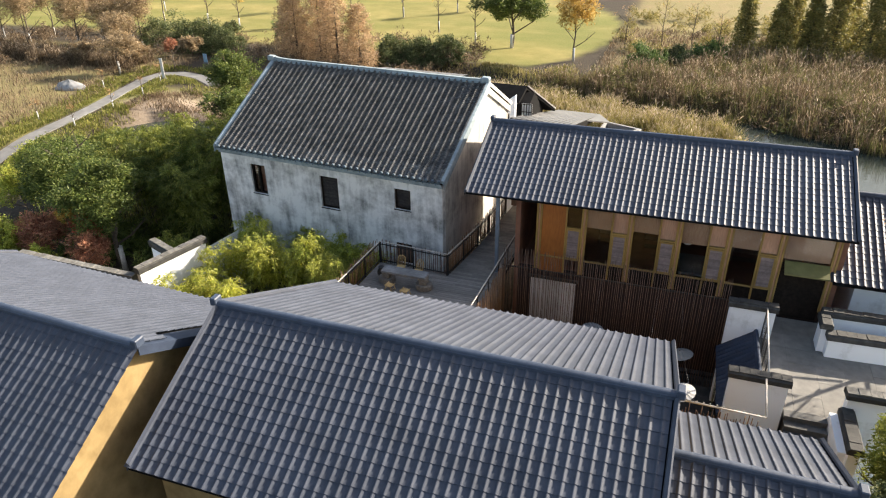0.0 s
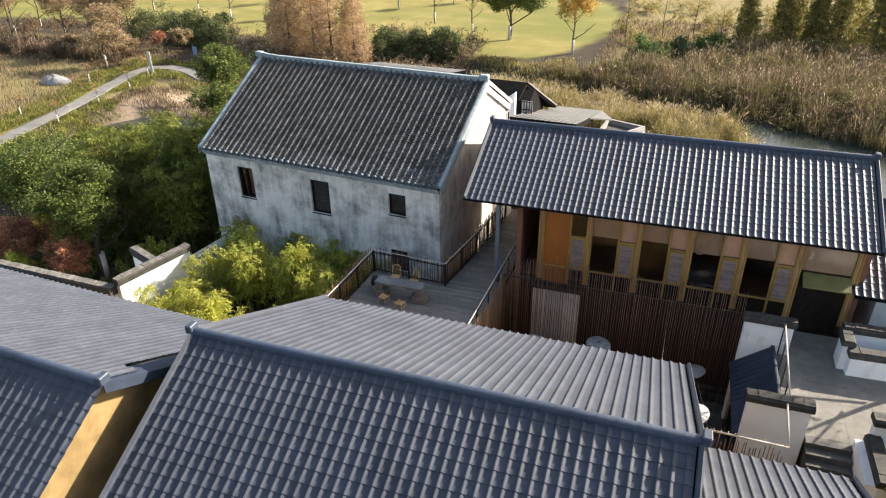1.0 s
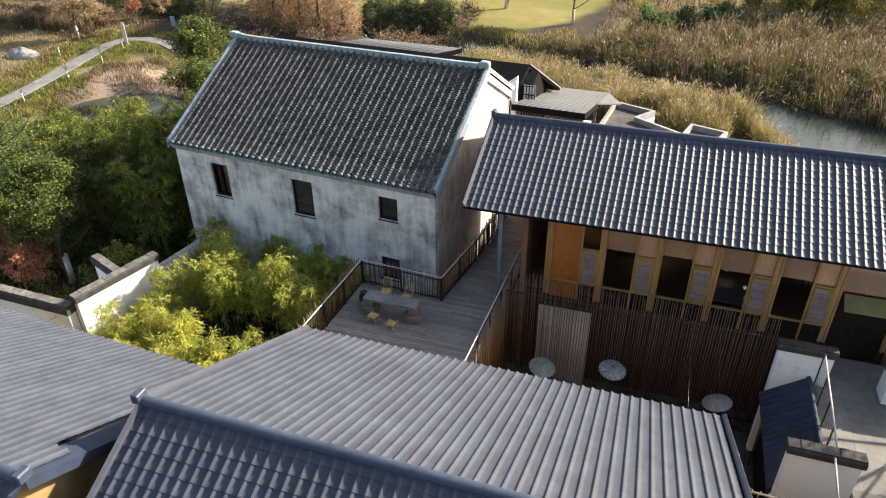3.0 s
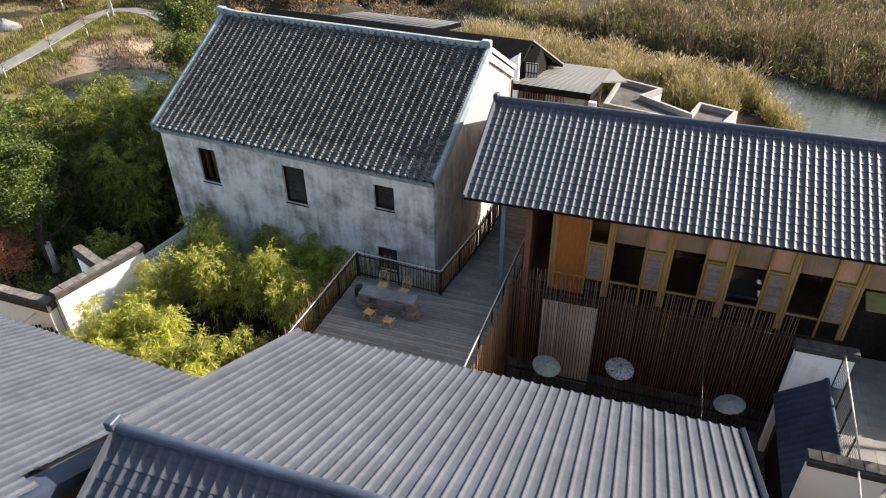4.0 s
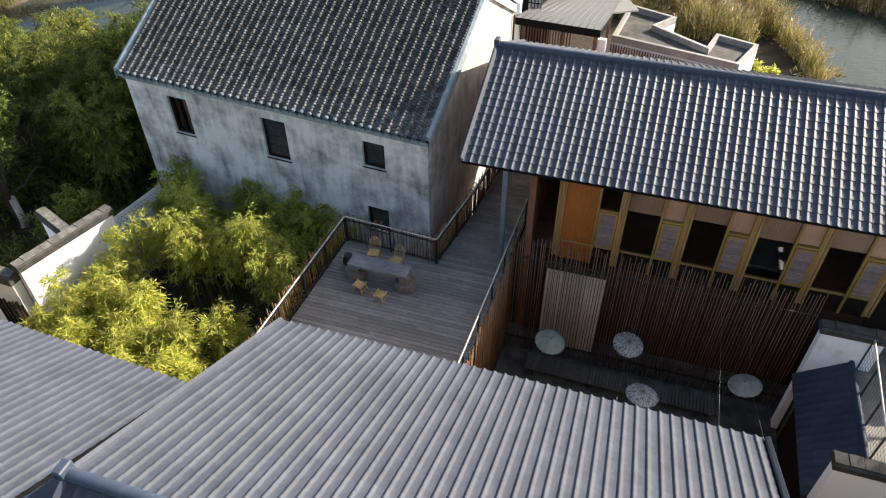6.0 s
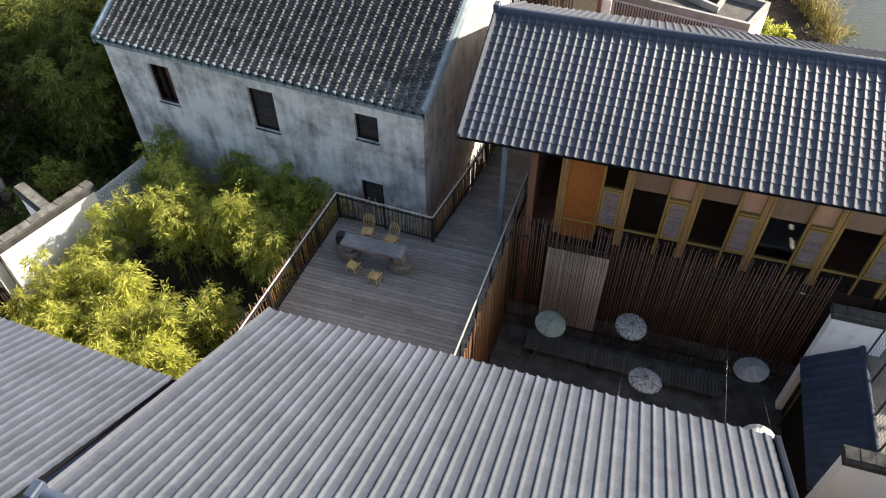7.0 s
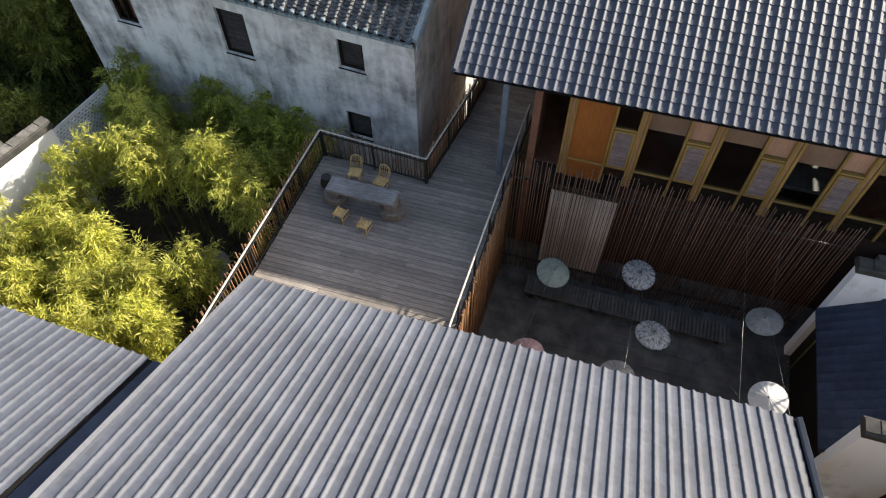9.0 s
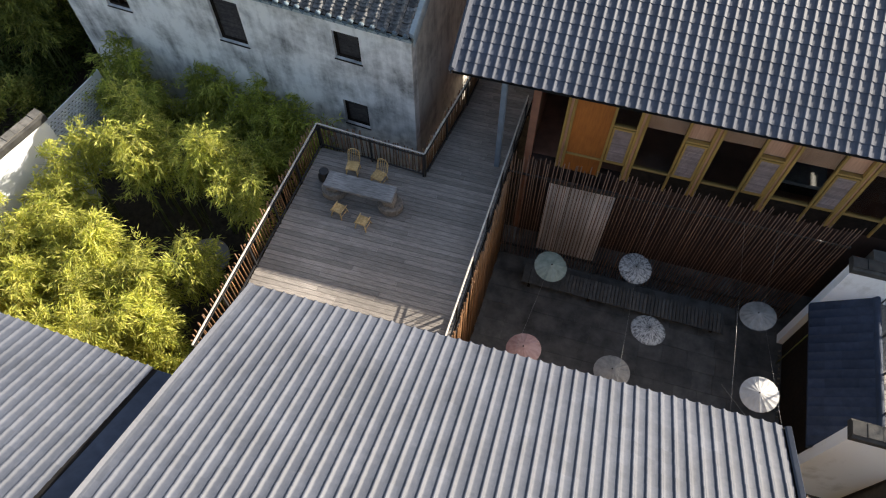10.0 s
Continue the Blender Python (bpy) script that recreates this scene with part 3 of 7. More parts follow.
def wslope(roof, start, along, down, *rest, **more):
    inv = inverse_base(roof)
    tiled_slope(roof, inv @ Vector(start), inv.to_3x3() @ Vector(along), inv.to_3x3() @ Vector(down), *rest, **more)

# ---- land and water ----
G = -2.2                      # court and garden level
POND_L = (-40.5, 45.5, 4.6, 4.2)


def smooth01(x):
    x = max(0.0, min(1.0, x))
    return x * x * (3 - 2 * x)


def half_river(u):
    return 3.0 + 2.2 * smooth01((u - 2) / 5) + 3.2 * smooth01((u - 4) / 4) + 4 * smooth01((u - 14) / 10)


def river_axis(u):
    """The river's middle line: v over u."""
    return (68.5 - 0.33 * (u + 15) if u < 3 else 62.5 - 0.55 * (u - 3)) - 3.0 * smooth01((u - 4) / 4)




def land_height(u, v):
    z = G + 0.25 * noise.noise(Vector((u * 0.06, v * 0.06, 0.3)))* smooth01((v - 40) / 15 + max(0, (-u - 22) / 10))
    z += 1.0 * smooth01((-u - 38) / 8) * smooth01((v - 30) / 10) * (1 - smooth01((v - 66) / 10))
    half = half_river(u)
    d = abs(v - river_axis(u))
    if u > -40:
        z -= 1.2 * (1 - smooth01((d - half) / 2.5 + 0.4)) * smooth01((u + 40) / 8)
    x, y, a, b = POND_L
    r = math.hypot((u - x) / a, (v - y) / b)
    z -= (1.3 + max(0.0, z - G)) * (1 - smooth01((r - 0.85) / 0.45))
    return z


def land_zone(u, v):
    n = noise.noise(Vector((u * 0.11, v * 0.11, 5.0))) * 0.5 + noise.noise(Vector((u * 0.4, v * 0.4, 9.0))) * 0.25
    edge = 74.0 + 2 * noise.noise(Vector((u * 0.07, 3.3, 0))) - 0.2 * (u + 12)
    lawn = smooth01((v - edge) / 2 + 0.5 + n) * smooth01((-8.3 - 1.5 * ((v - 97) / 9) ** 2 - u) / 1.2 + 0.5 + n) if v < 118 else smooth01((-20 - u) / 6 + 0.5)
    if u < -44:
        lawn = max(lawn * 1.0, smooth01((v - 78) / 3 + n))
    verge = smooth01(1.1 - abs(math.hypot(u + 44.5, v - 46) - 7.5) / 3.0 + n) * 0.9
    lawn = max(lawn, verge)
    field = smooth01((-u - 52) / 3 + n) * (1 - smooth01((v - 66) / 4))
    field = max(field, smooth01((v - 76) / 4) * smooth01((u + 9.5) / 3 + n))
    sand = smooth01(1.15 - math.hypot((u + 41.5) / 6.0, (v - 51) / 5.6) * 0.9 + n * 0.8)
    return lawn, field, sand


def graded(lo, a, b, hi, step, grow):
    xs, x, s = [], a, step
    while x < b:
        xs.append(x)
        x += step
    while x < hi:
        xs.append(x)
        s *= grow
        x += s
    xs.append(hi)
    s, x = step, a - step
    left = []
    while x > lo:
        left.append(x)
        s *= grow
        x -= s
    return [lo] + left[::-1] + xs


def build_land():
    us, vs = graded(-1500, -78, 30, 1500, 1.1, 1.25), graded(-1200, 16, 108, 2500, 1.1, 1.25)
    verts = [(u, v, land_height(u, v)) for v in vs for u in us]
    n = len(us)
    faces = [(j * n + i, j * n + i + 1, (j + 1) * n + i + 1, (j + 1) * n + i) for j in range(len(vs) - 1) for i in range(n - 1)]
    me = quad_mesh("ground", verts, faces, M_LAND, True)
    lay = me.color_attributes.new("zone", "FLOAT_COLOR", "POINT")
    lay.data.foreach_set("color", np.array([(*land_zone(u, v), 1.0) for v in vs for u in us], dtype=np.float32).ravel())
    tagged(new("ground", me), "earth, autumn lawn and dry fields round the houses", "ground", kind="structure")


build_land()


def water_sheet(name, outline, z, label):
    bm = bmesh.new()
    bm.faces.new([bm.verts.new((x, y, z)) for x, y in outline])
    top(name, bm, M_WATER, label, "water", kind="structure")


water_sheet("water", [(-36, 62), (-8, 52), (2, 44), (60, 20), (90, 60), (26, 66), (2, 76), (-36, 86)], G - 0.62, "dark still river water mirroring the sky")
water_sheet("water_pond", [(POND_L[0] + 1.3 * POND_L[2] * math.cos(i * 0.3927), POND_L[1] + 1.3 * POND_L[3] * math.sin(i * 0.3927)) for i in range(16)], G - 0.35, "small brown garden pond")


def ribbon(name, line, width, lift, material, label, category, thick=0.06):
    """A path laid on the land."""
    fine = []
    for (a, b), (c, d) in zip(line, line[1:]):
        fine += [(a + (c - a) * k / 5, b + (d - b) * k / 5) for k in range(5)]
    fine.append(line[-1])
    rings = []
    for i, (x, y) in enumerate(fine):
        x0, y0 = fine[max(0, i - 1)]
        x1, y1 = fine[min(len(fine) - 1, i + 1)]
        t = Vector((x1 - x0, y1 - y0)).normalized()
        s = Vector((-t.y, t.x)) * width / 2
        z = max(land_height(x, y), land_height(x + s.x, y + s.y), land_height(x - s.x, y - s.y)) + lift
        rings.append([(x + s.x, y + s.y, z - thick - 0.3), (x + s.x, y + s.y, z), (x - s.x, y - s.y, z), (x - s.x, y - s.y, z - thick - 0.3)])
    top(name, loft(bmesh.new(), rings), material, label, category, kind="structure")


PATH_LINE = [(-46.5, 34.5), (-47.5, 40.9), (-47.9, 43.8), (-48.8, 47.7), (-50.0, 52.2), (-50.9, 56.6), (-50.6, 58.9), (-48.8, 59.7), (-46.6, 59.3), (-43.5, 57.8)]
ribbon("path", PATH_LINE, 1.3, 0.05, M_PATH, "pale concrete garden path bending past a pond", "path")

# ---- near house: one tall roof and a lower one at its end ----
TP = 0.2515                   # tile pitch
TS = 0.305                    # tile gauge down the slope


def verge(bm, p0, p1, side, w=0.06, h=0.075, drop=0.16):
    """A capping along a sloping roof edge, with a board hanging below it."""
    p0, p1, s = Vector(p0), Vector(p1), Vector(side)
    u = Vector((0, 0, 1))
    prof = [(-0.07, 0.0), (-0.05, h * 0.8), (w * 0.3, h + 0.035), (w - 0.02, h), (w, 0.02), (w, -drop), (w - 0.03, -drop), (w - 0.03, -0.02)]
    return loft(bm, [[p + s * x + u * z for x, z in prof] for p in (p0, p1)])


def gable_house(name, label, base, u0, u1, ridge_v, ridge_z, eave_f, eave_b, wall_mat, shift=0.0, loose_b=(0, 0), loose_f=(0, 0), floor=G, walls=True, fin=True, skew=(0.0, 0.0), right_board=0.0, sides=(1, 1)):
    """A two-slope tiled house. eave_f, eave_b: (v, z) of its eaves; shift: how far the ridge line runs off v over each metre of u."""
    ob = thing(name, base, label, "house")
    n = max(1, round((u1 - u0) / TP))
    pitch = (u1 - u0) / n
    along = Vector((u1 - u0, shift * (u1 - u0), 0))
    length = along.length
    pitch = length / n
    roof = wpart("roof", slab_roof(u0, u1, ridge_v, ridge_z - 0.1, eave_f, eave_b, shift, skew), M_ROOFSHADE, ob, "glazed grey-blue pantiled roof")
    for (ev, ez), loose, sk in ((eave_b, loose_b, skew[1]), (eave_f, loose_f, skew[0])):
        d = Vector((sk, ev - ridge_v, ez - ridge_z))
        rows = round(d.length / TS)
        if right_board:
            more = 3 if ev < ridge_v else 2
            rows_more = rows if ev < ridge_v else 4
            wslope(roof, (u1, ridge_v + shift * (u1 - u0), ridge_z - 0.03), along, d, more, pitch, rows_more, d.length / rows, M_TILE)
        wslope(roof, (u0, ridge_v + (0), ridge_z - 0.03), along, d, n, pitch, rows, d.length / rows, M_TILE, loose=loose)
    p0, p1 = Vector((u0 - 0.06, ridge_v - 0.06 * shift, ridge_z)), Vector((u1 + 0.06, ridge_v + shift * (u1 - u0 + 0.06 + right_board), ridge_z))
    p1.x += right_board
    ridge = wpart("ridge", ridge_bar(bmesh.new(), p0, p1, 0.12, 0.1), M_RIDGE, ob, "rolled blue-grey ridge tiles")
    if fin:
        for p in (p0, p1):
            wpart("ridge_end", box(bmesh.new(), p.x - 0.09, p.x + 0.09, p.y - 0.15, p.y + 0.15, p.z - 0.02, p.z + 0.2, 0.025), M_RIDGE, ridge)
    if right_board:
        rz2, dv = ridge_z - 0.05, shift * (u1 - u0)
        for ev, ez in (eave_b,):
            wpart("flashing", loft(bmesh.new(), [[(u1, v + dv, z), (u1 + right_board, v + dv, z - 0.03), (u1 + right_board, v + dv, z - 0.3), (u1 + right_board - 0.03, v + dv, z - 0.3), (u1 + right_board - 0.03, v + dv, z - 0.07), (u1, v + dv, z - 0.05)] for v, z in ((ridge_v, rz2), (ev, ez - 0.05))]), M_NAVY, roof, "navy sheet-metal edge flashing")
    for u, side in ((u0, (-1, 0, 0)), (u1, (1, 0, 0)))[0 if sides[0] else 1:2 if sides[1] and not right_board else 1]:
        r = Vector((u, ridge_v + shift * (u - u0), ridge_z))
        for (ev, ez), sk in ((eave_b, skew[1]), (eave_f, skew[0])):
            e = Vector((u + sk, ev + shift * (u - u0), ez))
            wpart("verge", verge(bmesh.new(), r, e, side), M_TILE, roof)
    if walls:
        ww, inset = 0.25, 0.35
        bm = bmesh.new()
        z_at = lambda v: (ridge_z - 0.16) + ((v - ridge_v) * ((eave_b[1] - ridge_z) / (eave_b[0] - ridge_v)) if v > ridge_v else (ridge_v - v) * ((eave_f[1] - ridge_z) / (ridge_v - eave_f[0])))
        vf, vb = eave_f[0] + 0.5, eave_b[0] - 0.55
        for u in (u0 + inset, u1 - inset - ww + right_board):
            dv = shift * (u - u0)
            prof = [(vf + dv, floor), (vb + dv, floor), (vb + dv, z_at(vb)), (ridge_v + dv, ridge_z - 0.17), (vf + dv, z_at(vf))]
            loft(bm, [[(uu, v, z) for v, z in prof] for uu in (u, u + ww)])
            wpart("gable_wall", bm, wall_mat, ob)
            bm = bmesh.new()
        for v, zz, nm in ((vb - ww, z_at(vb) - 0.02, "back_wall"), (vf, z_at(vf) - 0.02, "front_wall")):
            bm = bmesh.new()
            a, b = u0 + inset + ww, u1 - inset - ww
            da, db = shift * (a - u0), shift * (b - u0)
            loft(bm, [[(a, v + da, z), (b, v + db, z), (b, v + ww + db, z), (a, v + ww + da, z)] for z in (floor, zz)])
            wpart(nm, bm, wall_mat, ob)
    return ob


def slab_roof(u0, u1, rv, rz, ef, eb, shift, skew, thick=0.06):
    bm = bmesh.new()
    rings = []
    for u in (u0, u1):
        dv = shift * (u - u0)
        rings.append([(u + skew[0], ef[0] + dv, ef[1] - 0.06), (u, rv + dv, rz), (u + skew[1], eb[0] + dv, eb[1] - 0.06), (u + skew[1], eb[0] + dv, eb[1] - 0.06 - thick), (u, rv + dv, rz - thick), (u + skew[0], ef[0] + dv, ef[1] - 0.06 - thick)])
    return loft(bm, rings)


near = gable_house("near_house", "low house under a glazed blue-grey pantiled roof", (-4.6, 13.7, G), -10.35, 1.22, 13.67, 6.78, (9.66, 4.83), (19.94, 3.82), M_OCHRE, loose_b=(18, 46), loose_f=(8, 18))
step = gable_house("lean_house", "lower pantiled wing at the end of the house", (3.2, 13.7, G), 1.28, 5.05, 13.62, 5.2, (9.8, 3.6), (16.9, 3.7), M_OCHRE)
LS = -0.055
left = gable_house("left_house", "ochre-walled house under a blue-grey pantiled roof", (-16.5, 12, G), -23.5, -11.5, 11.35 - LS * 12.0, 6.95, (7.6 - LS * 12.0, 4.95), (17.6 - LS * 12.0, 3.68), M_OCHRE, shift=LS, right_board=0.55)

# ---- new building: tiled roof over a timber window wall ----
hall = thing("hall", (-0.2, 28.4, G), "timber-windowed hall under a glazed blue-grey pantiled roof", "house")
RU0, RU1, RV, RZ, EV, EZ = -7.52, 7.02, 30.35, 6.85, 26.32, 5.05
hall_roof = wpart("roof", slab_roof(RU0, RU1, RV, RZ - 0.1, (EV, EZ), (35.0, 4.85), 0.0, (0, 0)), M_ROOFSHADE, hall, "glazed blue-grey pantiled roof")
d = Vector((0, EV - RV, EZ - RZ))
wslope(hall_roof, (RU0, RV, RZ - 0.03), (1, 0, 0), d, 58, (RU1 - RU0) / 58, 15, d.length / 15, M_TILE, loose=(9, 50))
d = Vector((0, 35.0 - RV, 4.85 - RZ))
wslope(hall_roof, (RU0, RV, RZ - 0.03), (1, 0, 0), d, 58, (RU1 - RU0) / 58, 16, d.length / 16, M_TILE)
hall_ridge = wpart("ridge", ridge_bar(bmesh.new(), (RU0 - 0.05, RV, RZ), (RU1 + 0.05, RV, RZ), 0.12, 0.12), M_RIDGE, hall, "rolled blue ridge tiles")
for u in (RU0, RU1):
    wpart("ridge_end", new_box(u - 0.09, u + 0.09, RV - 0.15, RV + 0.15, RZ, RZ + 0.21, bevel=0.025), M_RIDGE, hall_ridge)
    s = (-1, 0, 0) if u < 0 else (1, 0, 0)
    wpart("verge", verge(bmesh.new(), (u, RV, RZ), (u, EV, EZ), s, 0.07, 0.05), M_TILE, hall_roof)
    wpart("verge", verge(bmesh.new(), (u, RV, RZ), (u, 35.0, 4.85), s, 0.07, 0.05), M_TILE, hall_roof)

FV = 26.82                     # window wall
BAY, B0, SILL, SASH, HEAD = 1.838, -4.47, 2.37, 3.75, 4.95
HF = 1.6                       # hall floor
DECK = 1.25
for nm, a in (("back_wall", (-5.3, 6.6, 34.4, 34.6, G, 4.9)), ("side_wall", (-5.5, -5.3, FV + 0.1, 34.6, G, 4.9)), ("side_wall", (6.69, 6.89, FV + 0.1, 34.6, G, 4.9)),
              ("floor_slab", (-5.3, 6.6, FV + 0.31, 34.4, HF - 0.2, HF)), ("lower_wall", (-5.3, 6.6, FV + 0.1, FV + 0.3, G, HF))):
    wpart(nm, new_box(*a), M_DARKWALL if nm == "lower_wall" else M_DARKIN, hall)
wpart("eave_soffit", new_box(-5.3, 6.6, FV + 0.05, 34.4, 4.9, 4.96), M_BLIND, hall)
for k in range(7):
    u = B0 + BAY * k
    for s in (-0.075, 0.075):
        wpart("post", new_box(u + s - 0.04, u + s + 0.04, FV - 0.08, FV + 0.06, HF + 0.08, HEAD, bevel=0.01), M_TIMBER, hall, "yellow timber mullion")
    wpart("mullion_infill", new_box(u - 0.033, u + 0.033, FV - 0.03, FV + 0.03, HF + 0.08, HEAD), M_BLIND, hall)
for k in range(6):
    u0, u1 = B0 + BAY * k + 0.115, B0 + BAY * (k + 1) - 0.115
    if k == 5:
        continue
    um = u0 + (u1 - u0) * 0.62
    win = wpart("window", new_box(um - 0.035, um + 0.035, FV - 0.06, FV + 0.04, HF, HEAD, bevel=0.008), M_TIMBER, hall)
    wpart("sill", new_box(u0, um - 0.035, FV - 0.07, FV + 0.05, SILL - 0.06, SILL, bevel=0.008), M_TIMBER, win)
    wpart("sill", new_box(um + 0.035, u1, FV - 0.07, FV + 0.05, SILL - 0.06, SILL, bevel=0.008), M_TIMBER, win)
    # small hinged sash
    sash = bmesh.new()
    a, b, z0, z1 = um + 0.045, u1 - 0.01, SILL + 0.01, SASH
    box(sash, a, a + 0.055, FV - 0.09, FV - 0.03, z0, z1)
    box(sash, b - 0.055, b, FV - 0.09, FV - 0.03, z0, z1)
    box(sash, a + 0.055, b - 0.055, FV - 0.09, FV - 0.03, z0, z0 + 0.055)
    box(sash, a + 0.055, b - 0.055, FV - 0.09, FV - 0.03, z1 - 0.055, z1)
    sh = wpart("sash", sash, M_TIMBER, win, "small hinged timber sash")
    for i in range(26):
        z = z0 + 0.07 + (z1 - z0 - 0.14) * i / 25
        wpart("slat", new_box(a + 0.055, b - 0.055, FV - 0.075, FV - 0.045, z - 0.022, z + 0.022), M_LOUVRE, sh)
    wpart("sash_head", new_box(um + 0.035, u1, FV - 0.07, FV + 0.05, SASH + 0.012, SASH + 0.07, bevel=0.008), M_TIMBER, win)
    if k == 0:
        wpart("board", new_box(u0, um - 0.035, FV - 0.02, FV + 0.01, SILL, HEAD), M_PANEL, win, "varnished orange board")
        wpart("board", new_box(u0, um - 0.035, FV - 0.02, FV + 0.01, HF, SILL - 0.06), M_PANEL, win, "varnished orange board")
        wpart("pane", new_box(um + 0.035, u1, FV - 0.01, FV, SASH + 0.07, HEAD), M_GLASS, win)
    else:
        p = wpart("pane", new_box(u0, um - 0.035, FV - 0.01, FV, SILL, HEAD), M_GLASS, win)
        p.visible_shadow = False
        drop = 3.78 + 0.1 * ((k * 7) % 3)
        wpart("blind", new_box(u0, um - 0.035, FV + 0.06, FV + 0.075, drop, HEAD), M_BLIND, win, "half-lowered pale blind")
        wpart("blind", new_box(um + 0.035, u1, FV + 0.06, FV + 0.075, SASH + 0.07, HEAD), M_BLIND, win)
        wpart("board", new_box(u0, u1, FV, FV + 0.03, HF, SILL - 0.06), M_DARKWOOD, win, "dark-stained board below the sill")
# last bay: a deep porch window over the terrace door
porch = bmesh.new()
u0, u1 = B0 + BAY * 5 + 0.115, B0 + BAY * 6 - 0.115
wpart("pane", new_box(u0, u1, FV - 0.01, FV, 3.72, HEAD), M_GLASS, hall).visible_shadow = False
wpart("blind", new_box(u0, u1, FV + 0.06, FV + 0.075, 3.72, HEAD), M_BLIND, hall, "lowered pale blind")
wpart("door_canopy", loft(porch, [[(u, FV - 0.02, 3.68), (u, FV - 0.56, 3.4), (u, FV - 0.56, 3.34), (u, FV - 0.02, 3.58)] for u in (u0 + 0.08, u1)]), M_HOOD, hall, "yellow-green sloping door hood")
wpart("doorway", new_box(u0, u1, FV + 0.02, FV + 0.08, DECK, 3.56), M_DARKWOOD, hall, "dark recessed door boards")
for u in (-6.22,):
    wpart("steel_post", new_box(u - 0.075, u + 0.075, 26.58, 26.74, G, 4.95, bevel=0.01), M_BLUESTEEL, hall, "grey-blue painted steel post")
wpart("passage_wall", new_box(-7.3, -5.5, 33.55, 33.7, DECK, 4.6), M_BROWN, hall)
wpart("tie_beam", new_box(RU0 + 0.3, RU1 - 0.2, FV - 0.06, FV + 0.06, HEAD, HEAD + 0.1), M_TIMBER, hall)

low = thing("low_wing", (9.5, 29, G), "lower pantiled wing joined to the hall", "house")
low_roof = wpart("roof", slab_roof(6.6, 17.1, 30.6, 5.05, (26.4, 3.25), (34.5, 3.35), 0.0, (0, 0)), M_ROOFSHADE, low, "glazed blue-grey pantiled roof")
d = Vector((0, -4.2, -1.85))
wslope(low_roof, (6.6, 30.6, 5.12), (1, 0, 0), d, 42, 0.25, 15, d.length / 15, M_TILE)
wpart("ridge", ridge_bar(bmesh.new(), (6.9, 30.6, 5.15), (17.2, 30.6, 5.15), 0.12, 0.12), M_RIDGE, low)
wpart("wall", new_box(7.6, 16.5, 27.4, 33.5, G, 3.45), M_WHITE, low)

# ---- old plastered house ----
old = thing("old_house", (-8.91, 27.5, G), "old two-storey house with rain-stained plaster under grey tiles", "house", turn=-5.0)
HL, HD, HZ = 12.35, 8.65, 4.72 - G
RDV, RDZ = 5.35, 7.75 - G
HB = RDZ - (HD - RDV) * (RDZ - HZ) / RDV      # back eaves
WINS = [(-10.6, -9.72, 2.5 - G, 4.06 - G), (-6.53, -5.53, 2.42 - G, 4.06 - G), (-2.52, -1.69, 3.05 - G, 4.07 - G), (-2.54, -1.7, 0.25 - G, 1.31 - G)]


def wall_with_holes(x0, x1, z0, z1, y0, y1, holes):
    """A wall in the x-z plane, split round its openings."""
    xs = sorted({x0, x1, *[h[0] for h in holes], *[h[1] for h in holes]})
    zs = sorted({z0, z1, *[h[2] for h in holes], *[h[3] for h in holes]})
    bm = bmesh.new()
    grid = {}

    def vert(i, k, y):
        key = (i, k, y)
        if key not in grid:
            grid[key] = bm.verts.new((xs[i], y, zs[k]))
        return grid[key]
    solid = {(i, k): not any(h[0] <= (xs[i] + xs[i + 1]) / 2 <= h[1] and h[2] <= (zs[k] + zs[k + 1]) / 2 <= h[3] for h in holes) for i in range(len(xs) - 1) for k in range(len(zs) - 1)}
    for (i, k), s in solid.items():
        if not s:
            continue
        bm.faces.new([vert(i, k, y0), vert(i + 1, k, y0), vert(i + 1, k + 1, y0), vert(i, k + 1, y0)])
        bm.faces.new([vert(i, k, y1), vert(i, k + 1, y1), vert(i + 1, k + 1, y1), vert(i + 1, k, y1)])
        for di, dk, a, b in ((-1, 0, (0, 0), (0, 1)), (1, 0, (1, 1), (1, 0)), (0, -1, (1, 0), (0, 0)), (0, 1, (0, 1), (1, 1))):
            if not solid.get((i + di, k + dk), False):
                bm.faces.new([vert(i + a[0], k + a[1], y0), vert(i + b[0], k + b[1], y0), vert(i + b[0], k + b[1], y1), vert(i + a[0], k + a[1], y1)])
    bmesh.ops.recalc_face_normals(bm, faces=bm.faces)
    return bm


part("front_wall", wall_with_holes(-HL, -0.1, 0, HZ, 0.06, 0.4, WINS), M_WALL, old, "grey-white plaster with dark rain stains")
gz = lambda v: HZ - 0.05 + (RDZ - 0.1 - HZ) * (1 - abs(v - RDV) / (RDV - 0.06))
for u in (-HL, -0.45):
    prof = [(0.4, 0), (HD, 0), (HD, gz(HD - 0.3)), (RDV, RDZ - 0.06), (0.4, gz(0.4))]
    part("gable_wall", loft(bmesh.new(), [[(x, v, z) for v, z in prof] for x in (u, u + 0.35)]), M_GABLE, old)
part("back_wall", new_box(-HL + 0.35, -0.45, HD - 0.35, HD, 0, gz(HD - 0.3)), M_WALL, old)
part("upper_floor", new_box(-HL + 0.36, -0.46, 0.41, HD - 0.36, 3.3, 3.45), M_DARKWOOD, old)
old_roof = part("roof", slab_roof(-HL - 0.08, -0.05, RDV, RDZ, (-0.1, HZ + 0.04), (HD + 0.1, HB), 0.0, (0, 0), 0.1), M_DARKWOOD, old, "weathered dark grey barrel-tiled roof")
NC = 39
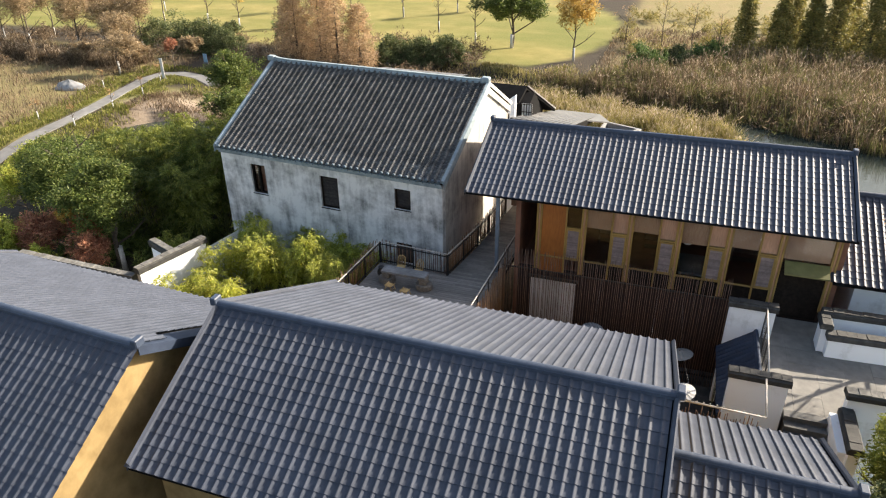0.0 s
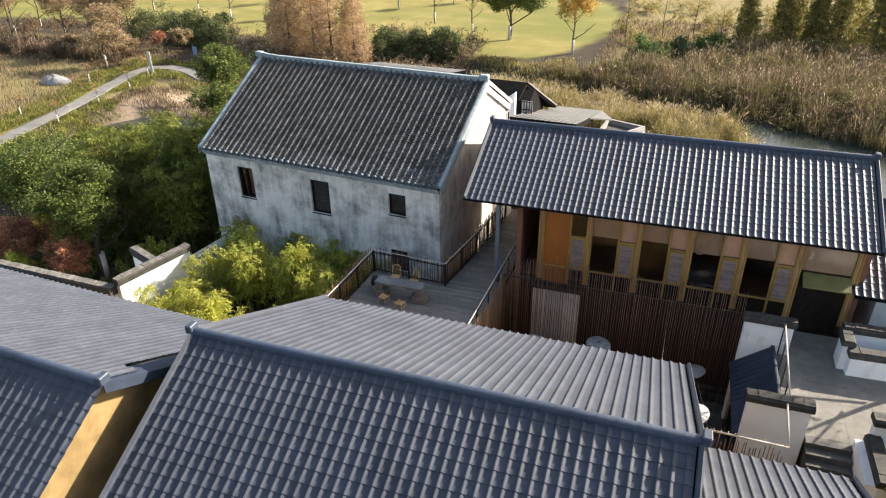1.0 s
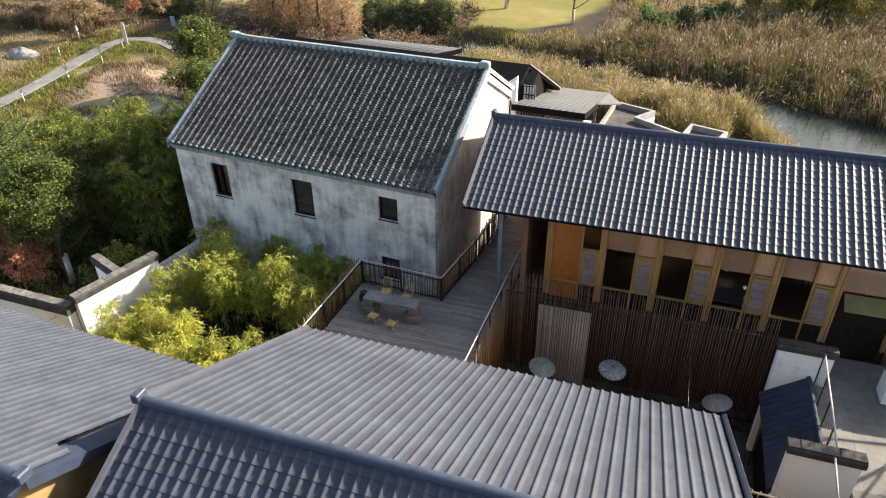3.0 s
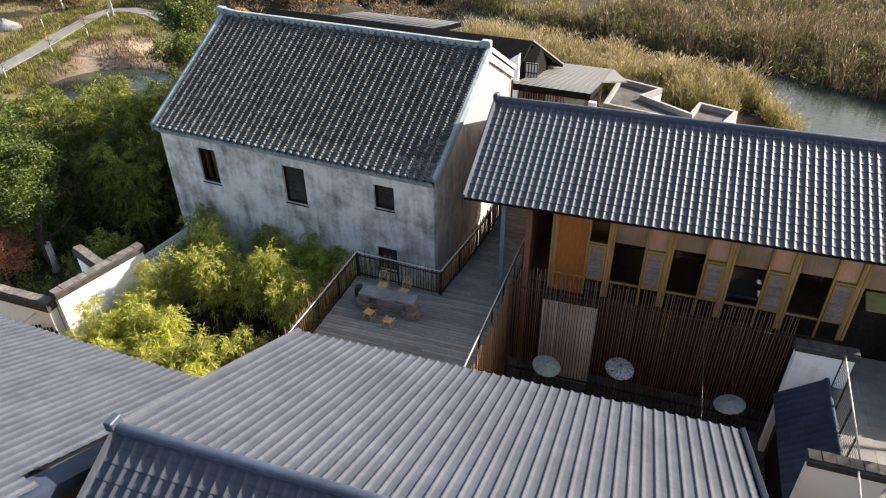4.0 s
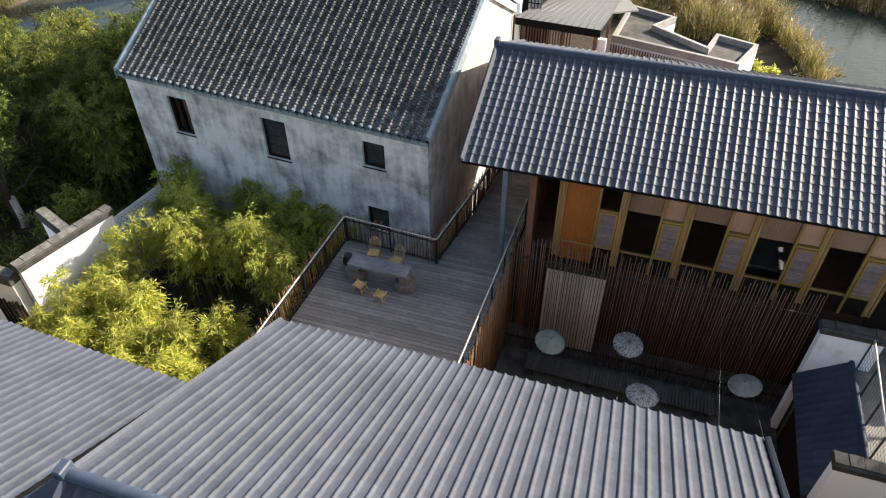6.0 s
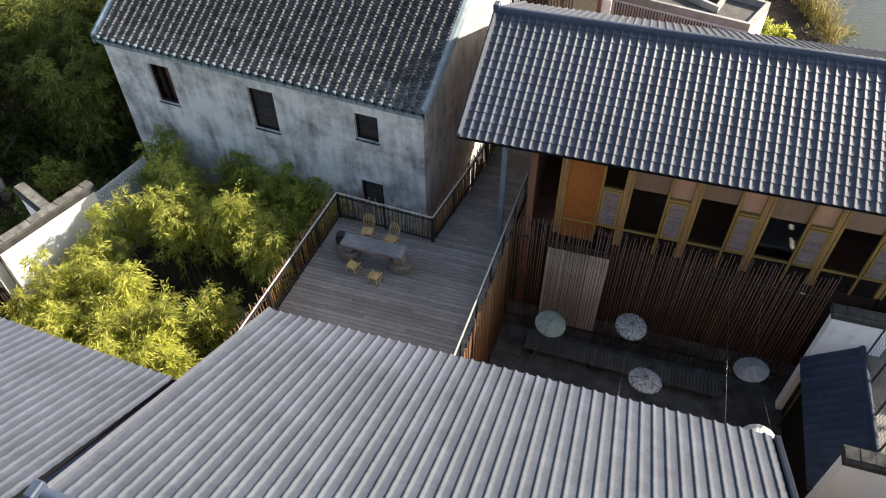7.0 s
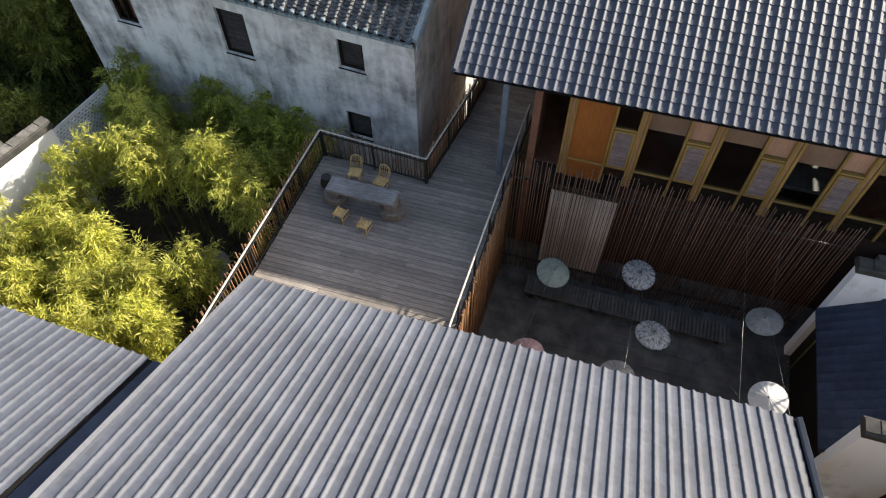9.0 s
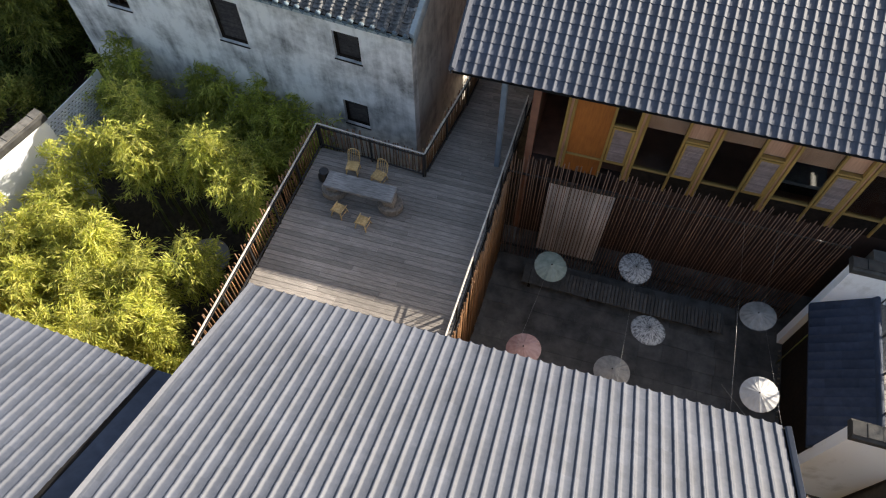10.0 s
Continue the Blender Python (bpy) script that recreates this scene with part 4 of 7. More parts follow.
for (ev, ez), lo, sd in (((-0.14, HZ + 0.06), (49, 39), 3), ((HD + 0.14, HB + 0.02), (0, 0), 4)):
    d = Vector((0, ev - RDV, ez - RDZ - 0.06))
    rows = 56 if ev < RDV else 34
    tiled_slope(old_roof, (-HL - 0.06, RDV, RDZ + 0.06), (1, 0, 0), d, NC, (HL + 0.02) / NC, rows, d.length / rows, M_OLDTILE, "old", lo, 0.014, sd)
for i in range(NC):
    x = -HL - 0.06 + (HL + 0.02) / NC * (i + 0.77)
    bm = rod(bmesh.new(), (x, -0.27, HZ + 0.11), (x, -0.18, HZ + 0.14), 0.075, 0.075, 12)
    part("eave_disc", bm, M_EAVEDISC, old_roof)
    xm = x - (HL + 0.02) / NC * 0.5
    rings = [[(xm + 0.085 * k * c, -0.235 - 0.02 * q + dy, HZ + 0.075 - 0.02 * (1 - abs(c)) - d_ * (1 - 0.6 * abs(c))) for c in (-1, -0.5, 0, 0.5, 1)] for k, q, d_, dy in ((1.0, 0, 0.0, 0.0), (0.95, 1, 0.055, 0.0), (0.4, 1, 0.1, 0.0))]
    drip = bmesh.new()
    rows_ = [[[drip.verts.new((px, py + off, pz)) for px, py, pz in ring] for ring in rings] for off in (0.0, 0.02)]
    for a_, b_ in ((0, 1), (1, 2)):
        for c_ in range(4):
            drip.faces.new((rows_[0][a_][c_], rows_[0][b_][c_], rows_[0][b_][c_ + 1], rows_[0][a_][c_ + 1]))
            drip.faces.new((rows_[1][a_][c_ + 1], rows_[1][b_][c_ + 1], rows_[1][b_][c_], rows_[1][a_][c_]))
    part("drip_tile", drip, M_EAVEDISC, old_roof)
part("cornice", loft(bmesh.new(), [[(x, 0.06, HZ - 0.3), (x, -0.03, HZ - 0.26), (x, -0.03, HZ - 0.16), (x, -0.15, HZ - 0.12), (x, -0.15, HZ - 0.03), (x, 0.06, HZ - 0.03)] for x in (-HL - 0.05, -0.05)]), M_OLDRIDGE, old, "blue-grey limewashed eaves band")
rings = []
for i in range(25):
    x = -HL - 0.25 + i * (HL + 0.3) / 24
    dz = 0.07 * max(0, (abs((x + HL / 2) / (HL / 2)) - 0.86) / 0.14) ** 2
    rings.append([(x, RDV + y, RDZ + 0.02 + z + dz) for y, z in ((-0.13, 0), (-0.13, 0.1), (-0.08, 0.12), (-0.08, 0.21), (0.08, 0.21), (0.08, 0.12), (0.13, 0.1), (0.13, 0))])
rb = loft(bmesh.new(), rings)
ridge = part("ridge", rb, M_OLDRIDGE, old, "limewashed ridge with upturned ends")
for x in (-HL - 0.2, -0.15):
    part("ridge_finial", new_box(x - 0.2, x + 0.2, RDV - 0.16, RDV + 0.16, RDZ + 0.08, RDZ + 0.34, bevel=0.04), M_OLDRIDGE, ridge)
for x, sd in ((-HL - 0.05, (-1, 0, 0)), (-0.1, (1, 0, 0))):
    part("verge_coping", verge(bmesh.new(), (x, RDV, RDZ + 0.06), (x, -0.12, HZ + 0.06), sd, 0.18, 0.1, 0.3), M_OLDRIDGE, old_roof)
    part("verge_coping", verge(bmesh.new(), (x, RDV, RDZ + 0.06), (x, HD + 0.12, HB + 0.02), sd, 0.16, 0.08, 0.12), M_GABLE, old_roof)
# stepped plaster bands under the gable's rakes, and its rainwater pipe
for (v0, z0, v1, z1) in ((RDV, RDZ - 0.08, HD, HB - 0.06),):
    for out, lo, hi in ((0.1, -0.36, -0.04),):
        part("rake_band", loft(bmesh.new(), [[(-0.1, v, z + lo), (-0.1 + out, v, z + lo), (-0.1 + out, v, z + hi), (-0.1, v, z + hi)] for v, z in ((v0, z0), (v1, z1))]), M_GABLE, old, "cream stepped plaster band")
part("rainwater_pipe", rod(bmesh.new(), (-0.03, HD - 0.12, 0.1), (-0.03, HD - 0.12, HB - 0.5), 0.045, 0.045, 8), M_DARKWOOD, old, "dark rainwater pipe")


def old_window(x0, x1, z0, z1, louvred, two=False):
    w = part("window", new_box(x0, x1, 0.34, 0.36, z0, z1), M_DARKIN, old)
    f = bmesh.new()
    t = 0.09
    box(f, x0, x0 + t, 0.16, 0.3, z0, z1)
    box(f, x1 - t, x1, 0.16, 0.3, z0, z1)
    box(f, x0 + t, x1 - t, 0.16, 0.3, z0, z0 + t)
    box(f, x0 + t, x1 - t, 0.16, 0.3, z1 - t, z1)
    if two:
        xm = (x0 + x1) / 2
        box(f, xm - 0.05, xm + 0.03, 0.14, 0.3, z0 + t, z1 - t)
    part("frame", f, M_DARKWOOD, w, "black timber frame")
    part("sill", new_box(x0 - 0.03, x1 + 0.03, 0.03, 0.15, z0 - 0.045, z0 - 0.003, bevel=0.008), M_DARKWOOD, w)
    if louvred:
        n = int((z1 - z0 - 2 * t) / 0.062)
        for i in range(n):
            z = z0 + t + (i + 0.5) * (z1 - z0 - 2 * t) / n
            part("slat", box(bmesh.new(), x0 + t, x1 - t, -0.035, 0.035, -0.008, 0.008, m=pose(0, 0.22, z, 38)), M_OLDLOUVRE, w)
    else:
        part("pane", new_box(x0 + t, (x0 + x1) / 2 - 0.05, 0.2, 0.208, z0 + t, z1 - t), M_GLASS, w)
        part("shutter", new_box((x0 + x1) / 2 + 0.05, x1 - t, 0.27, 0.3, z1 - 0.55, z1 - t), M_BROWN, w, "brown boarded shutter leaf")


old_window(*WINS[0], False, True)
for h in WINS[1:]:
    old_window(*h, True)

# ---- deck with its rails ----
deck_line = [(-11.72, 18.6), (-11.4, 25.9), (-8.12, 25.66), (-7.66, 28.7), (-7.2, 33.5), (-5.6, 33.5), (-5.8, 28.8), (-6.1, 18.6)]
deck = thing("deck", (-8.9, 22.5, G), "raised terrace of weathered grey boards", "terrace", kind="structure")
wpart("deck_frame", prism(bmesh.new(), deck_line, DECK - 0.28, DECK - 0.05), M_DARKWOOD, deck)


def span(line, v):
    """Left and right edge of an outline at v."""
    xs = []
    for (a, b), (c, d2) in zip(line, line[1:] + line[:1]):
        if (b - v) * (d2 - v) < 0:
            xs.append(a + (c - a) * (v - b) / (d2 - b))
    return (min(xs), max(xs)) if len(xs) > 1 else None


rnd = random.Random(5)
v = 18.62
while v < 33.4:
    s = span(deck_line, v + 0.07)
    if s:
        cut = s[0] + (s[1] - s[0]) * rnd.uniform(0.3, 0.7)
        for a, b in ((s[0], cut - 0.004), (cut + 0.004, s[1])):
            wpart("plank", new_box(a, b, v, v + 0.132, DECK - 0.045 , DECK + rnd.uniform(-0.004, 0.003)), M_DECK, deck)
    v += 0.142
for u, v in ((-11.2, 20.0), (-11.1, 25.3), (-8.5, 25.2), (-6.3, 20.0), (-6.2, 25.0), (-7.2, 28.5), (-6.0, 32.0), (-8.7, 20.0)):
    wpart("pier", new_box(u - 0.12, u + 0.12, v - 0.12, v + 0.12, G - 0.1, DECK - 0.28), M_CONCRETE, deck)
RAIL = 2.32


def railing(name, line, label, slat_low, slat_high, slat_out, gap=0.13, post_gap=1.35, seed=1, slat_mat=None, slat_r=0.02, slats=True):
    """Steel posts and rails, a pale handrail, and bamboo poles tied along the outer side. slat_out: +1 left of the line, -1 right of it."""
    rnd = random.Random(seed)
    x, y = line[0]
    ob = thing(name, (x, y, DECK), label, "railing", "terrace railings")
    for (a, b), (c, d2) in zip(line, line[1:]):
        p0, p1 = Vector((a, b, 0)), Vector((c, d2, 0))
        t = (p1 - p0).normalized()
        s = Vector((-t.y, t.x, 0)) * slat_out
        ln = (p1 - p0).length
        turn = math.degrees(math.atan2(t.y, t.x))
        hand = box(bmesh.new(), 0, ln, -0.023, 0.023, RAIL - 0.035, RAIL, 0.008, pose(a, b, 0, 0, 0, turn))
        wpart("handrail", hand, M_PALE, ob, "pale timber handrail")
        for z in (DECK + 0.12, RAIL - 0.14):
            wpart("rail", box(bmesh.new(), 0, ln, -0.018, 0.018, z - 0.02, z + 0.02, 0, pose(a, b, 0, 0, 0, turn)), M_BLACK, ob)
        n = max(1, round(ln / post_gap))
        for i in range(n + 1):
            p = p0 + t * min(max(ln * i / n, 0.03), ln - 0.03)
            wpart("post", box(bmesh.new(), -0.025, 0.025, -0.025, 0.025, DECK - 0.02, RAIL - 0.04, 0, pose(p.x, p.y, 0, 0, 0, turn)), M_BLACK, ob)
        if slats:
            k = gap * 0.5
            while k < ln:
                p = p0 + t * k + s * 0.07
                lean = t * rnd.uniform(-0.05, 0.05)
                wpart("pole", rod(bmesh.new(), (p.x, p.y, slat_low + rnd.uniform(-0.06, 0.06)), (p.x + lean.x, p.y + lean.y, slat_high + rnd.uniform(-0.14, 0.14)), slat_r * rnd.uniform(0.8, 1.2), slat_r * 0.85, 6), slat_mat or M_BAMBOOSLAT, ob)
                k += gap * rnd.uniform(0.75, 1.25)
    return ob


railing("railing", [(-11.72, 18.7), (-11.4, 25.88)], "terrace railing with bamboo poles and pale handrail", DECK - 0.35, 2.45, 1, 0.12, seed=2)
railing("railing", [(-11.4, 25.88), (-8.12, 25.66)], "terrace railing with brown poles and pale handrail", DECK - 0.3, 2.3, 1, 0.1, seed=3, slat_mat=M_BROWN)
railing("railing", [(-8.12, 25.66), (-7.66, 28.7), (-7.3, 32.5)], "walkway railing with brown poles along the house", DECK - 0.3, 2.3, 1, 0.1, seed=4, slat_mat=M_BAMBOOSLAT)
railing("railing", [(-6.1, 18.7), (-5.81, 28.6)], "terrace railing above the court with pale handrail", 0, 0, -1, slats=False)

# ---- court below the hall ----
court = thing("court_floor", (-1.4, 22.5, G), "dark wet stone paving of the sunken court", "paving", kind="structure")
rnd = random.Random(8)
wpart("paving_bed", new_box(-6.0, 5.0, 17.5, FV + 0.1, G - 0.1, G + 0.03), M_COURT, court)
v = 18.0
while v < 26.0:
    u = -5.9 + rnd.uniform(0, 0.4)
    while u < 3.3:
        w = rnd.uniform(0.55, 0.95)
        wpart("paving_stone", new_box(u + 0.003, min(u + w, 3.4) - 0.003, v + 0.003, v + 0.597, G + 0.02, G + 0.05 + rnd.uniform(0, 0.012)), M_COURT, court)
        u += w
    v += 0.6
bench = thing("bench", (-1.6, 25.0, G), "long low dark slatted bench along the court screen", "bench")
for i in range(56):
    u = -4.75 + i * 0.112
    wpart("slat", new_box(u, u + 0.09, 24.78 - 0.09 * (u + 4.7) / 6, 25.45 - 0.09 * (u + 4.7) / 6, G + 0.33, G + 0.37), M_DARKSLAT, bench)
for u in (-4.5, -2.6, -0.7, 1.2):
    wpart("leg", new_box(u - 0.04, u + 0.04, 24.8, 25.3, G + 0.05, G + 0.33), M_DARKWOOD, bench)


def pole_screen(name, u0, u1, v, z0, z1, label, gap, mat_, seed, wobble=0.14, radius=0.022):
    rnd = random.Random(seed)
    ob = thing(name, ((u0 + u1) / 2, v, z0), label, "screen", "court screens")
    for z in (z1 - 0.85, z0 + 0.5):
        wpart("rail", new_box(u0, u1, v + 0.04, v + 0.09, z - 0.03, z + 0.03), M_BLACK, ob)
    k = u0 + gap / 2
    while k < u1:
        wpart("pole", rod(bmesh.new(), (k + rnd.uniform(-0.015, 0.015), v + rnd.uniform(-0.01, 0.01), z0), (k + rnd.uniform(-0.03, 0.03), v, z1 + rnd.uniform(-wobble, wobble)), radius * rnd.uniform(0.8, 1.2), radius * 0.9, 6), mat_, ob)
        k += gap * rnd.uniform(0.8, 1.2)
    return ob


pole_screen("pole_screen", -5.75, 3.3, 25.85, G + 0.03, 2.95, "screen of thin brown poles below the hall windows", 0.09, M_BROWN, 11, 0.19, 0.0135)
pale = thing("door", (-3.9, 26.3, G), "pale boarded double door behind the pole screen", "door")
for i in range(9):
    u = -4.6 + i * 0.211
    for k in (0, 1):
        wpart("board", new_box(u + 0.004 + k * 0.106, u + 0.1 + k * 0.106, 26.3 - 0.01 * (i % 2), 26.34, G + 0.05, 1.5), M_PALEDOOR, pale)
wpart("lintel", new_box(-4.7, -2.62, 26.26, 26.36, 1.5, 1.62), M_BLACK, pale)
# poles down the court side of the terrace
side = thing("pole_screen", (-5.9, 22.5, G), "screen of sunlit bamboo poles down the terrace side", "screen", "court screens")
rnd = random.Random(21)
v = 17.6
while v < 26.3:
    u = -6.07 + (v - 18.7) * 0.029 + 0.13
    wpart("pole", rod(bmesh.new(), (u + rnd.uniform(-0.01, 0.02), v, G + 0.03), (u + rnd.uniform(-0.02, 0.04), v + rnd.uniform(-0.06, 0.06), 2.15 + rnd.uniform(-0.2, 0.16)), 0.024 * rnd.uniform(0.8, 1.25), 0.02, 6), M_BAMBOOSLAT, side)
    v += 0.095 * rnd.uniform(0.8, 1.2)
for z in (G + 0.6, 0.0, 1.5):
    wpart("rail", box(bmesh.new(), 0, 8.7, -0.02, 0.02, z - 0.03, z + 0.03, 0, pose(-6.02, 17.6, 0, 0, 0, 88.4)), M_BLACK, side)


def umbrella(at, r, paper, label, tilt=(0, 0), seed=1):
    """A hung oiled-paper umbrella seen from above: folds, ribs, hub and cap."""
    ob = new("paper_umbrella")
    ob.empty_display_size = 0.2
    ob.matrix_basis = pose(*at, tilt[0], tilt[1], seed * 37)
    BASE[ob] = ob.matrix_basis
    tagged(ob, label, "umbrella", "umbrellas hung over the court")
    n, bm = 32, bmesh.new()
    rings = [[bm.verts.new((r * k * math.cos(2 * math.pi * i / n), r * k * math.sin(2 * math.pi * i / n), 0.17 * r * 2 * (1 - k) ** 0.9 - (0.014 if i % 2 else 0.0) * k)) for i in range(n)] for k in (1.0, 0.66, 0.33, 0.06)]
    for a, b in zip(rings, rings[1:]):
        for i in range(n):
            bm.faces.new((a[i], a[(i + 1) % n], b[(i + 1) % n], b[i]))
    bm.faces.new(rings[-1])
    part("canopy", bm, paper, ob)
    for i in range(0, n, 2):
        a = 2 * math.pi * i / n
        part("rib", rod(bmesh.new(), (r * 0.98 * math.cos(a), r * 0.98 * math.sin(a), -0.012), (0.03 * math.cos(a), 0.03 * math.sin(a), 0.30 * r), 0.004, 0.004, 4), M_DARKWOOD, ob)
    part("cap", rod(bmesh.new(), (0, 0, 0.31 * r), (0, 0, 0.31 * r + 0.03), 0.025, 0.012, 10), M_DARKWOOD, ob)
    part("shaft", rod(bmesh.new(), (0, 0, -0.35), (0, 0, 0.31 * r), 0.01, 0.01, 6), M_DARKWOOD, ob)
    return ob


UMB = [((-4.0, 24.3, 0.3), M_GREENPAPER, "hung greenish oiled-paper umbrella", (8, 4)), ((-1.68, 24.9, 0.3), M_PRINTPAPER, "hung grey paper umbrella with faded ink sprigs", (6, -6)),
       ((-1.09, 23.07, 0.35), M_PRINTPAPER, "hung grey paper umbrella with faded ink sprigs", (5, 6)), ((1.74, 24.35, 0.3), M_PAPERDIM, "hung plain grey paper umbrella", (-4, 14)),
       ((1.9, 22.1, 0.28), M_PAPER, "hung white paper umbrella catching the sun", (-6, 16)), ((-4.19, 21.64, 0.3), M_PINKPAPER, "hung faded pink paper umbrella", (8, 3)), ((-1.84, 21.66, 0.3), M_PAPERDIM, "hung plain grey paper umbrella", (6, -4))]
for i, (at, mt, lb, ti) in enumerate(UMB):
    umbrella(at, 0.47, mt, lb, ti, i + 1)
for i, (a, b) in enumerate([((-4.0, 24.3, 0.62), (-4.6, 19.2, 1.9)), ((-4.0, 24.3, 0.62), (-3.9, 25.9, 2.2)), ((-1.68, 24.9, 0.62), (-1.95, 19.6, 2.2)), ((-1.68, 24.9, 0.62), (-1.6, 25.9, 2.2)), ((0.6, 25.9, 2.2), (0.55, 19.4, 2.4)), ((1.74, 24.35, 0.62), (2.1, 19.5, 1.9)), ((1.74, 24.35, 0.62), (1.5, 25.9, 2.2)), ((0.55, 21.5, 1.6), (2.2, 19.3, 2.2))]):
    top("wire", rod(bmesh.new(), a, b, 0.0022, 0.0022, 5), M_WIRE, "thin steel wire that carries the paper umbrellas", "wire", "umbrella wires")


# ---- white walls, shed and upper terrace beside the court ----
def capped_wall(name, p0, p1, thick, z0, z1, label, over=0.1, cap_h=0.2, cap_mat=None, ridge_cap=False):
    """A rendered wall with a dark projecting coping; p0 to p1 along its middle."""
    p0, p1 = Vector((*p0, 0)), Vector((*p1, 0))
    t = (p1 - p0).normalized()
    ln = (p1 - p0).length
    mid = (p0 + p1) / 2
    turn = math.degrees(math.atan2(t.y, t.x))
    ob = thing(name, (mid.x, mid.y, z0), label, "wall", "white garden walls", "", turn)
    h = z1 - z0
    part("wall_face", new_box(-ln / 2, ln / 2, -thick / 2, thick / 2, -0.15, h - cap_h), M_WHITE, ob, "white rendered face")
    w = thick / 2 + over
    part("coping", loft(bmesh.new(), [[(x, -w, h - cap_h), (x, -w, h - 0.04), (x, -w + 0.05, h), (x, w - 0.05, h), (x, w, h - 0.04), (x, w, h - cap_h)] for x in (-ln / 2 - over, ln / 2 + over)]), M_CAP, ob, "black weathered coping")
    k, n = 0, int((ln + 2 * over) / 0.3)
    for i in range(n):
        a = -ln / 2 - over + (ln + 2 * over) * i / n
        b = a + (ln + 2 * over) / n
        part("coping_slab", new_box(a + 0.006, b - 0.006, -w + 0.06, w - 0.06, h + 0.002, h + 0.03 + 0.008 * ((i * 5) % 3)), cap_mat or M_CAPTOP, ob)
    return ob


capped_wall("wall_a", (3.18, 25.15), (4.75, 25.15), 0.28, G, 2.6, "white rendered wall with black coping above the court", 0.07, 0.2, M_CAP)
capped_wall("wall_b", (3.12, 20.85), (4.85, 20.85), 0.3, G, 2.58, "low white wall with black coping beside the steps", 0.07, 0.2, M_CAP)
shed = thing("shed", (3.7, 23.0, G), "small shed under a navy tiled lean-to roof", "shed")
wpart("side_wall", new_box(3.35, 3.5, 21.0, 25.0, G, 0.6), M_DARKWOOD, shed)
shed_roof = wpart("roof", loft(bmesh.new(), [[(3.02, v, 0.48), (4.18, v, 1.42), (4.18, v, 1.32), (3.02, v, 0.38)] for v in (20.98, 25.02)]), M_NAVY, shed, "navy glazed lean-to roof")
d = Vector((-1.2, 0, -0.97))
wslope(shed_roof, (4.2, 21.0, 1.5), (0, 1, 0), d, 16, 0.25, 4, d.length / 4, M_NAVYTILE, "flat", loose=(0, 16))
wpart("ridge", ridge_bar(bmesh.new(), (4.24, 20.98, 1.42), (4.24, 25.02, 1.42), 0.1, 0.17), M_NAVY, shed)
rnd = random.Random(4)
for i in range(22):
    top("pebble", rod(bmesh.new(), (3.28, 21.6 + 0.15 * i, G + 0.04), (3.28 + rnd.uniform(-0.01, 0.01), 21.6 + 0.15 * i, G + 0.11), 0.04, 0.02, 7), M_CAPTOP, "rounded grey edging pebble beside the shed", "pebble", "edging pebbles")

terrace = thing("terrace", (6.5, 23.5, G), "concrete upper terrace with steps", "terrace", kind="structure")
wpart("terrace_slab", new_box(4.34, 16.0, 21.0, FV - 0.1, G, DECK - 0.03), M_CONCRETE, terrace)
for i in range(8):
    for j in range(6):
        a, b = 4.36 + i * 0.9, 21.02 + j * 0.9
        wpart("paver", new_box(a + 0.0025, a + 0.8975, b + 0.0025, min(b + 0.8975, FV - 0.12), DECK - 0.04, DECK + 0.002 * ((i + j) % 3)), M_CONCRETE, terrace)
for i in range(6):
    wpart("step", new_box(4.95, 6.2, 20.7 - 0.3 * i, 21.02 - 0.3 * i, G, DECK - 0.17 * (i + 1) + 0.17), M_DARKSLAT, terrace)
wpart("stair_cheek", new_box(6.22, 6.5, 19.2, 21.0, G, 1.5), M_WHITE, terrace)
r = thing("railing", (4.3, 22.9, DECK), "terrace railing with wire mesh and pale handrail", "railing", "terrace railings")
wpart("handrail", rod(bmesh.new(), (4.44, 25.1, 2.55), (4.24, 20.7, 2.55), 0.028, 0.028, 8), M_PALE, r, "pale round handrail")
for i in range(5):
    k = i / 4
    wpart("post", new_box(4.24 + 0.2 * k - 0.02, 4.24 + 0.2 * k + 0.02, 20.75 + 4.25 * k, 20.79 + 4.25 * k, DECK, 2.53), M_BLACK, r)
for i in range(34):
    k = i / 33
    wpart("wire", rod(bmesh.new(), (4.24 + 0.2 * k, 20.77 + 4.3 * k, DECK + 0.02), (4.24 + 0.2 * k, 20.77 + 4.3 * k, 2.5), 0.004, 0.004, 4), M_BLACK, r)
for j in range(7):
    z = DECK + 0.1 + 0.16 * j
    wpart("wire", rod(bmesh.new(), (4.24, 20.77, z), (4.44, 25.07, z), 0.004, 0.004, 4), M_BLACK, r)
capped_wall("wall_c", (6.5, 24.6), (9.5, 24.75), 0.3, DECK, 2.2, "white terrace parapet with black coping", 0.08, 0.2, M_CAP)
capped_wall("wall_d", (6.4, 25.55), (9.5, 25.65), 0.26, DECK, 2.55, "white terrace parapet with black coping", 0.08, 0.2, M_CAP)
capped_wall("wall_e", (6.4, 24.75), (6.4, 25.45), 0.26, DECK, 2.45, "short white parapet end with black coping", 0.08, 0.2, M_CAP)
capped_wall("wall_f", (6.55, 20.95), (9.0, 21.05), 0.3, G, 2.5, "white parapet with lichened black coping at the steps", 0.08)
capped_wall("wall_g", (6.6, 19.0), (6.6, 20.75), 0.3, G, 1.9, "white stair wall with black coping", 0.08, 0.2, M_CAP)
rf = thing("railing", (2.8, 19.1, DECK), "bamboo-pole railing with pale handrail before the court", "railing", "terrace railings")
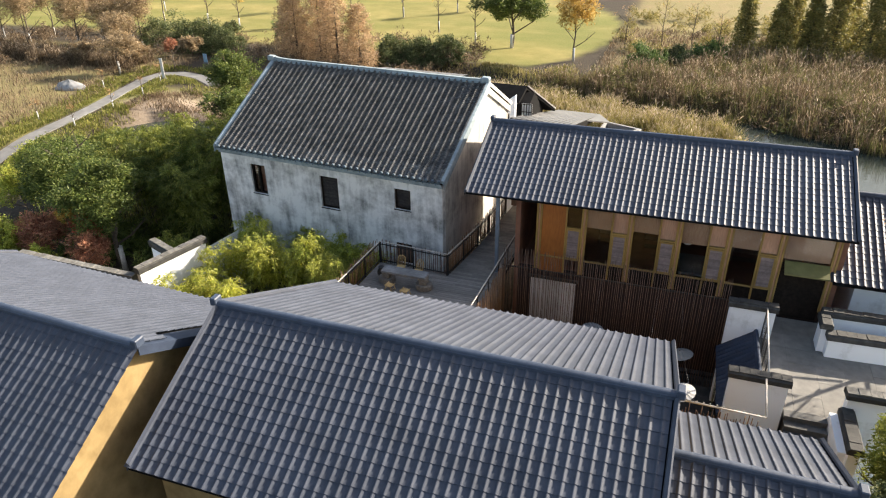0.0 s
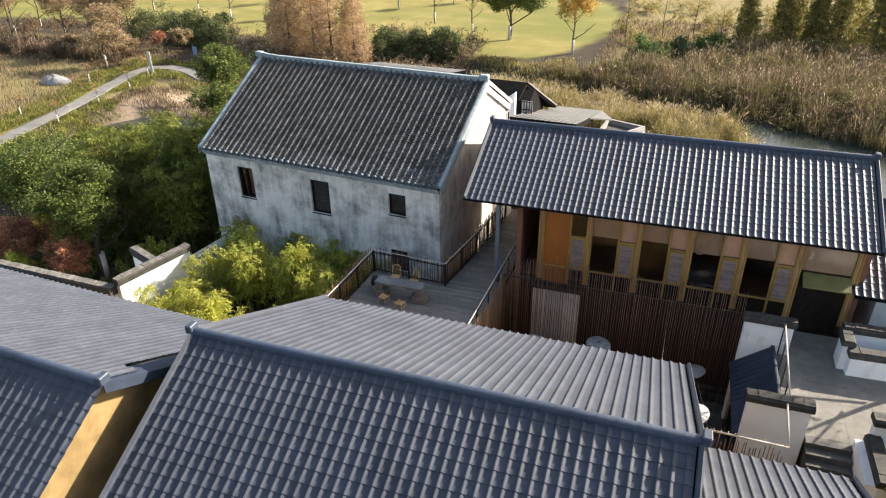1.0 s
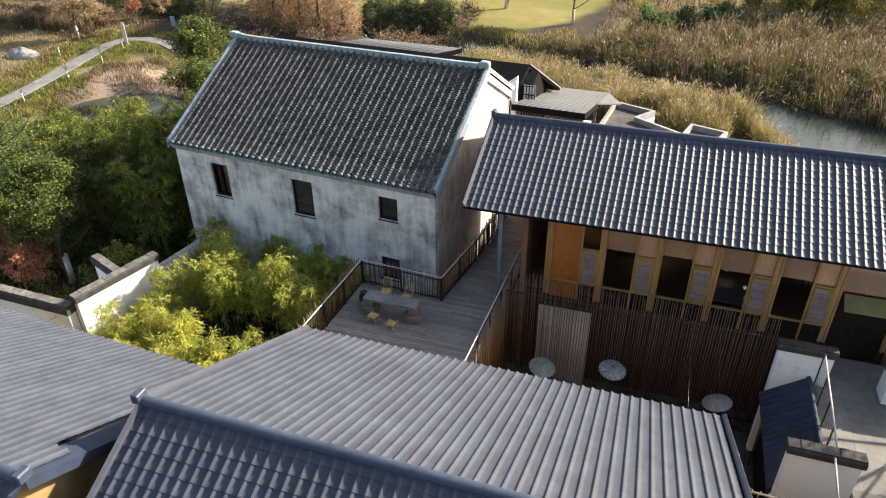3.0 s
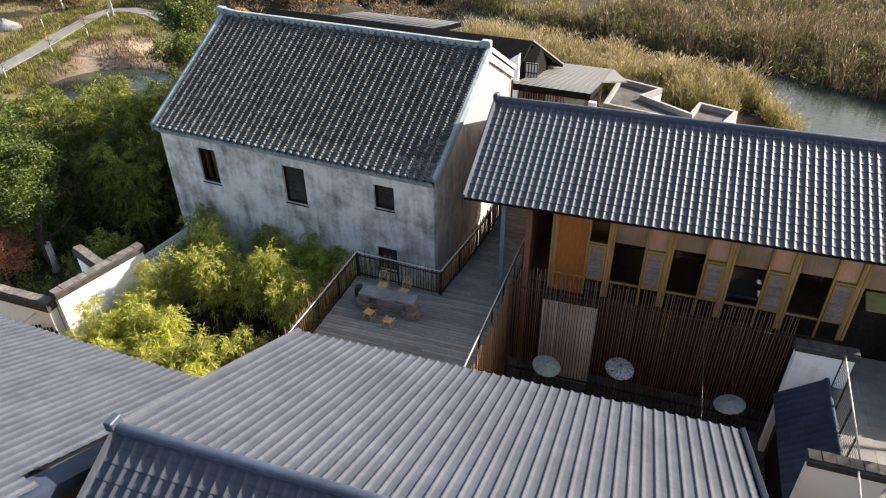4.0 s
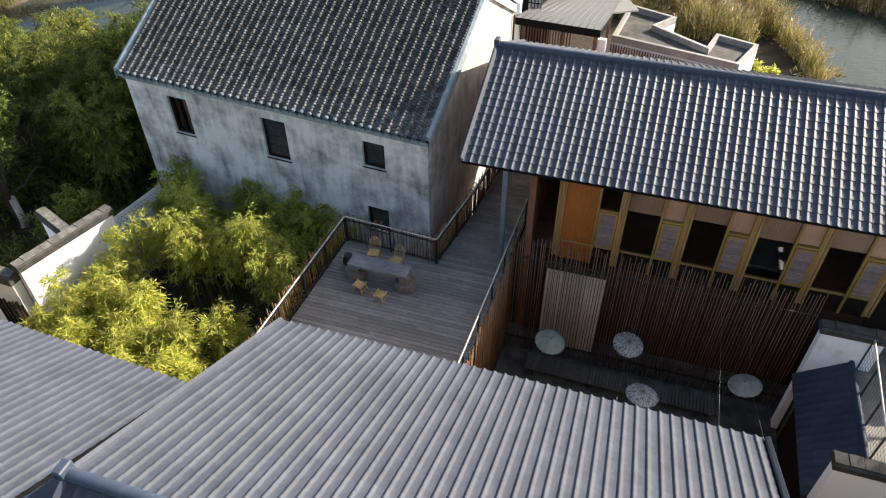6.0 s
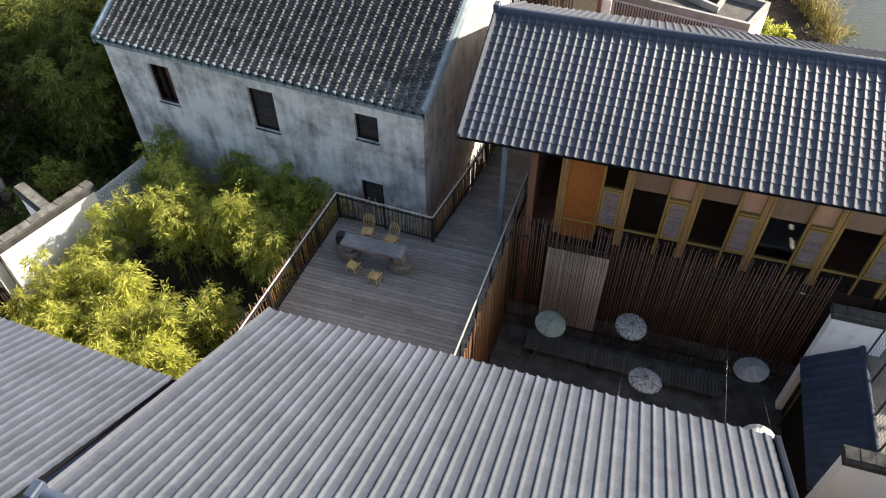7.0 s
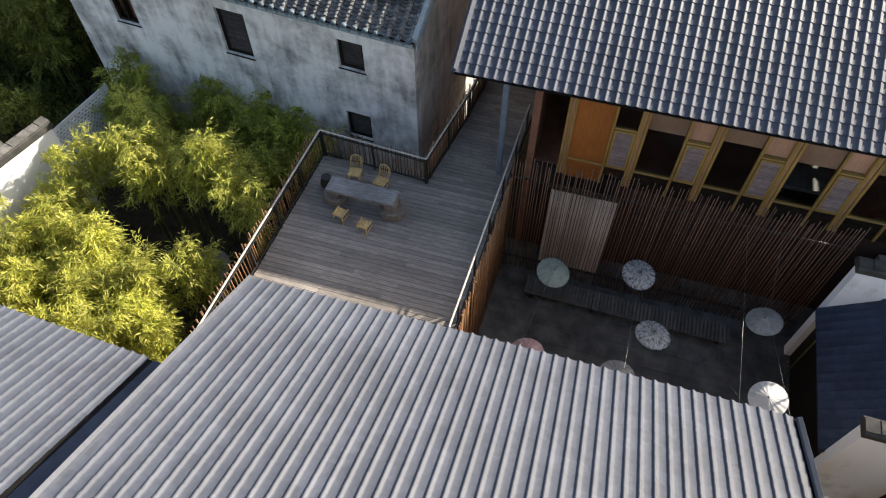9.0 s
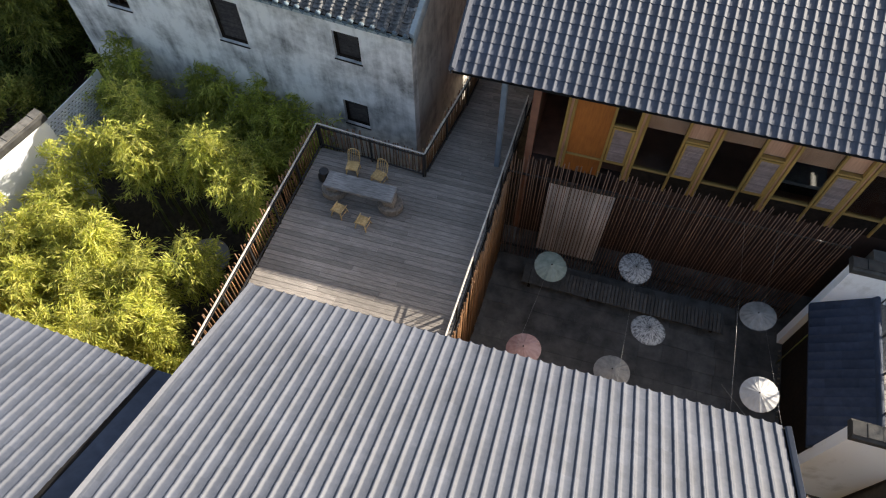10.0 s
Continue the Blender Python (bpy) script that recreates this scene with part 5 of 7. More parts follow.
wpart("handrail", rod(bmesh.new(), (1.3, 19.15, 2.3), (4.12, 19.1, 2.3), 0.03, 0.03, 8), M_PALE, rf, "pale round handrail")
wpart("handrail", rod(bmesh.new(), (4.12, 19.1, 2.3), (4.16, 20.68, 2.55), 0.03, 0.03, 8), M_PALE, rf, "pale round handrail")
rnd = random.Random(31)
for i in range(30):
    u = 1.32 + i * 0.094
    wpart("pole", rod(bmesh.new(), (u, 19.24, 0.6), (u + rnd.uniform(-0.03, 0.03), 19.24, 1.95 + rnd.uniform(-0.15, 0.2)), 0.017, 0.015, 6), M_BROWN, rf)
wpart("walk_slab", new_box(1.3, 4.3, 18.3, 19.3, 0.9, 1.15), M_CONCRETE, rf)
for u, v in ((1.6, 18.6), (4.0, 18.6)):
    wpart("post", new_box(u - 0.1, u + 0.1, v - 0.1, v + 0.1, G, 0.9), M_CONCRETE, rf)

# ---- table and seats on the deck ----
tb = thing("table", (-9.6, 24.4, DECK), "grey weathered plank table resting on two millstones", "table", turn=-1.0)
slab = bmesh.new()
box(slab, -1.0, 1.0, -0.27, 0.27, 0.56, 0.66, 0.015)
for vv in slab.verts:
    vv.co.y += 0.012 * math.sin(vv.co.x * 9) + 0.01 * math.sin(vv.co.x * 23)
part("tabletop", slab, M_SLAB, tb, "split grey timber slab")
for x, y in ((-0.85, 0.02), (0.86, -0.02)):
    st = part("millstone", loft(bmesh.new(), [[(x + 0.36 * k * math.cos(a), y + 0.33 * k * math.sin(a), z) for a in [i * math.pi / 12 for i in range(24)]] for z, k in ((0, 0.94), (0.03, 1.0), (0.22, 1.0), (0.25, 0.94))]), M_STONE, tb, "round granite millstone")
    part("block", new_box(x - 0.16, x + 0.16, y - 0.18, y + 0.18, 0.25, 0.56, bevel=0.02), M_STONE, st)
jar = thing("jar", (-10.82, 24.72, DECK), "round black glazed jar beside the table", "jar")
part("body", loft(bmesh.new(), [[(r_ * math.cos(a), r_ * math.sin(a), z) for a in [i * math.pi / 10 for i in range(20)]] for z, r_ in ((0.0, 0.1), (0.04, 0.14), (0.2, 0.2), (0.34, 0.18), (0.42, 0.12), (0.45, 0.12))], smooth=True), M_JAR, jar)
part("rim", loft(bmesh.new(), [[(r_ * math.cos(a), r_ * math.sin(a), z) for a in [i * math.pi / 10 for i in range(20)]] for z, r_ in ((0.45, 0.12), (0.46, 0.14), (0.49, 0.14), (0.5, 0.11))]), M_JAR, jar)


def cane_chair(at, turn):
    ob = thing("cane_chair", at, "small yellow cane chair with a hooped back", "chair", "cane chairs at the table", turn=turn)
    w, dp, h = 0.18, 0.17, 0.33
    seat = part("seat", new_box(-w, w, -dp, dp, h - 0.03, h, bevel=0.012), M_CANE, ob)
    for i in range(9):
        part("strip", new_box(-w + 0.015 + i * 0.038, -w + 0.042 + i * 0.038, -dp + 0.01, dp - 0.01, h + 0.001, h + 0.007), M_CANE, seat)
    for x in (-1, 1):
        for y in (-1, 1):
            part("leg", rod(bmesh.new(), (x * (w - 0.01), y * (dp + 0.02), 0), (x * (w - 0.03), y * (dp - 0.02), h - 0.02), 0.016, 0.016, 7), M_CANE, ob)
        part("stretcher", rod(bmesh.new(), (x * (w - 0.015), -dp, 0.12), (x * (w - 0.015), dp, 0.12), 0.011, 0.011, 6), M_CANE, ob)
    part("stretcher", rod(bmesh.new(), (-w, dp, 0.16), (w, dp, 0.16), 0.011, 0.011, 6), M_CANE, ob)
    hoop = bmesh.new()
    pts = [Vector((-w * 0.95, dp, h))] + [Vector((w * 0.95 * math.cos(math.pi - a), dp + 0.09 + 0.03 * math.sin(a), h + 0.26 + 0.15 * math.sin(a))) for a in [math.pi * i / 8 for i in range(9)]] + [Vector((w * 0.95, dp, h))]
    for a, b in zip(pts, pts[1:]):
        rod(hoop, a, b, 0.016, 0.016, 7)
    back = part("backrest", hoop, M_CANE, ob, "bent cane hoop")
    for i in range(5):
        x = -0.12 + i * 0.06
        part("spindle", rod(bmesh.new(), (x, dp - 0.01, h), (x * 1.1, dp + 0.11, h + 0.39 - abs(x) * 0.35), 0.009, 0.009, 6), M_CANE, back)
    return ob


ch = cane_chair((-10.16, 25.24, DECK), 6)
copy_thing(ch, pose(-9.33, 25.12, DECK, 0, 0, -14))


def cane_stool(at, turn):
    ob = thing("cane_stool", at, "low square yellow cane stool with side grips", "stool", "cane stools at the table", turn=turn)
    w, h = 0.15, 0.27
    seat = part("seat", new_box(-w, w, -w, w, h - 0.025, h, bevel=0.01), M_CANE, ob)
    for i in range(7):
        part("strip", new_box(-w + 0.015 + i * 0.039, -w + 0.045 + i * 0.039, -w + 0.01, w - 0.01, h + 0.001, h + 0.007), M_CANE, seat)
    for x in (-1, 1):
        for y in (-1, 1):
            part("leg", rod(bmesh.new(), (x * (w + 0.02), y * (w + 0.02), 0), (x * (w - 0.03), y * (w - 0.03), h - 0.01), 0.016, 0.016, 7), M_CANE, ob)
        part("stretcher", rod(bmesh.new(), (x * (w + 0.005), -w, 0.1), (x * (w + 0.005), w, 0.1), 0.011, 0.011, 6), M_CANE, ob)
        part("grip", rod(bmesh.new(), (x * w, -w - 0.03, h + 0.015), (x * w, w + 0.03, h + 0.015), 0.017, 0.017, 7), M_CANE, ob)
    return ob


sl = cane_stool((-10.05, 23.78, DECK), -12)
copy_thing(sl, pose(-9.28, 23.58, DECK, 0, 0, -8))

# ---- walled corner garden ----
capped_wall("wall_h", (-20.45, 20.9), (-19.55, 24.2), 0.3, G, 2.05, "white garden wall with weathered grey coping", 0.06, 0.24)
capped_wall("wall_i", (-27.0, 20.9), (-20.6, 20.75), 0.32, G, 1.75, "dark-coped white garden wall", 0.06, 0.36)
capped_wall("wall_j", (-21.9, 23.6), (-20.15, 22.9), 0.3, G, 1.85, "short white cross wall with black coping", 0.06, 0.3)
pp = thing("perforated_panel", (-19.95, 25.75, G), "white perforated metal garden panel", "panel", turn=80)
pb = wall_with_holes(-1.3, 1.3, 0.0, 3.2, -0.015, 0.015, [(-1.2 + 0.16 * i + 0.08 * (j % 2), -1.11 + 0.16 * i + 0.08 * (j % 2), 1.0 + 0.11 * j, 1.06 + 0.11 * j) for i in range(14) for j in range(19)])
part("sheet", pb, M_WHITEMETAL, pp)
for x in (-1.28, 1.28):
    part("post", new_box(x - 0.03, x + 0.03, 0.02, 0.08, -0.1, 3.2), M_WHITEMETAL, pp)
rt = thing("round_table", (-14.45, 22.65, G), "round pale stone garden table among bamboo", "table")
part("tabletop", loft(bmesh.new(), [[(r_ * math.cos(a), r_ * math.sin(a), z) for a in [i * math.pi / 18 for i in range(36)]] for z, r_ in ((0.68, 0.66), (0.7, 0.7), (0.76, 0.7), (0.78, 0.67))]), M_CAPPALE, rt)
part("pedestal", rod(bmesh.new(), (0, 0, 0), (0, 0, 0.68), 0.22, 0.16, 12), M_STONE, rt)

# ---- pavilion and flat-roofed rooms by the river ----
pav = thing("pavilion", (-6.3, 39, G), "open pavilion under a grey standing-seam roof", "pavilion")
PA = [(-8.5, 37.6, 4.62), (-4.87, 37.2, 4.68), (-4.7, 47.2, 2.3), (-7.5, 47.6, 2.22)]
sl_ = bmesh.new()
hi = [sl_.verts.new((x, y, z)) for x, y, z in PA]
lo = [sl_.verts.new((x, y, z - 0.32)) for x, y, z in PA]
sl_.faces.new(hi)
sl_.faces.new(lo[::-1])
for i in range(4):
    sl_.faces.new((lo[i], lo[(i + 1) % 4], hi[(i + 1) % 4], hi[i]))
bmesh.ops.recalc_face_normals(sl_, faces=sl_.faces)
pr = wpart("roof", sl_, [M_SEAM, M_ROOFSHADE], pav, "grey standing-seam sheet roof")
for p in pr.data.polygons:
    p.material_index = 0 if p.normal.z > 0.5 else 1
for i in range(13):
    k = i / 12
    a = Vector(PA[0]).lerp(Vector(PA[1]), k)
    b = Vector(PA[3]).lerp(Vector(PA[2]), k)
    wpart("seam", rod(bmesh.new(), a + Vector((0, 0, 0.02)), b + Vector((0, 0, 0.01)), 0.018, 0.018, 5), M_SEAM, pr)
wpart("roof_flap", loft(bmesh.new(), [[(-4.86, 41.6, 3.62), (-4.7, 47.2, 2.3), (-3.75, 44.9, 2.55)], [(-4.86, 41.6, 3.54), (-4.7, 47.2, 2.22), (-3.75, 44.9, 2.47)]]), M_SEAM, pav, "folded-down edge of the sheet roof")
for x, y, h in ((-8.1, 37.75, 4.25), (-5.05, 37.4, 4.3), (-4.95, 42.6, 3.0), (-7.2, 43.2, 2.9)):
    wpart("post", new_box(x - 0.07, x + 0.07, y - 0.07, y + 0.07, G, h), M_BROWN, pav)
wpart("white_wall", new_box(-8.6, -6.5, 37.85, 38.0, G, 3.3), M_WHITE, pav)
for i in range(18):
    wpart("slat", new_box(-8.2 + 0.12 * i, -8.15 + 0.12 * i, 37.72, 37.78, 3.2, 4.25), M_BROWN, pav)
wpart("white_pier", new_box(-4.95, -4.6, 37.4, 37.6, G, 4.2), M_WHITE, pav)
back = thing("rear_house", (-13, 42, G), "rear house behind the old house, its eave shade painted black", "house")
REAR = [((-8.6, 40.0, 4.85), (-24.0, 41.35, 4.85)), ((-8.43, 41.3, 5.45), (-24.0, 42.65, 5.45)), ((-7.3, 44.8, 3.15), (-24.0, 46.2, 3.15))]
# the eave's dark underside and shadow are painted in as a near-black roof
wpart("roof", loft(bmesh.new(), [[REAR[0][k], REAR[1][k], REAR[2][k], tuple(Vector(REAR[2][k]) - Vector((0, 0, 0.16))), tuple(Vector(REAR[1][k]) - Vector((0, 0, 0.22))), tuple(Vector(REAR[0][k]) - Vector((0, 0, 0.16)))] for k in (0, 1)]), M_ROOFSHADE, back, "sheet-metal roof with a gabled end, shaded underside painted black")
wpart("rake_trim", loft(bmesh.new(), [[tuple(Vector(REAR[k][0]) + Vector((dx, 0, dz))) for dx, dz in ((0.0, -0.02), (0.06, -0.02), (0.06, 0.05), (0.0, 0.05))] for k in (1, 2)]), M_CAPPALE, back, "pale metal rake trim")
# body in the same black, for the shade under the overhang
wpart("body", loft(bmesh.new(), [[(u, 40.3 + dv, G), (u, 44.2 + dv, G), (u, 44.2 + dv, 3.25), (u, 41.5 + dv, 5.05), (u, 40.3 + dv, 4.72)] for u, dv in ((-8.0, 0.0), (-23.5, 1.3))]), M_ROOFSHADE, back)
wpart("white_fin", loft(bmesh.new(), [[(-9.05, v, G), (-8.55, v, G), (-8.55, v, 5.52), (-9.05, v, 5.15)] for v in (38.85, 39.2)]), M_WHITE, back, "white rendered fin wall")
pane_ = wpart("window", new_box(-8.5, -7.85, 40.25, 40.27, 3.75, 4.7), M_WHITEMETAL, back, "pale clerestory window")
for i in range(5):
    wpart("window_bar", new_box(-8.5 + 0.15 * i, -8.46 + 0.15 * i, 40.2, 40.245, 3.75, 4.7), M_DARKWOOD, pane_)
for z in (3.75, 4.2, 4.66):
    wpart("window_bar", new_box(-8.5, -7.86, 40.16, 40.195, z, z + 0.04), M_DARKWOOD, pane_)
wing = thing("rear_wing", (-17.5, 45.5, G), "low wing under a pale grey sheet roof behind the rear house", "house")
WQ = [(-22.0, 44.4), (-14.7, 44.2), (-13.6, 45.9), (-19.7, 46.2)]
wing_roof = wpart("roof", prism(bmesh.new(), WQ, 4.48, 4.62), M_SEAM, wing, "pale grey sheet-metal roof")
wpart("fascia", prism(bmesh.new(), [(-22.0, 44.36), (-14.66, 44.16), (-13.52, 45.9), (-13.6, 45.9), (-14.7, 44.2), (-22.0, 44.4)], 4.34, 4.6), M_ROOFSHADE, wing)
for i in range(15):
    a, b = Vector(WQ[0]).lerp(Vector(WQ[1]), i / 14), Vector(WQ[3]).lerp(Vector(WQ[2]), i / 14)
    wpart("seam", rod(bmesh.new(), (a.x, a.y, 4.63), (b.x, b.y, 4.63), 0.018, 0.018, 5), M_SEAM, wing_roof)
wpart("body", prism(bmesh.new(), [(-21.0, 44.9), (-15.2, 44.8), (-14.4, 45.5), (-19.5, 45.7)], G, 4.47), M_WHITE, wing)

pool = thing("flat_roofed_room", (-1.5, 45, G), "flat-roofed riverside room with a grey parapet", "house")
OUT = [(-4.75, 43.3), (-4.3, 47.4), (-1.85, 46.4), (-2.75, 45.1), (-0.27, 43.4), (0.15, 45.0), (2.1, 44.3), (1.2, 41.9)]
cen = Vector((-1.4, 44.0))
wpart("body", prism(bmesh.new(), OUT, G, 1.45), M_WHITE, pool)


def offset_ring(line, dist):
    """The outline drawn in by dist."""
    n, res = len(line), []
    for i in range(n):
        p, a, b = Vector(line[i]), Vector(line[i - 1]), Vector(line[(i + 1) % n])
        d1, d2_ = (p - a).normalized(), (b - p).normalized()
        n1, n2 = Vector((d1.y, -d1.x)), Vector((d2_.y, -d2_.x))
        m_ = (n1 + n2) / max(0.35, 1 + n1.dot(n2))
        res.append(p + m_ * dist)
    return res


inner = offset_ring(OUT, 0.17)
par = bmesh.new()
for i in range(len(OUT)):
    j = (i + 1) % len(OUT)
    a0, a1, b0, b1 = OUT[i], OUT[j], inner[i], inner[j]
    vs = [par.verts.new((*p, z)) for z in (1.44, 1.8) for p in (a0, a1, b1, b0)]
    for f in ((0, 1, 5, 4), (1, 2, 6, 5), (2, 3, 7, 6), (3, 0, 4, 7), (4, 5, 6, 7), (3, 2, 1, 0)):
        par.faces.new([vs[k] for k in f])
bmesh.ops.recalc_face_normals(par, faces=par.faces)
wpart("parapet", par, M_CAPPALE, pool, "pale grey concrete parapet")
wpart("roof", prism(bmesh.new(), [tuple(p) for p in inner], 1.44, 1.5), M_GRAVELROOF, pool, "dark mottled flat roof")
for i in range(46):
    k = i / 45
    p = Vector((-4.72, 43.2)).lerp(Vector((1.15, 41.8)), k)
    wpart("slat", new_box(p.x - 0.03, p.x + 0.03, p.y - 0.06, p.y, G, 1.4), M_BROWN, pool)

# ---- small things inside the hall ----
lan = thing("paper_lantern", (1.42, 27.4, 3.67), "round white paper lantern hung inside the hall", "lantern")
part("shade", loft(bmesh.new(), [[(0.22 * math.cos(b) * math.cos(a), 0.22 * math.cos(b) * math.sin(a), 0.2 * math.sin(b)) for a in [i * math.pi / 8 for i in range(16)]] for b in [-1.3 + 0.37 * k for k in range(8)]], smooth=True), M_PAPER, lan)
part("cord", rod(bmesh.new(), (0, 0, 0.13), (0, 0, 0.8), 0.006, 0.006, 5), M_BLACK, lan)
bed = thing("low_bed", (2.0, 28.6, HF), "low bed with a white cover inside the hall", "bed")
part("bedstead", new_box(-0.8, 0.8, -0.9, 0.9, 0, 0.28, bevel=0.02), M_DARKWOOD, bed)
part("cover", new_box(-0.76, 0.76, -0.88, 0.88, 0.285, 0.42, bevel=0.05), M_PAPERDIM, bed, "white cotton cover")
for i, u in enumerate((-1.7, 0.3, 4.0)):
    shelf = thing("shelf_unit", (u, 30.2, HF), "dark wooden shelf unit inside the hall", "shelf", "hall shelf units")
    for x in (-0.6, 0.6):
        part("side_panel", new_box(x - 0.02, x + 0.02, -0.18, 0.18, 0, 1.9), M_BROWN, shelf)
    for z in (0.1, 0.5, 0.9, 1.3, 1.8):
        part("shelf", new_box(-0.58, 0.58, -0.18, 0.18, z, z + 0.03), M_BROWN, shelf)

# ---- bits by the garden wall ----
top("drain_pipe", rod(bmesh.new(), (-21.23, 20.84, 1.2), (-21.36, 20.1, 1.14), 0.035, 0.035, 8), M_WHITEMETAL, "white plastic pipe stub from the garden wall", "pipe")
fen = thing("stake_fence", (-20.9, 20.4, G), "row of dark upright stakes below the garden wall", "fence")
for i in range(7):
    wpart("stake", new_box(-21.4 + 0.17 * i - 0.03, -21.4 + 0.17 * i + 0.03, 20.36, 20.42, G, 0.75 + 0.05 * (i % 3)), M_DARKWOOD, fen)
fl = thing("flowering_plant", (3.2, 24.33, G), "tall stem with crimson flower heads beside the shed", "plant")
for i, (x, y, h) in enumerate(((0.0, 0.0, 2.5), (-0.06, -0.05, 2.62), (0.05, 0.06, 2.7))):
    part("stem", rod(bmesh.new(), (x * 0.3, y * 0.3, 0), (x, y, h), 0.012, 0.008, 6), M_CULM, fl)
    part("flower_head", loft(bmesh.new(), [[(x + r_ * math.cos(a), y + r_ * math.sin(a), h + dz) for a in [k * math.pi / 4 for k in range(8)]] for dz, r_ in ((-0.05, 0.02), (0.0, 0.08), (0.05, 0.07), (0.08, 0.02))]), M_REDLEAF, fl, "crimson flower head")


bulbs = thing("string_light", (1.3, 19.15, 2.3), "string of small clear bulbs along the handrail", "string light")
wpart("cable", rod(bmesh.new(), (1.3, 19.15, 2.345), (4.12, 19.1, 2.345), 0.006, 0.006, 5), M_BLACK, bulbs)
for i in range(15):
    u = 1.4 + 0.19 * i
    wpart("bulb", loft(bmesh.new(), [[(u + r_ * math.cos(a), 19.13 + r_ * math.sin(a), 2.35 + dz) for a in [k * math.pi / 4 for k in range(8)]] for dz, r_ in ((0.0, 0.008), (0.012, 0.015), (0.028, 0.018), (0.042, 0.013), (0.05, 0.004))], smooth=True), M_WHITEMETAL, bulbs)

# ---- bamboo ----
def spray_leaves(rnd, a, b, per, scatter, size, slender=5.2):
    """Narrow leaves hung along twigs from a to b, fanned outwards and drooping at the tips."""
    a, b = np.repeat(np.asarray(a, dtype=np.float64), per, axis=0), np.repeat(np.asarray(b, dtype=np.float64), per, axis=0)
    n = len(a)
    k = 0.15 + 0.9 * rnd.random(n) ** 0.8
    run = b - a
    p = a + run * k[:, None] + rnd.normal(size=(n, 3)) * scatter
    p[:, 2] -= 0.16 * k ** 2
    d = run / (np.linalg.norm(run, axis=1)[:, None] + 1e-9) * 0.75 + rnd.normal(size=(n, 3)) * 0.5
    d[:, 2] -= 0.42
    d /= np.linalg.norm(d, axis=1)[:, None] + 1e-9
    side = np.cross(d, rnd.normal(size=(n, 3)) * 0.55 + np.array((0, 0, 1.0)))
    side /= np.linalg.norm(side, axis=1)[:, None] + 1e-9
    s = size * rnd.uniform(0.6, 1.35, n)[:, None]
    m = p + d * s * 0.38
    v = np.stack((p, m + side * s / slender / 2, p + d * s - np.array((0, 0, 0.12)) * s, m - side * s / slender / 2), axis=1).reshape(-1, 3)
    return v, np.arange(n * 4).reshape(-1, 4)


def bamboo(at, height, spread, culms, leaves, label, seed, per=46, leaf=0.14, low=0.35, group="garden bamboo", fan=0.21):
    """A clump of arching culms hung with drooping sprays of narrow leaves."""
    rnd, nr = random.Random(seed), np.random.default_rng(seed)
    ob = thing("bamboo", at, label, "bamboo", group)
    starts, ends, brush = [], [], bmesh.new()
    for i in range(culms):
        a, lean = rnd.uniform(0, 2 * math.pi), spread * rnd.uniform(0.15, 1.0) ** 0.7
        h = height * rnd.uniform(0.72, 1.05)
        b = Vector((rnd.uniform(-0.3, 0.3) * spread, rnd.uniform(-0.3, 0.3) * spread, -0.1))
        pts, rings = [], [[b + Vector((0.023 * math.cos(1.257 * m), 0.023 * math.sin(1.257 * m), 0)) for m in range(5)]]
        for k in range(1, 11):
            t = k / 10
            p = b + Vector((math.cos(a) * lean * t ** 2.2, math.sin(a) * lean * t ** 2.2, h * (t - 0.16 * t ** 4)))
            rings.append([p + Vector((0.022 * (1.06 - t) * math.cos(1.257 * m), 0.022 * (1.06 - t) * math.sin(1.257 * m), 0)) for m in range(5)])
            pts.append((t, p))
        for t, p in pts:
            if t > low:
                for k in range(5):
                    an = rnd.uniform(0, 2 * math.pi)
                    ln = rnd.uniform(0.3, 1.05) * (1.3 - t * 0.75)
                    q = p + Vector((math.cos(an) * ln, math.sin(an) * ln, rnd.uniform(-0.1, 0.32)))
                    rod(brush, p, q, 0.005, 0.003, 3, False)
                    starts.append(tuple(p))
                    ends.append(tuple(q))
        part("culm", loft(bmesh.new(), rings), M_CULM, ob)
    part("brushwood", brush, M_CULM, ob, kind="stuff")
    v, f = spray_leaves(nr, starts, ends, round(per * 1.1), fan * 0.24, leaf)
    c = new("foliage", quad_mesh("foliage", v, f, leaves))
    c.parent = ob
    return ob


SUNNY, SHADY = "yellow-green bamboo with fine drooping leaves", "shaded green bamboo beside the plastered wall, leaf colour dimmed"
# sunlit clumps take the brighter leaf colour
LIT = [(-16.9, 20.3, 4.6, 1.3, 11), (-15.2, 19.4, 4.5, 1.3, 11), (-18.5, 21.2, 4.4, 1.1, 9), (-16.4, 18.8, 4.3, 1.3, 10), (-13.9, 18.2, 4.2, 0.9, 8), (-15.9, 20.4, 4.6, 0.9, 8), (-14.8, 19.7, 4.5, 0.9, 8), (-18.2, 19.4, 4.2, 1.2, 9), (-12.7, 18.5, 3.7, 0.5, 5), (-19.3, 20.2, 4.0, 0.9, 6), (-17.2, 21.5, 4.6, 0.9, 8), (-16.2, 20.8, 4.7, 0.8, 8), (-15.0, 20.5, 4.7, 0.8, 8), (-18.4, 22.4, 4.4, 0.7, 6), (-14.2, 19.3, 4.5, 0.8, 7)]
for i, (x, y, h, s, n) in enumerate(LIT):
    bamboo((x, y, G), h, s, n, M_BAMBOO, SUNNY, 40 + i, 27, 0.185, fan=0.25)
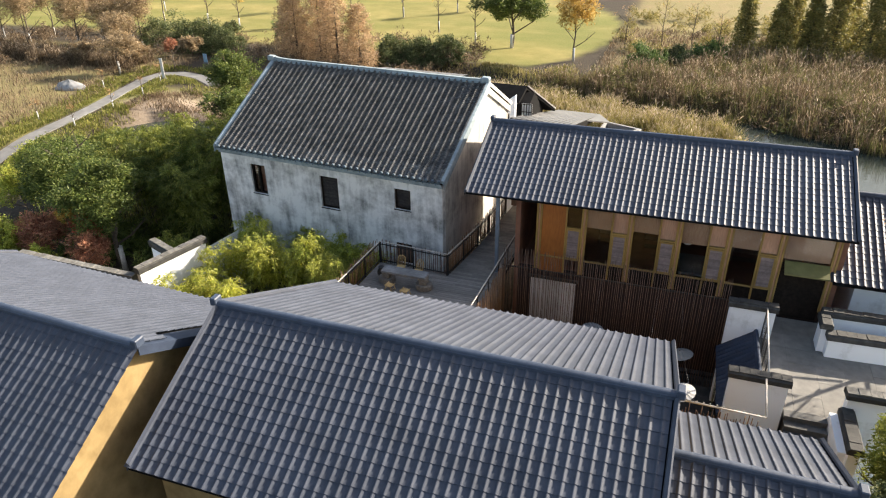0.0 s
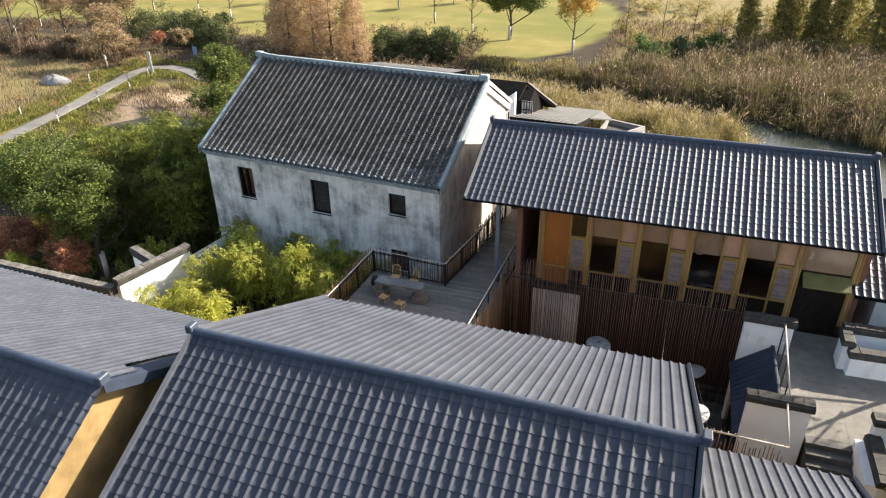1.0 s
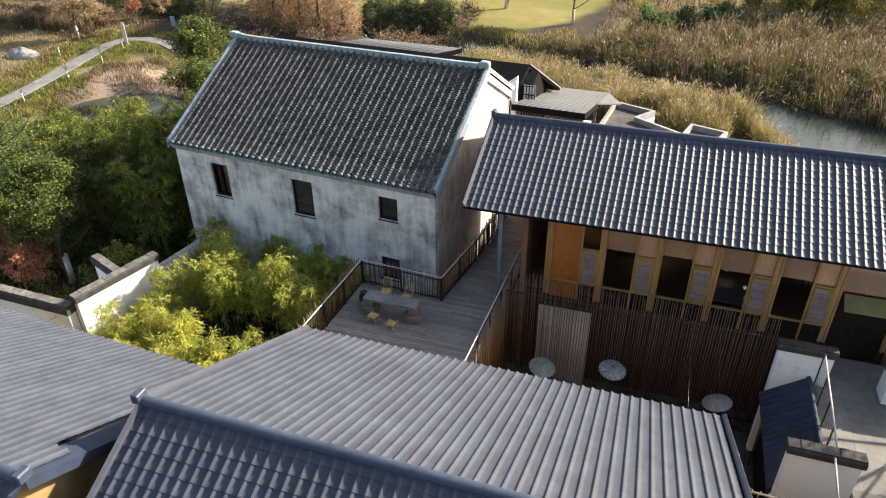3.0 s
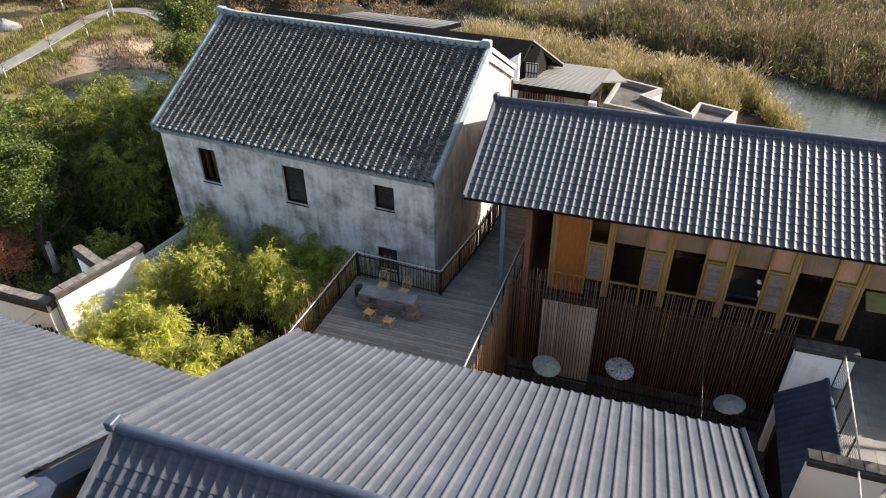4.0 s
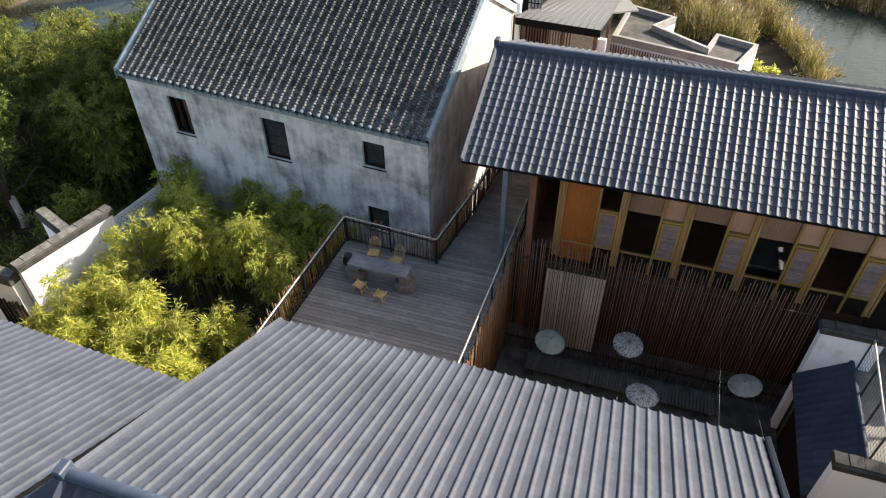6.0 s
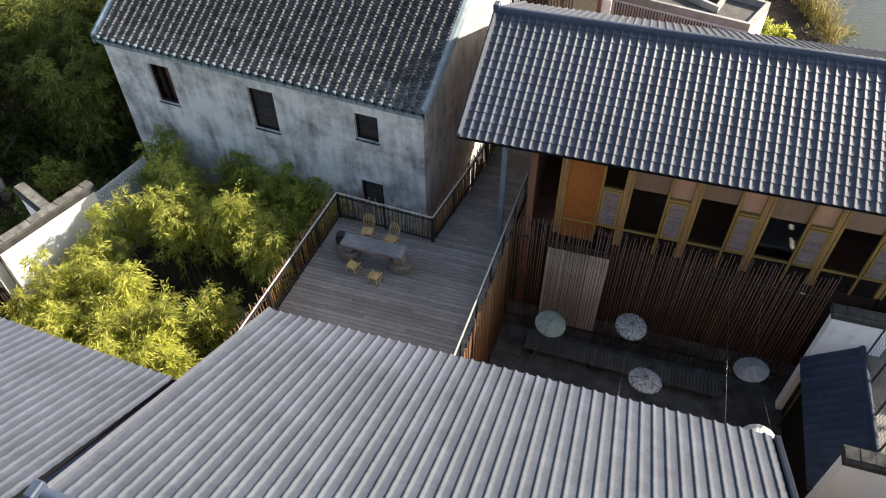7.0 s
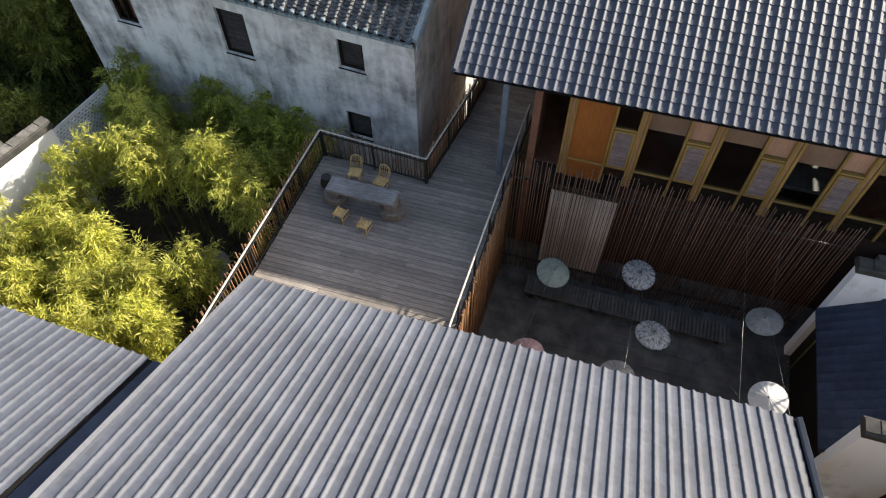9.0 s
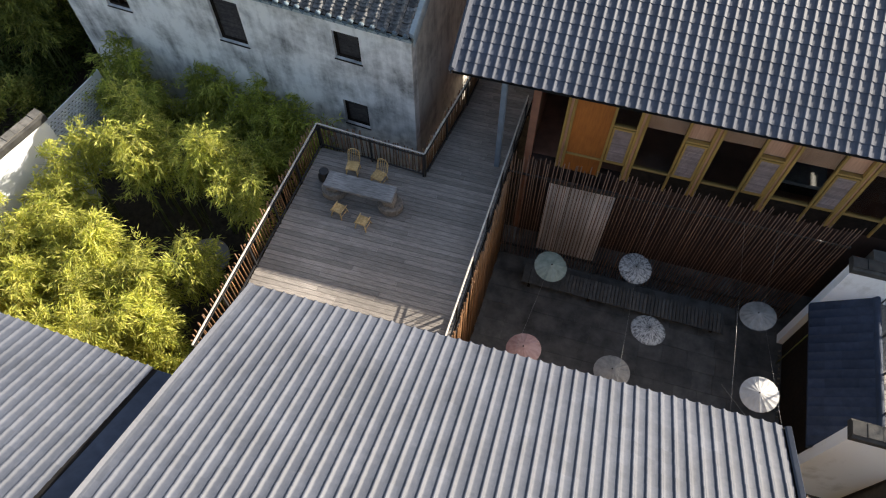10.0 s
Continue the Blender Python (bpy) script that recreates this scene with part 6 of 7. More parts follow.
ARCH = [(-16.4, 23.5, 5.4, 0.6, 4), (-15.4, 24.0, 5.9, 0.9, 6), (-14.2, 24.3, 5.9, 0.9, 6), (-13.2, 24.1, 5.6, 0.7, 5), (-17.4, 24.4, 5.3, 0.6, 4), (-17.0, 25.2, 5.8, 0.5, 4), (-12.8, 23.3, 5.4, 0.5, 4), (-18.4, 23.5, 5.0, 0.6, 5), (-16.6, 24.4, 5.6, 0.6, 5)]
for i, (x, y, h, s, n) in enumerate(ARCH):
    bamboo((x, y, G), h, s, n, M_BAMBOO, SUNNY, 60 + i, 20, 0.185, 0.55)
bamboo((-13.6, 21.5, G), 4.6, 0.45, 6, M_BAMBOO, SUNNY, 69, 20, 0.17, 0.45)
# clumps in shade: the dimness is put into their leaf colour
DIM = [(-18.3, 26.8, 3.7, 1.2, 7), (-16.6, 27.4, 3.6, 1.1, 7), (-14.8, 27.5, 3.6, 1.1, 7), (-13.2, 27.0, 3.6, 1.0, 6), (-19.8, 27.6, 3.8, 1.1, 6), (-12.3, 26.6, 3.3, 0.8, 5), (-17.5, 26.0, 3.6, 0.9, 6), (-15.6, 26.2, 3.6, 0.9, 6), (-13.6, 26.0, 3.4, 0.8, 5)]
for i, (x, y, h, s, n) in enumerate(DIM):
    bamboo((x, y, G), h * 1.12, s, n, M_BAMBOO_DIM, SHADY, 70 + i, 24, 0.185)
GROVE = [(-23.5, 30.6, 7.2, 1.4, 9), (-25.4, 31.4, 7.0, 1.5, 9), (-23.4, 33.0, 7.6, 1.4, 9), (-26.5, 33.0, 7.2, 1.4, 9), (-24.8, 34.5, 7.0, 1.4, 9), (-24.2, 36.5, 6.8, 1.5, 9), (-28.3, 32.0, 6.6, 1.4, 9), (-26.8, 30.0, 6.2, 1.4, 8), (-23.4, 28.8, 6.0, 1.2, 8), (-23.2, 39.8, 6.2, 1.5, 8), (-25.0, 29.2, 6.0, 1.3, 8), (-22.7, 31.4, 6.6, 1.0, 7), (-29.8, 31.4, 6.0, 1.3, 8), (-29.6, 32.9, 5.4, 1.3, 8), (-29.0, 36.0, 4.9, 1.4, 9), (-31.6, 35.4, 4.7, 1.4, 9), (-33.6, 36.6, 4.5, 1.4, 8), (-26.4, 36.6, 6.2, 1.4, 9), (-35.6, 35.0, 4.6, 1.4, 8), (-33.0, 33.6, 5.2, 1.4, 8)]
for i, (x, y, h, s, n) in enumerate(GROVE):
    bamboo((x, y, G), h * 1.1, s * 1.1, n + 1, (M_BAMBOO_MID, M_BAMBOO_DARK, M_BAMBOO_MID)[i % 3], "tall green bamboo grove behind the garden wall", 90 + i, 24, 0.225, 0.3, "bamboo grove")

# ---- garden trees ----
tree("camphor_tree", (-31.4, 28.8, G), 6.8, 3.6, M_BROADLEAF, "dense dark green camphor tree", clumps=520, per=90, leaf=0.15, trunk_r=0.2, crown_low=0.15, seed=3)
tree("camphor_tree", (-26.9, 26.2, G), 6.6, 2.6, M_BROADLEAF, "dense dark green camphor tree with a whitewashed trunk", clumps=330, per=80, leaf=0.15, trunk_r=0.17, crown_low=0.32, lime=1.5, seed=4)
tree("camphor_tree", (-35.6, 32.0, G), 5.6, 2.6, M_BROADLEAF, "dense dark green camphor tree", clumps=240, per=60, leaf=0.17, trunk_r=0.16, crown_low=0.15, seed=5)
tree("maple_tree", (-26.4, 23.6, G), 3.9, 1.5, M_MAPLE, "small brown-red maple tree in autumn", clumps=170, per=60, leaf=0.12, trunk_r=0.07, crown_low=0.2, seed=6)
tree("maple_tree", (-27.2, 24.6, G), 4.6, 1.2, M_REDLEAF, "thin crimson maple sapling behind the maples", clumps=40, per=40, leaf=0.13, trunk_r=0.05, crown_low=0.45, seed=16)
tree("sprig_tree", (-27.6, 24.2, G), 5.2, 0.45, M_GOLD, "slender yellow-leaved sprig above the maples", clumps=24, per=40, leaf=0.13, trunk_r=0.03, crown_low=0.6, seed=17)
tree("maple_tree", (-29.6, 24.6, G), 4.6, 1.8, M_MAPLE, "small brown-red maple tree in autumn", clumps=190, per=60, leaf=0.13, trunk_r=0.07, crown_low=0.2, seed=7)
tree("shrub", (-31.0, 23.0, G), 4.6, 1.5, M_BAMBOO_DIM, "yellow-green broad shrub by the maples", "shrub", clumps=150, per=60, leaf=0.14, trunk_r=0.06, crown_low=0.1, seed=8)
tree("shrub", (-28.6, 22.8, G), 3.5, 0.9, M_BAMBOO_DIM, "yellow-green broad shrub by the maples", "shrub", clumps=80, per=60, leaf=0.14, trunk_r=0.06, crown_low=0.1, seed=18)
tree("shrub", (-38.0, 31.6, G), 4.8, 2.1, M_BAMBOO_DIM, "yellow-green shrub at the path edge", "shrub", clumps=150, per=60, leaf=0.15, trunk_r=0.06, crown_low=0.05, seed=19)
tree("shrub", (-36.2, 28.8, G), 4.4, 1.8, M_BAMBOO_DIM, "yellow-green shrub at the path edge", "shrub", clumps=130, per=60, leaf=0.15, trunk_r=0.06, crown_low=0.05, seed=22)
tree("shrub", (-23.0, 25.8, G), 3.3, 1.0, M_BAMBOO_MID, "olive shrub behind the garden wall", "shrub", clumps=80, per=50, leaf=0.14, trunk_r=0.06, crown_low=0.1, seed=9)
tree("camphor_tree", (-36.0, 51.0, G), 6.6, 2.6, M_BROADLEAF, "dark evergreen tree behind the old house", clumps=240, per=60, leaf=0.2, trunk_r=0.16, crown_low=0.1, seed=10)
tree("camphor_tree", (-33.8, 46.4, G), 4.6, 2.2, M_BROADLEAF, "dark evergreen tree behind the old house", clumps=180, per=60, leaf=0.19, trunk_r=0.14, crown_low=0.1, seed=11)
tree("shrub", (-33.5, 53.5, G), 4.4, 1.1, M_GOLD, "young golden-leaved tree behind the old house", "shrub", clumps=60, per=45, leaf=0.18, trunk_r=0.06, crown_low=0.2, seed=12)
tree("yew_shrub", (7.35, 18.2, G), 7.0, 1.25, M_BAMBOO_MID, "feathery olive shrub beside the steps", "shrub", clumps=170, per=60, leaf=0.13, trunk_r=0.08, crown_low=0.15, seed=13)
tree("yew_shrub", (7.2, 16.6, G), 6.4, 1.1, M_SHRUB, "feathery olive shrub beside the steps", "shrub", clumps=120, per=60, leaf=0.13, trunk_r=0.08, crown_low=0.15, seed=14)

tree("bare_tree", (10.3, 26.0, DECK), 7.4, 3.0, M_RUST, "half-bare autumn tree on the terrace", clumps=130, per=26, leaf=0.12, trunk_r=0.13, crown_low=0.3, seed=15)

# ---- lawn trees with limewashed trunks ----
def land_at(u, v):
    return (u, v, land_height(u, v))


tree("camphor_tree", land_at(-20.2, 85.0), 7.6, 4.4, M_BROADLEAF, "round green camphor tree with a whitewashed trunk", clumps=420, per=60, leaf=0.3, trunk_r=0.2, crown_low=0.26, lime=1.6, seed=20, group="lawn trees")
tree("golden_tree", land_at(-11.9, 80.5), 9.0, 2.9, M_GOLD, "thin golden autumn tree with a whitewashed trunk", clumps=210, per=30, leaf=0.24, trunk_r=0.11, crown_low=0.16, lime=1.5, seed=21, group="lawn trees")
for i, (u, v, h, mt) in enumerate([(-24.9, 85.3, 6.5, M_SHRUB), (-31.8, 91.3, 7.0, M_GOLD), (-40.8, 100.9, 7.5, M_GOLD), (-46.5, 95.0, 6.5, M_RUST), (-49.2, 91.8, 7.0, M_GOLD), (-59.4, 86.0, 6.5, M_GOLD), (-66.0, 88.0, 7.0, M_RUST), (-73.8, 88.1, 7.5, M_GOLD), (-34.0, 106.0, 7.0, M_SHRUB), (-56.0, 103.0, 7.5, M_RUST), (-80.0, 96.0, 7.5, M_GOLD), (-27.0, 112.0, 7.5, M_GOLD), (-46.0, 113.0, 7.5, M_SHRUB)]):
    tree("lawn_tree", land_at(u, v), h, 1.5 + 0.1 * (i % 4), mt, "slender half-bare lawn tree with a whitewashed trunk", clumps=60, per=22, leaf=0.24, trunk_r=0.1, crown_low=0.4, lime=1.5, seed=30 + i, group="lawn trees")
for i, (u, v, h, mt) in enumerate([(-66.0, 64.2, 6.5, M_TAN), (-62.5, 66.0, 6.0, M_TAN), (-71.9, 62.5, 7.0, M_TAN), (-69.0, 67.0, 7.0, M_TAN), (-64.5, 71.0, 6.5, M_TAN), (-75.5, 66.0, 7.0, M_TAN), (-58.0, 62.0, 4.8, M_TAN), (-54.6, 57.5, 3.9, M_TAN), (-78.0, 72.0, 7.0, M_TAN), (-72.0, 74.0, 7.0, M_GOLD), (-80.0, 63.0, 7.0, M_TAN), (-60.5, 68.0, 6.5, M_TAN), (-68.0, 70.0, 7.0, M_TAN), (-82.0, 68.0, 7.5, M_TAN), (-76.0, 79.0, 7.5, M_TAN)]):
    tree("orchard_tree", land_at(u, v), h * 1.2, 2.5, mt, "bare-twigged rust-tinted tree with a whitewashed trunk", clumps=260, per=24, leaf=0.2, trunk_r=0.09, crown_low=0.22, lime=1.3, seed=50 + i, group="path-side trees")
for i, (u, v) in enumerate([(-48.7, 56.4), (-47.3, 52.2), (-46.9, 47.9), (-46.0, 42.6), (-50.2, 43.0), (-52.6, 53.0)]):
    tree("sapling", land_at(u, v), 2.1, 0.5, M_RUST, "bare staked sapling with a whitewashed stem", clumps=14, per=10, leaf=0.12, trunk_r=0.045, crown_low=0.4, lime=0.75, seed=70 + i, group="path-side saplings")
tree("maple_tree", land_at(-50.6, 61.0), 3.6, 1.2, M_MAPLE, "small red maple beside the path", clumps=60, per=30, leaf=0.16, trunk_r=0.06, crown_low=0.3, seed=77)

# ---- rust-coloured swamp cypress and dark conifers ----
for i, (u, v, h, r) in enumerate([(-41.0, 70.0, 5.6, 2.2), (-38.4, 70.6, 6.8, 2.4), (-36.0, 70.0, 6.4, 2.3), (-33.8, 71.0, 5.0, 2.0), (-43.2, 72.5, 5.0, 2.2), (-39.4, 73.6, 6.6, 2.3)]):
    cone_tree("swamp_cypress", land_at(u, v), h * 1.35, r * 1.1, M_CYPRESS, "pale rust feathery swamp cypress in autumn", 230, 40, 0.24, 80 + i, 0.01, "swamp cypresses", 0.42)
for i, (u, v, h, r) in enumerate([(5.8, 86.0, 8.2, 1.6), (9.4, 87.0, 8.6, 1.6), (12.7, 88.2, 8.2, 1.55), (15.3, 89.2, 8.8, 2.1), (18.5, 88.0, 8.6, 2.1), (21.4, 88.6, 8.8, 2.1), (24.6, 87.0, 8.8, 2.2), (17.0, 93.0, 8.8, 2.1), (11.0, 93.0, 8.4, 2.0), (28.0, 89.0, 9.0, 2.2)]):
    cone_tree("conifer", land_at(u, v), h, r, M_CONIFER, "bronze-green conifer in a row by the field", 230, 40, 0.34, 100 + i, 0.03, "conifer row", 0.75)

# ---- shrubs ----
for i, (u, v, h, r, mt, lb) in enumerate([(-47.0, 77.0, 4.0, 2.0, M_BRIGHTSHRUB, "green shrub by the lawn"), (-55.0, 78.0, 3.0, 1.8, M_SHRUB, "olive shrub by the lawn"), (-56.5, 62.0, 2.4, 1.7, M_TAN, "rust-brown thicket by the path"), (-62.0, 60.5, 2.4, 2.2, M_TAN, "rust-brown thicket by the path"), (-52.5, 66.5, 2.6, 1.6, M_TAN, "rust-brown thicket by the path"), (1.9, 47.5, 2.6, 1.1, M_BAMBOO, "yellow-green shrub by the river"), (3.2, 45.6, 2.4, 1.0, M_BAMBOO, "yellow-green shrub by the river")]):
    tree("shrub", land_at(u, v), h, r, mt, lb, "shrub", clumps=150, per=30, leaf=0.24, trunk_r=0.07, crown_low=0.02, seed=120 + i, group="waterside shrubs")

def dome_shrub(at, r, h, material, label, seed, leaf=0.2, group="waterside shrubs", clumps=260, per=40):
    """A rounded shrub leafy down to the ground, its skin broken into uneven clumps."""
    nr, rnd = np.random.default_rng(seed), random.Random(seed)
    ob = thing("shrub", at, label, "shrub", group)
    part("trunk", limbs(bmesh.new(), (0, 0, -0.15), h * 0.7, 0.06, r * 0.7, 9, rnd, 0.1), M_BARK, ob)
    d = nr.normal(size=(clumps, 3))
    d /= np.linalg.norm(d, axis=1)[:, None]
    d[:, 2] = np.abs(d[:, 2])
    lump = np.array([noise.noise(Vector(tuple(p * 1.7 + seed))) for p in d])
    k = (0.55 + 0.4 * nr.random(clumps) ** 0.5) * (1 + 0.35 * lump)
    v, f = leaf_cloud(nr, d * k[:, None] * np.array((r, r, h)), per, (r * 0.15, r * 0.15, h * 0.12), leaf, 0.7, 0.1, 3.0)
    c = new("crown", quad_mesh("crown", v, f, material))
    c.parent = ob
    return ob


# ---- reeds and grasses ----
for i, (u, v, h, r, mt, lb) in enumerate([(-58.6, 70.0, 4.2, 4.0, M_SHRUB, "wide grey-green shrub by the path"), (-54.5, 71.0, 3.9, 3.4, M_SHRUB, "wide grey-green shrub by the path"), (-50.8, 70.0, 3.2, 2.6, M_SHRUB, "wide grey-green shrub by the path"), (-3.7, 77.6, 3.0, 2.3, M_BRIGHTSHRUB, "bright green weeping shrub among reeds"), (-0.6, 80.0, 2.4, 2.0, M_SHRUB, "olive shrub among reeds"), (2.6, 82.0, 2.6, 2.4, M_BRIGHTSHRUB, "bright green weeping shrub among reeds"), (-31.8, 75.2, 3.4, 2.4, M_SHRUB, "dark olive thicket along the lawn"), (-28.6, 76.0, 3.2, 2.6, M_SHRUB, "dark olive thicket along the lawn"), (-25.4, 76.4, 2.6, 2.2, M_SHRUB, "dark olive thicket along the lawn")]):
    dome_shrub(land_at(u, v), r, h, mt, lb, 140 + i, 0.24)


def reed_bed(name, inside, box_, count, height, width, material, label, seed, plume=0.5, lean=0.25, category="reeds", density=None):
    nr = np.random.default_rng(seed)
    u0, u1, v0, v1 = box_
    xy, zs = [], []
    while len(xy) < count:
        u, v = nr.uniform(u0, u1), nr.uniform(v0, v1)
        if inside(u, v):
            c = noise.noise(Vector((u * 0.35, v * 0.35, seed)))
            if c + nr.uniform(-0.5, 0.6) > -0.1:
                xy.append((u, v))
                zs.append(land_height(u, v) - 0.05)
    v_, f_, tips = blades(nr, np.array(xy), np.array(zs), height, width, lean, plume)
    tagged(new(name, quad_mesh(name, v_, f_, material)), label, category, kind="stuff")
    if tips:
        tagged(new("reed_plumes", quad_mesh("reed_plumes", *tips, M_PLUME)), "pale feathery plumes over the reed bed", "reeds", kind="stuff")


far_edge = lambda u: 71.0 + 5.0 * smooth01((u + 11) / 8) + 7.5 * smooth01((u + 3) / 10) + 0.8 * math.sin(u * 0.9)
far_bank = lambda u, v: river_axis(u) + half_river(u) * 0.72 < v < far_edge(u)
near_bank = lambda u, v: v < river_axis(u) - half_river(u) * 0.75 and v > river_axis(u) - half_river(u) - (7.5 if u < 3 else 3.5) and v > 48.5 - 0.9 * (u > 1.5) * 3 and u < 6.5


def off_path(u, v):
    best = 99.0
    for (a, b), (c, d2) in zip(PATH_LINE, PATH_LINE[1:]):
        k = max(0, min(1, ((u - a) * (c - a) + (v - b) * (d2 - b)) / ((c - a) ** 2 + (d2 - b) ** 2)))
        best = min(best, math.hypot(u - a - k * (c - a), v - b - k * (d2 - b)))
    return best


def bush_field(name, inside, box_, bushes, size, leaf, material, label, seed, per=12, clumps=12):
    """Low tangled bushes, too many to count."""
    nr = np.random.default_rng(seed)
    cen, n = [], 0
    while n < bushes:
        u, v = nr.uniform(box_[0], box_[1]), nr.uniform(box_[2], box_[3])
        if inside(u, v):
            n += 1
            s = size * nr.uniform(0.6, 1.3)
            d = nr.normal(size=(clumps, 3)) * np.array((0.4, 0.4, 0.28)) * s
            d[:, 2] = np.abs(d[:, 2]) + 0.25 * s
            cen.append(d + np.array(land_at(u, v)))
    v_, f_ = leaf_cloud(nr, np.concatenate(cen), per, (size * 0.22,) * 3, leaf * 1.4, 0.9, -0.6, 5.0)
    tagged(new(name, quad_mesh(name, v_, f_, material)), label, "brush", kind="stuff")


reed_bed("reeds", far_bank, (-34, 34, 58, 90), 24000, 2.2, 0.036, M_REED, "dense dry brown reeds with pale plumes", 1, 0.35, 0.35)
reed_bed("reeds", far_bank, (-34, 34, 58, 90), 26000, 1.7, 0.04, M_REEDGREEN, "green and brown reeds along the river", 2, 0.1, 0.6)
reed_bed("reeds", near_bank, (-18, 7, 46, 66), 11000, 1.8, 0.034, M_YELLOWBRUSH, "pale plumed reeds on the near river bank", 3, 0.8, 0.4)
reed_bed("reeds", near_bank, (-18, 7, 46, 66), 14000, 1.5, 0.05, M_YELLOWBRUSH, "yellow-green reeds on the near river bank", 4, 0.1, 0.6)
bush_field("brushwood", far_bank, (-34, 34, 58, 90), 420, 1.7, 0.26, M_REEDGREEN, "tangled olive brushwood among the reeds", 11)
bush_field("brushwood", far_bank, (-34, 34, 58, 90), 160, 1.7, 0.26, M_REED, "tangled dry brushwood among the reeds", 12)
reed_bed("dry_grass", lambda u, v: far_edge(u) < v and u > -9, (-9, 34, 76, 100), 14000, 0.6, 0.06, M_REED, "tan tussock grass before the far field", 23, 0.3, 0.6, "grass")
reed_bed("grass", lambda u, v: far_edge(u) - 0.5 < v < far_edge(u) + 5 and u < 2, (-30, 2, 68, 86), 9000, 0.5, 0.06, M_YELLOWBRUSH, "rough ochre grass between reeds and lawn", 22, 0.1, 0.6, "grass")
bush_field("brushwood", near_bank, (-18, 7, 46, 66), 200, 1.2, 0.2, M_YELLOWBRUSH, "yellow-green brushwood on the river bank", 13)
bush_field("brushwood", lambda u, v: -48 < u < -22 and 64 + 3 * math.sin(u) < v < 83, (-48, -22, 60, 84), 150, 1.6, 0.26, M_REED, "brown brushwood along the lawn", 14)
bush_field("brushwood", lambda u, v: u < -53 and 57 < v < 80, (-85, -53, 57, 80), 130, 1.4, 0.24, M_REED, "brown brushwood along the field", 15)
bush_field("brushwood", lambda u, v: u > -8 and v > 86, (-8, 45, 86, 112), 150, 1.4, 0.3, M_YELLOWBRUSH, "olive and ochre brush before the far field", 16)
reed_bed("dry_grass", lambda u, v: u < -50.5 and v < 66 and off_path(u, v) > 1.6, (-85, -50, 40, 66), 15000, 0.5, 0.045, M_REED, "dry brown field stubble", 5, 0.1, 0.6, "grass")
reed_bed("dry_grass", lambda u, v: -80 < u < -55 and 59 < v < 63.5, (-80, -55, 59, 63.5), 9000, 1.5, 0.05, M_REED, "tall dry grass bank", 6, 0.4, 0.3, "grass")
reed_bed("grass", lambda u, v: 0.95 < off_path(u, v) < 3.6 + noise.noise(Vector((u, v, 0))) and land_height(u, v) > G - 0.25, (-56, -32, 32, 62), 26000, 0.3, 0.055, M_GRASS, "green and yellow verge grass by the path", 7, 0.0, 0.6, "grass")
reed_bed("grass", lambda u, v: v > 31 or u < -31, (-38, -20.5, 24, 46), 7000, 0.5, 0.06, M_GRASS, "rough grass under the trees", 9, 0.0, 0.5, "grass")
reed_bed("dry_tuft", lambda u, v: land_zone(u, v)[2] > 0.4 and off_path(u, v) > 1.2, (-50, -34, 46, 62), 4500, 0.4, 0.05, M_REED, "sparse dry tufts on bare sand", 21, 0.0, 0.9, "grass")
for i, (u, v, h) in enumerate([(-7.0, 88.0, 6.0), (-3.0, 90.5, 7.0), (0.5, 91.5, 6.0), (3.4, 90.0, 5.0)]):
    tree("bare_tree", land_at(u, v), h, 1.8, M_RUST, "leafless grey sapling by the far field", clumps=14, per=6, leaf=0.16, trunk_r=0.07, crown_low=0.3, seed=160 + i, group="leafless saplings")

# ---- small things by the path ----
z = land_height(-49.1, 57.4)
sg = thing("sign_post", (-49.1, 57.4, z), "tall white enamel sign board beside the path", "sign")
part("board", new_box(-0.17, 0.17, -0.04, 0.04, 0.15, 2.1, bevel=0.02), M_LIME, sg)
part("foot", new_box(-0.26, 0.26, -0.12, 0.12, -0.1, 0.15), M_CONCRETE, sg)
z = land_height(-48.9, 64.0)
sg = thing("sign_post", (-48.9, 64.0, z), "tall pale blue sign board by the shrubs", "sign")
part("board", new_box(-0.24, 0.24, -0.04, 0.04, 0.2, 1.1, bevel=0.02), M_BLUE, sg)
part("foot", new_box(-0.28, 0.28, -0.1, 0.1, -0.1, 0.2), M_CONCRETE, sg)
hp = bmesh.new()
rh = random.Random(9)
rings = [[(k * 1.5 * math.cos(a) * (1 + 0.2 * math.sin(3 * a + 1)), k * 1.2 * math.sin(a) * (1 + 0.15 * math.cos(2 * a)), zz + rh.uniform(-0.14, 0.14) * (zz > 0)) for a in [i * math.pi / 12 for i in range(24)]] for k, zz in ((1.0, -0.1), (0.9, 0.2), (0.6, 0.5), (0.3, 0.62), (0.06, 0.75))]
heap = thing("tarp_heap", land_at(-55.6, 51.8), "heap covered with pale grey netting beside the field", "heap")
part("netting", loft(hp, rings, smooth=True), M_TARP, heap)
z = land_height(-57.0, 76.0)
br = thing("footbridge", (-57.0, 76.0, z), "low brown plank footbridge over the ditch", "bridge", turn=-8)
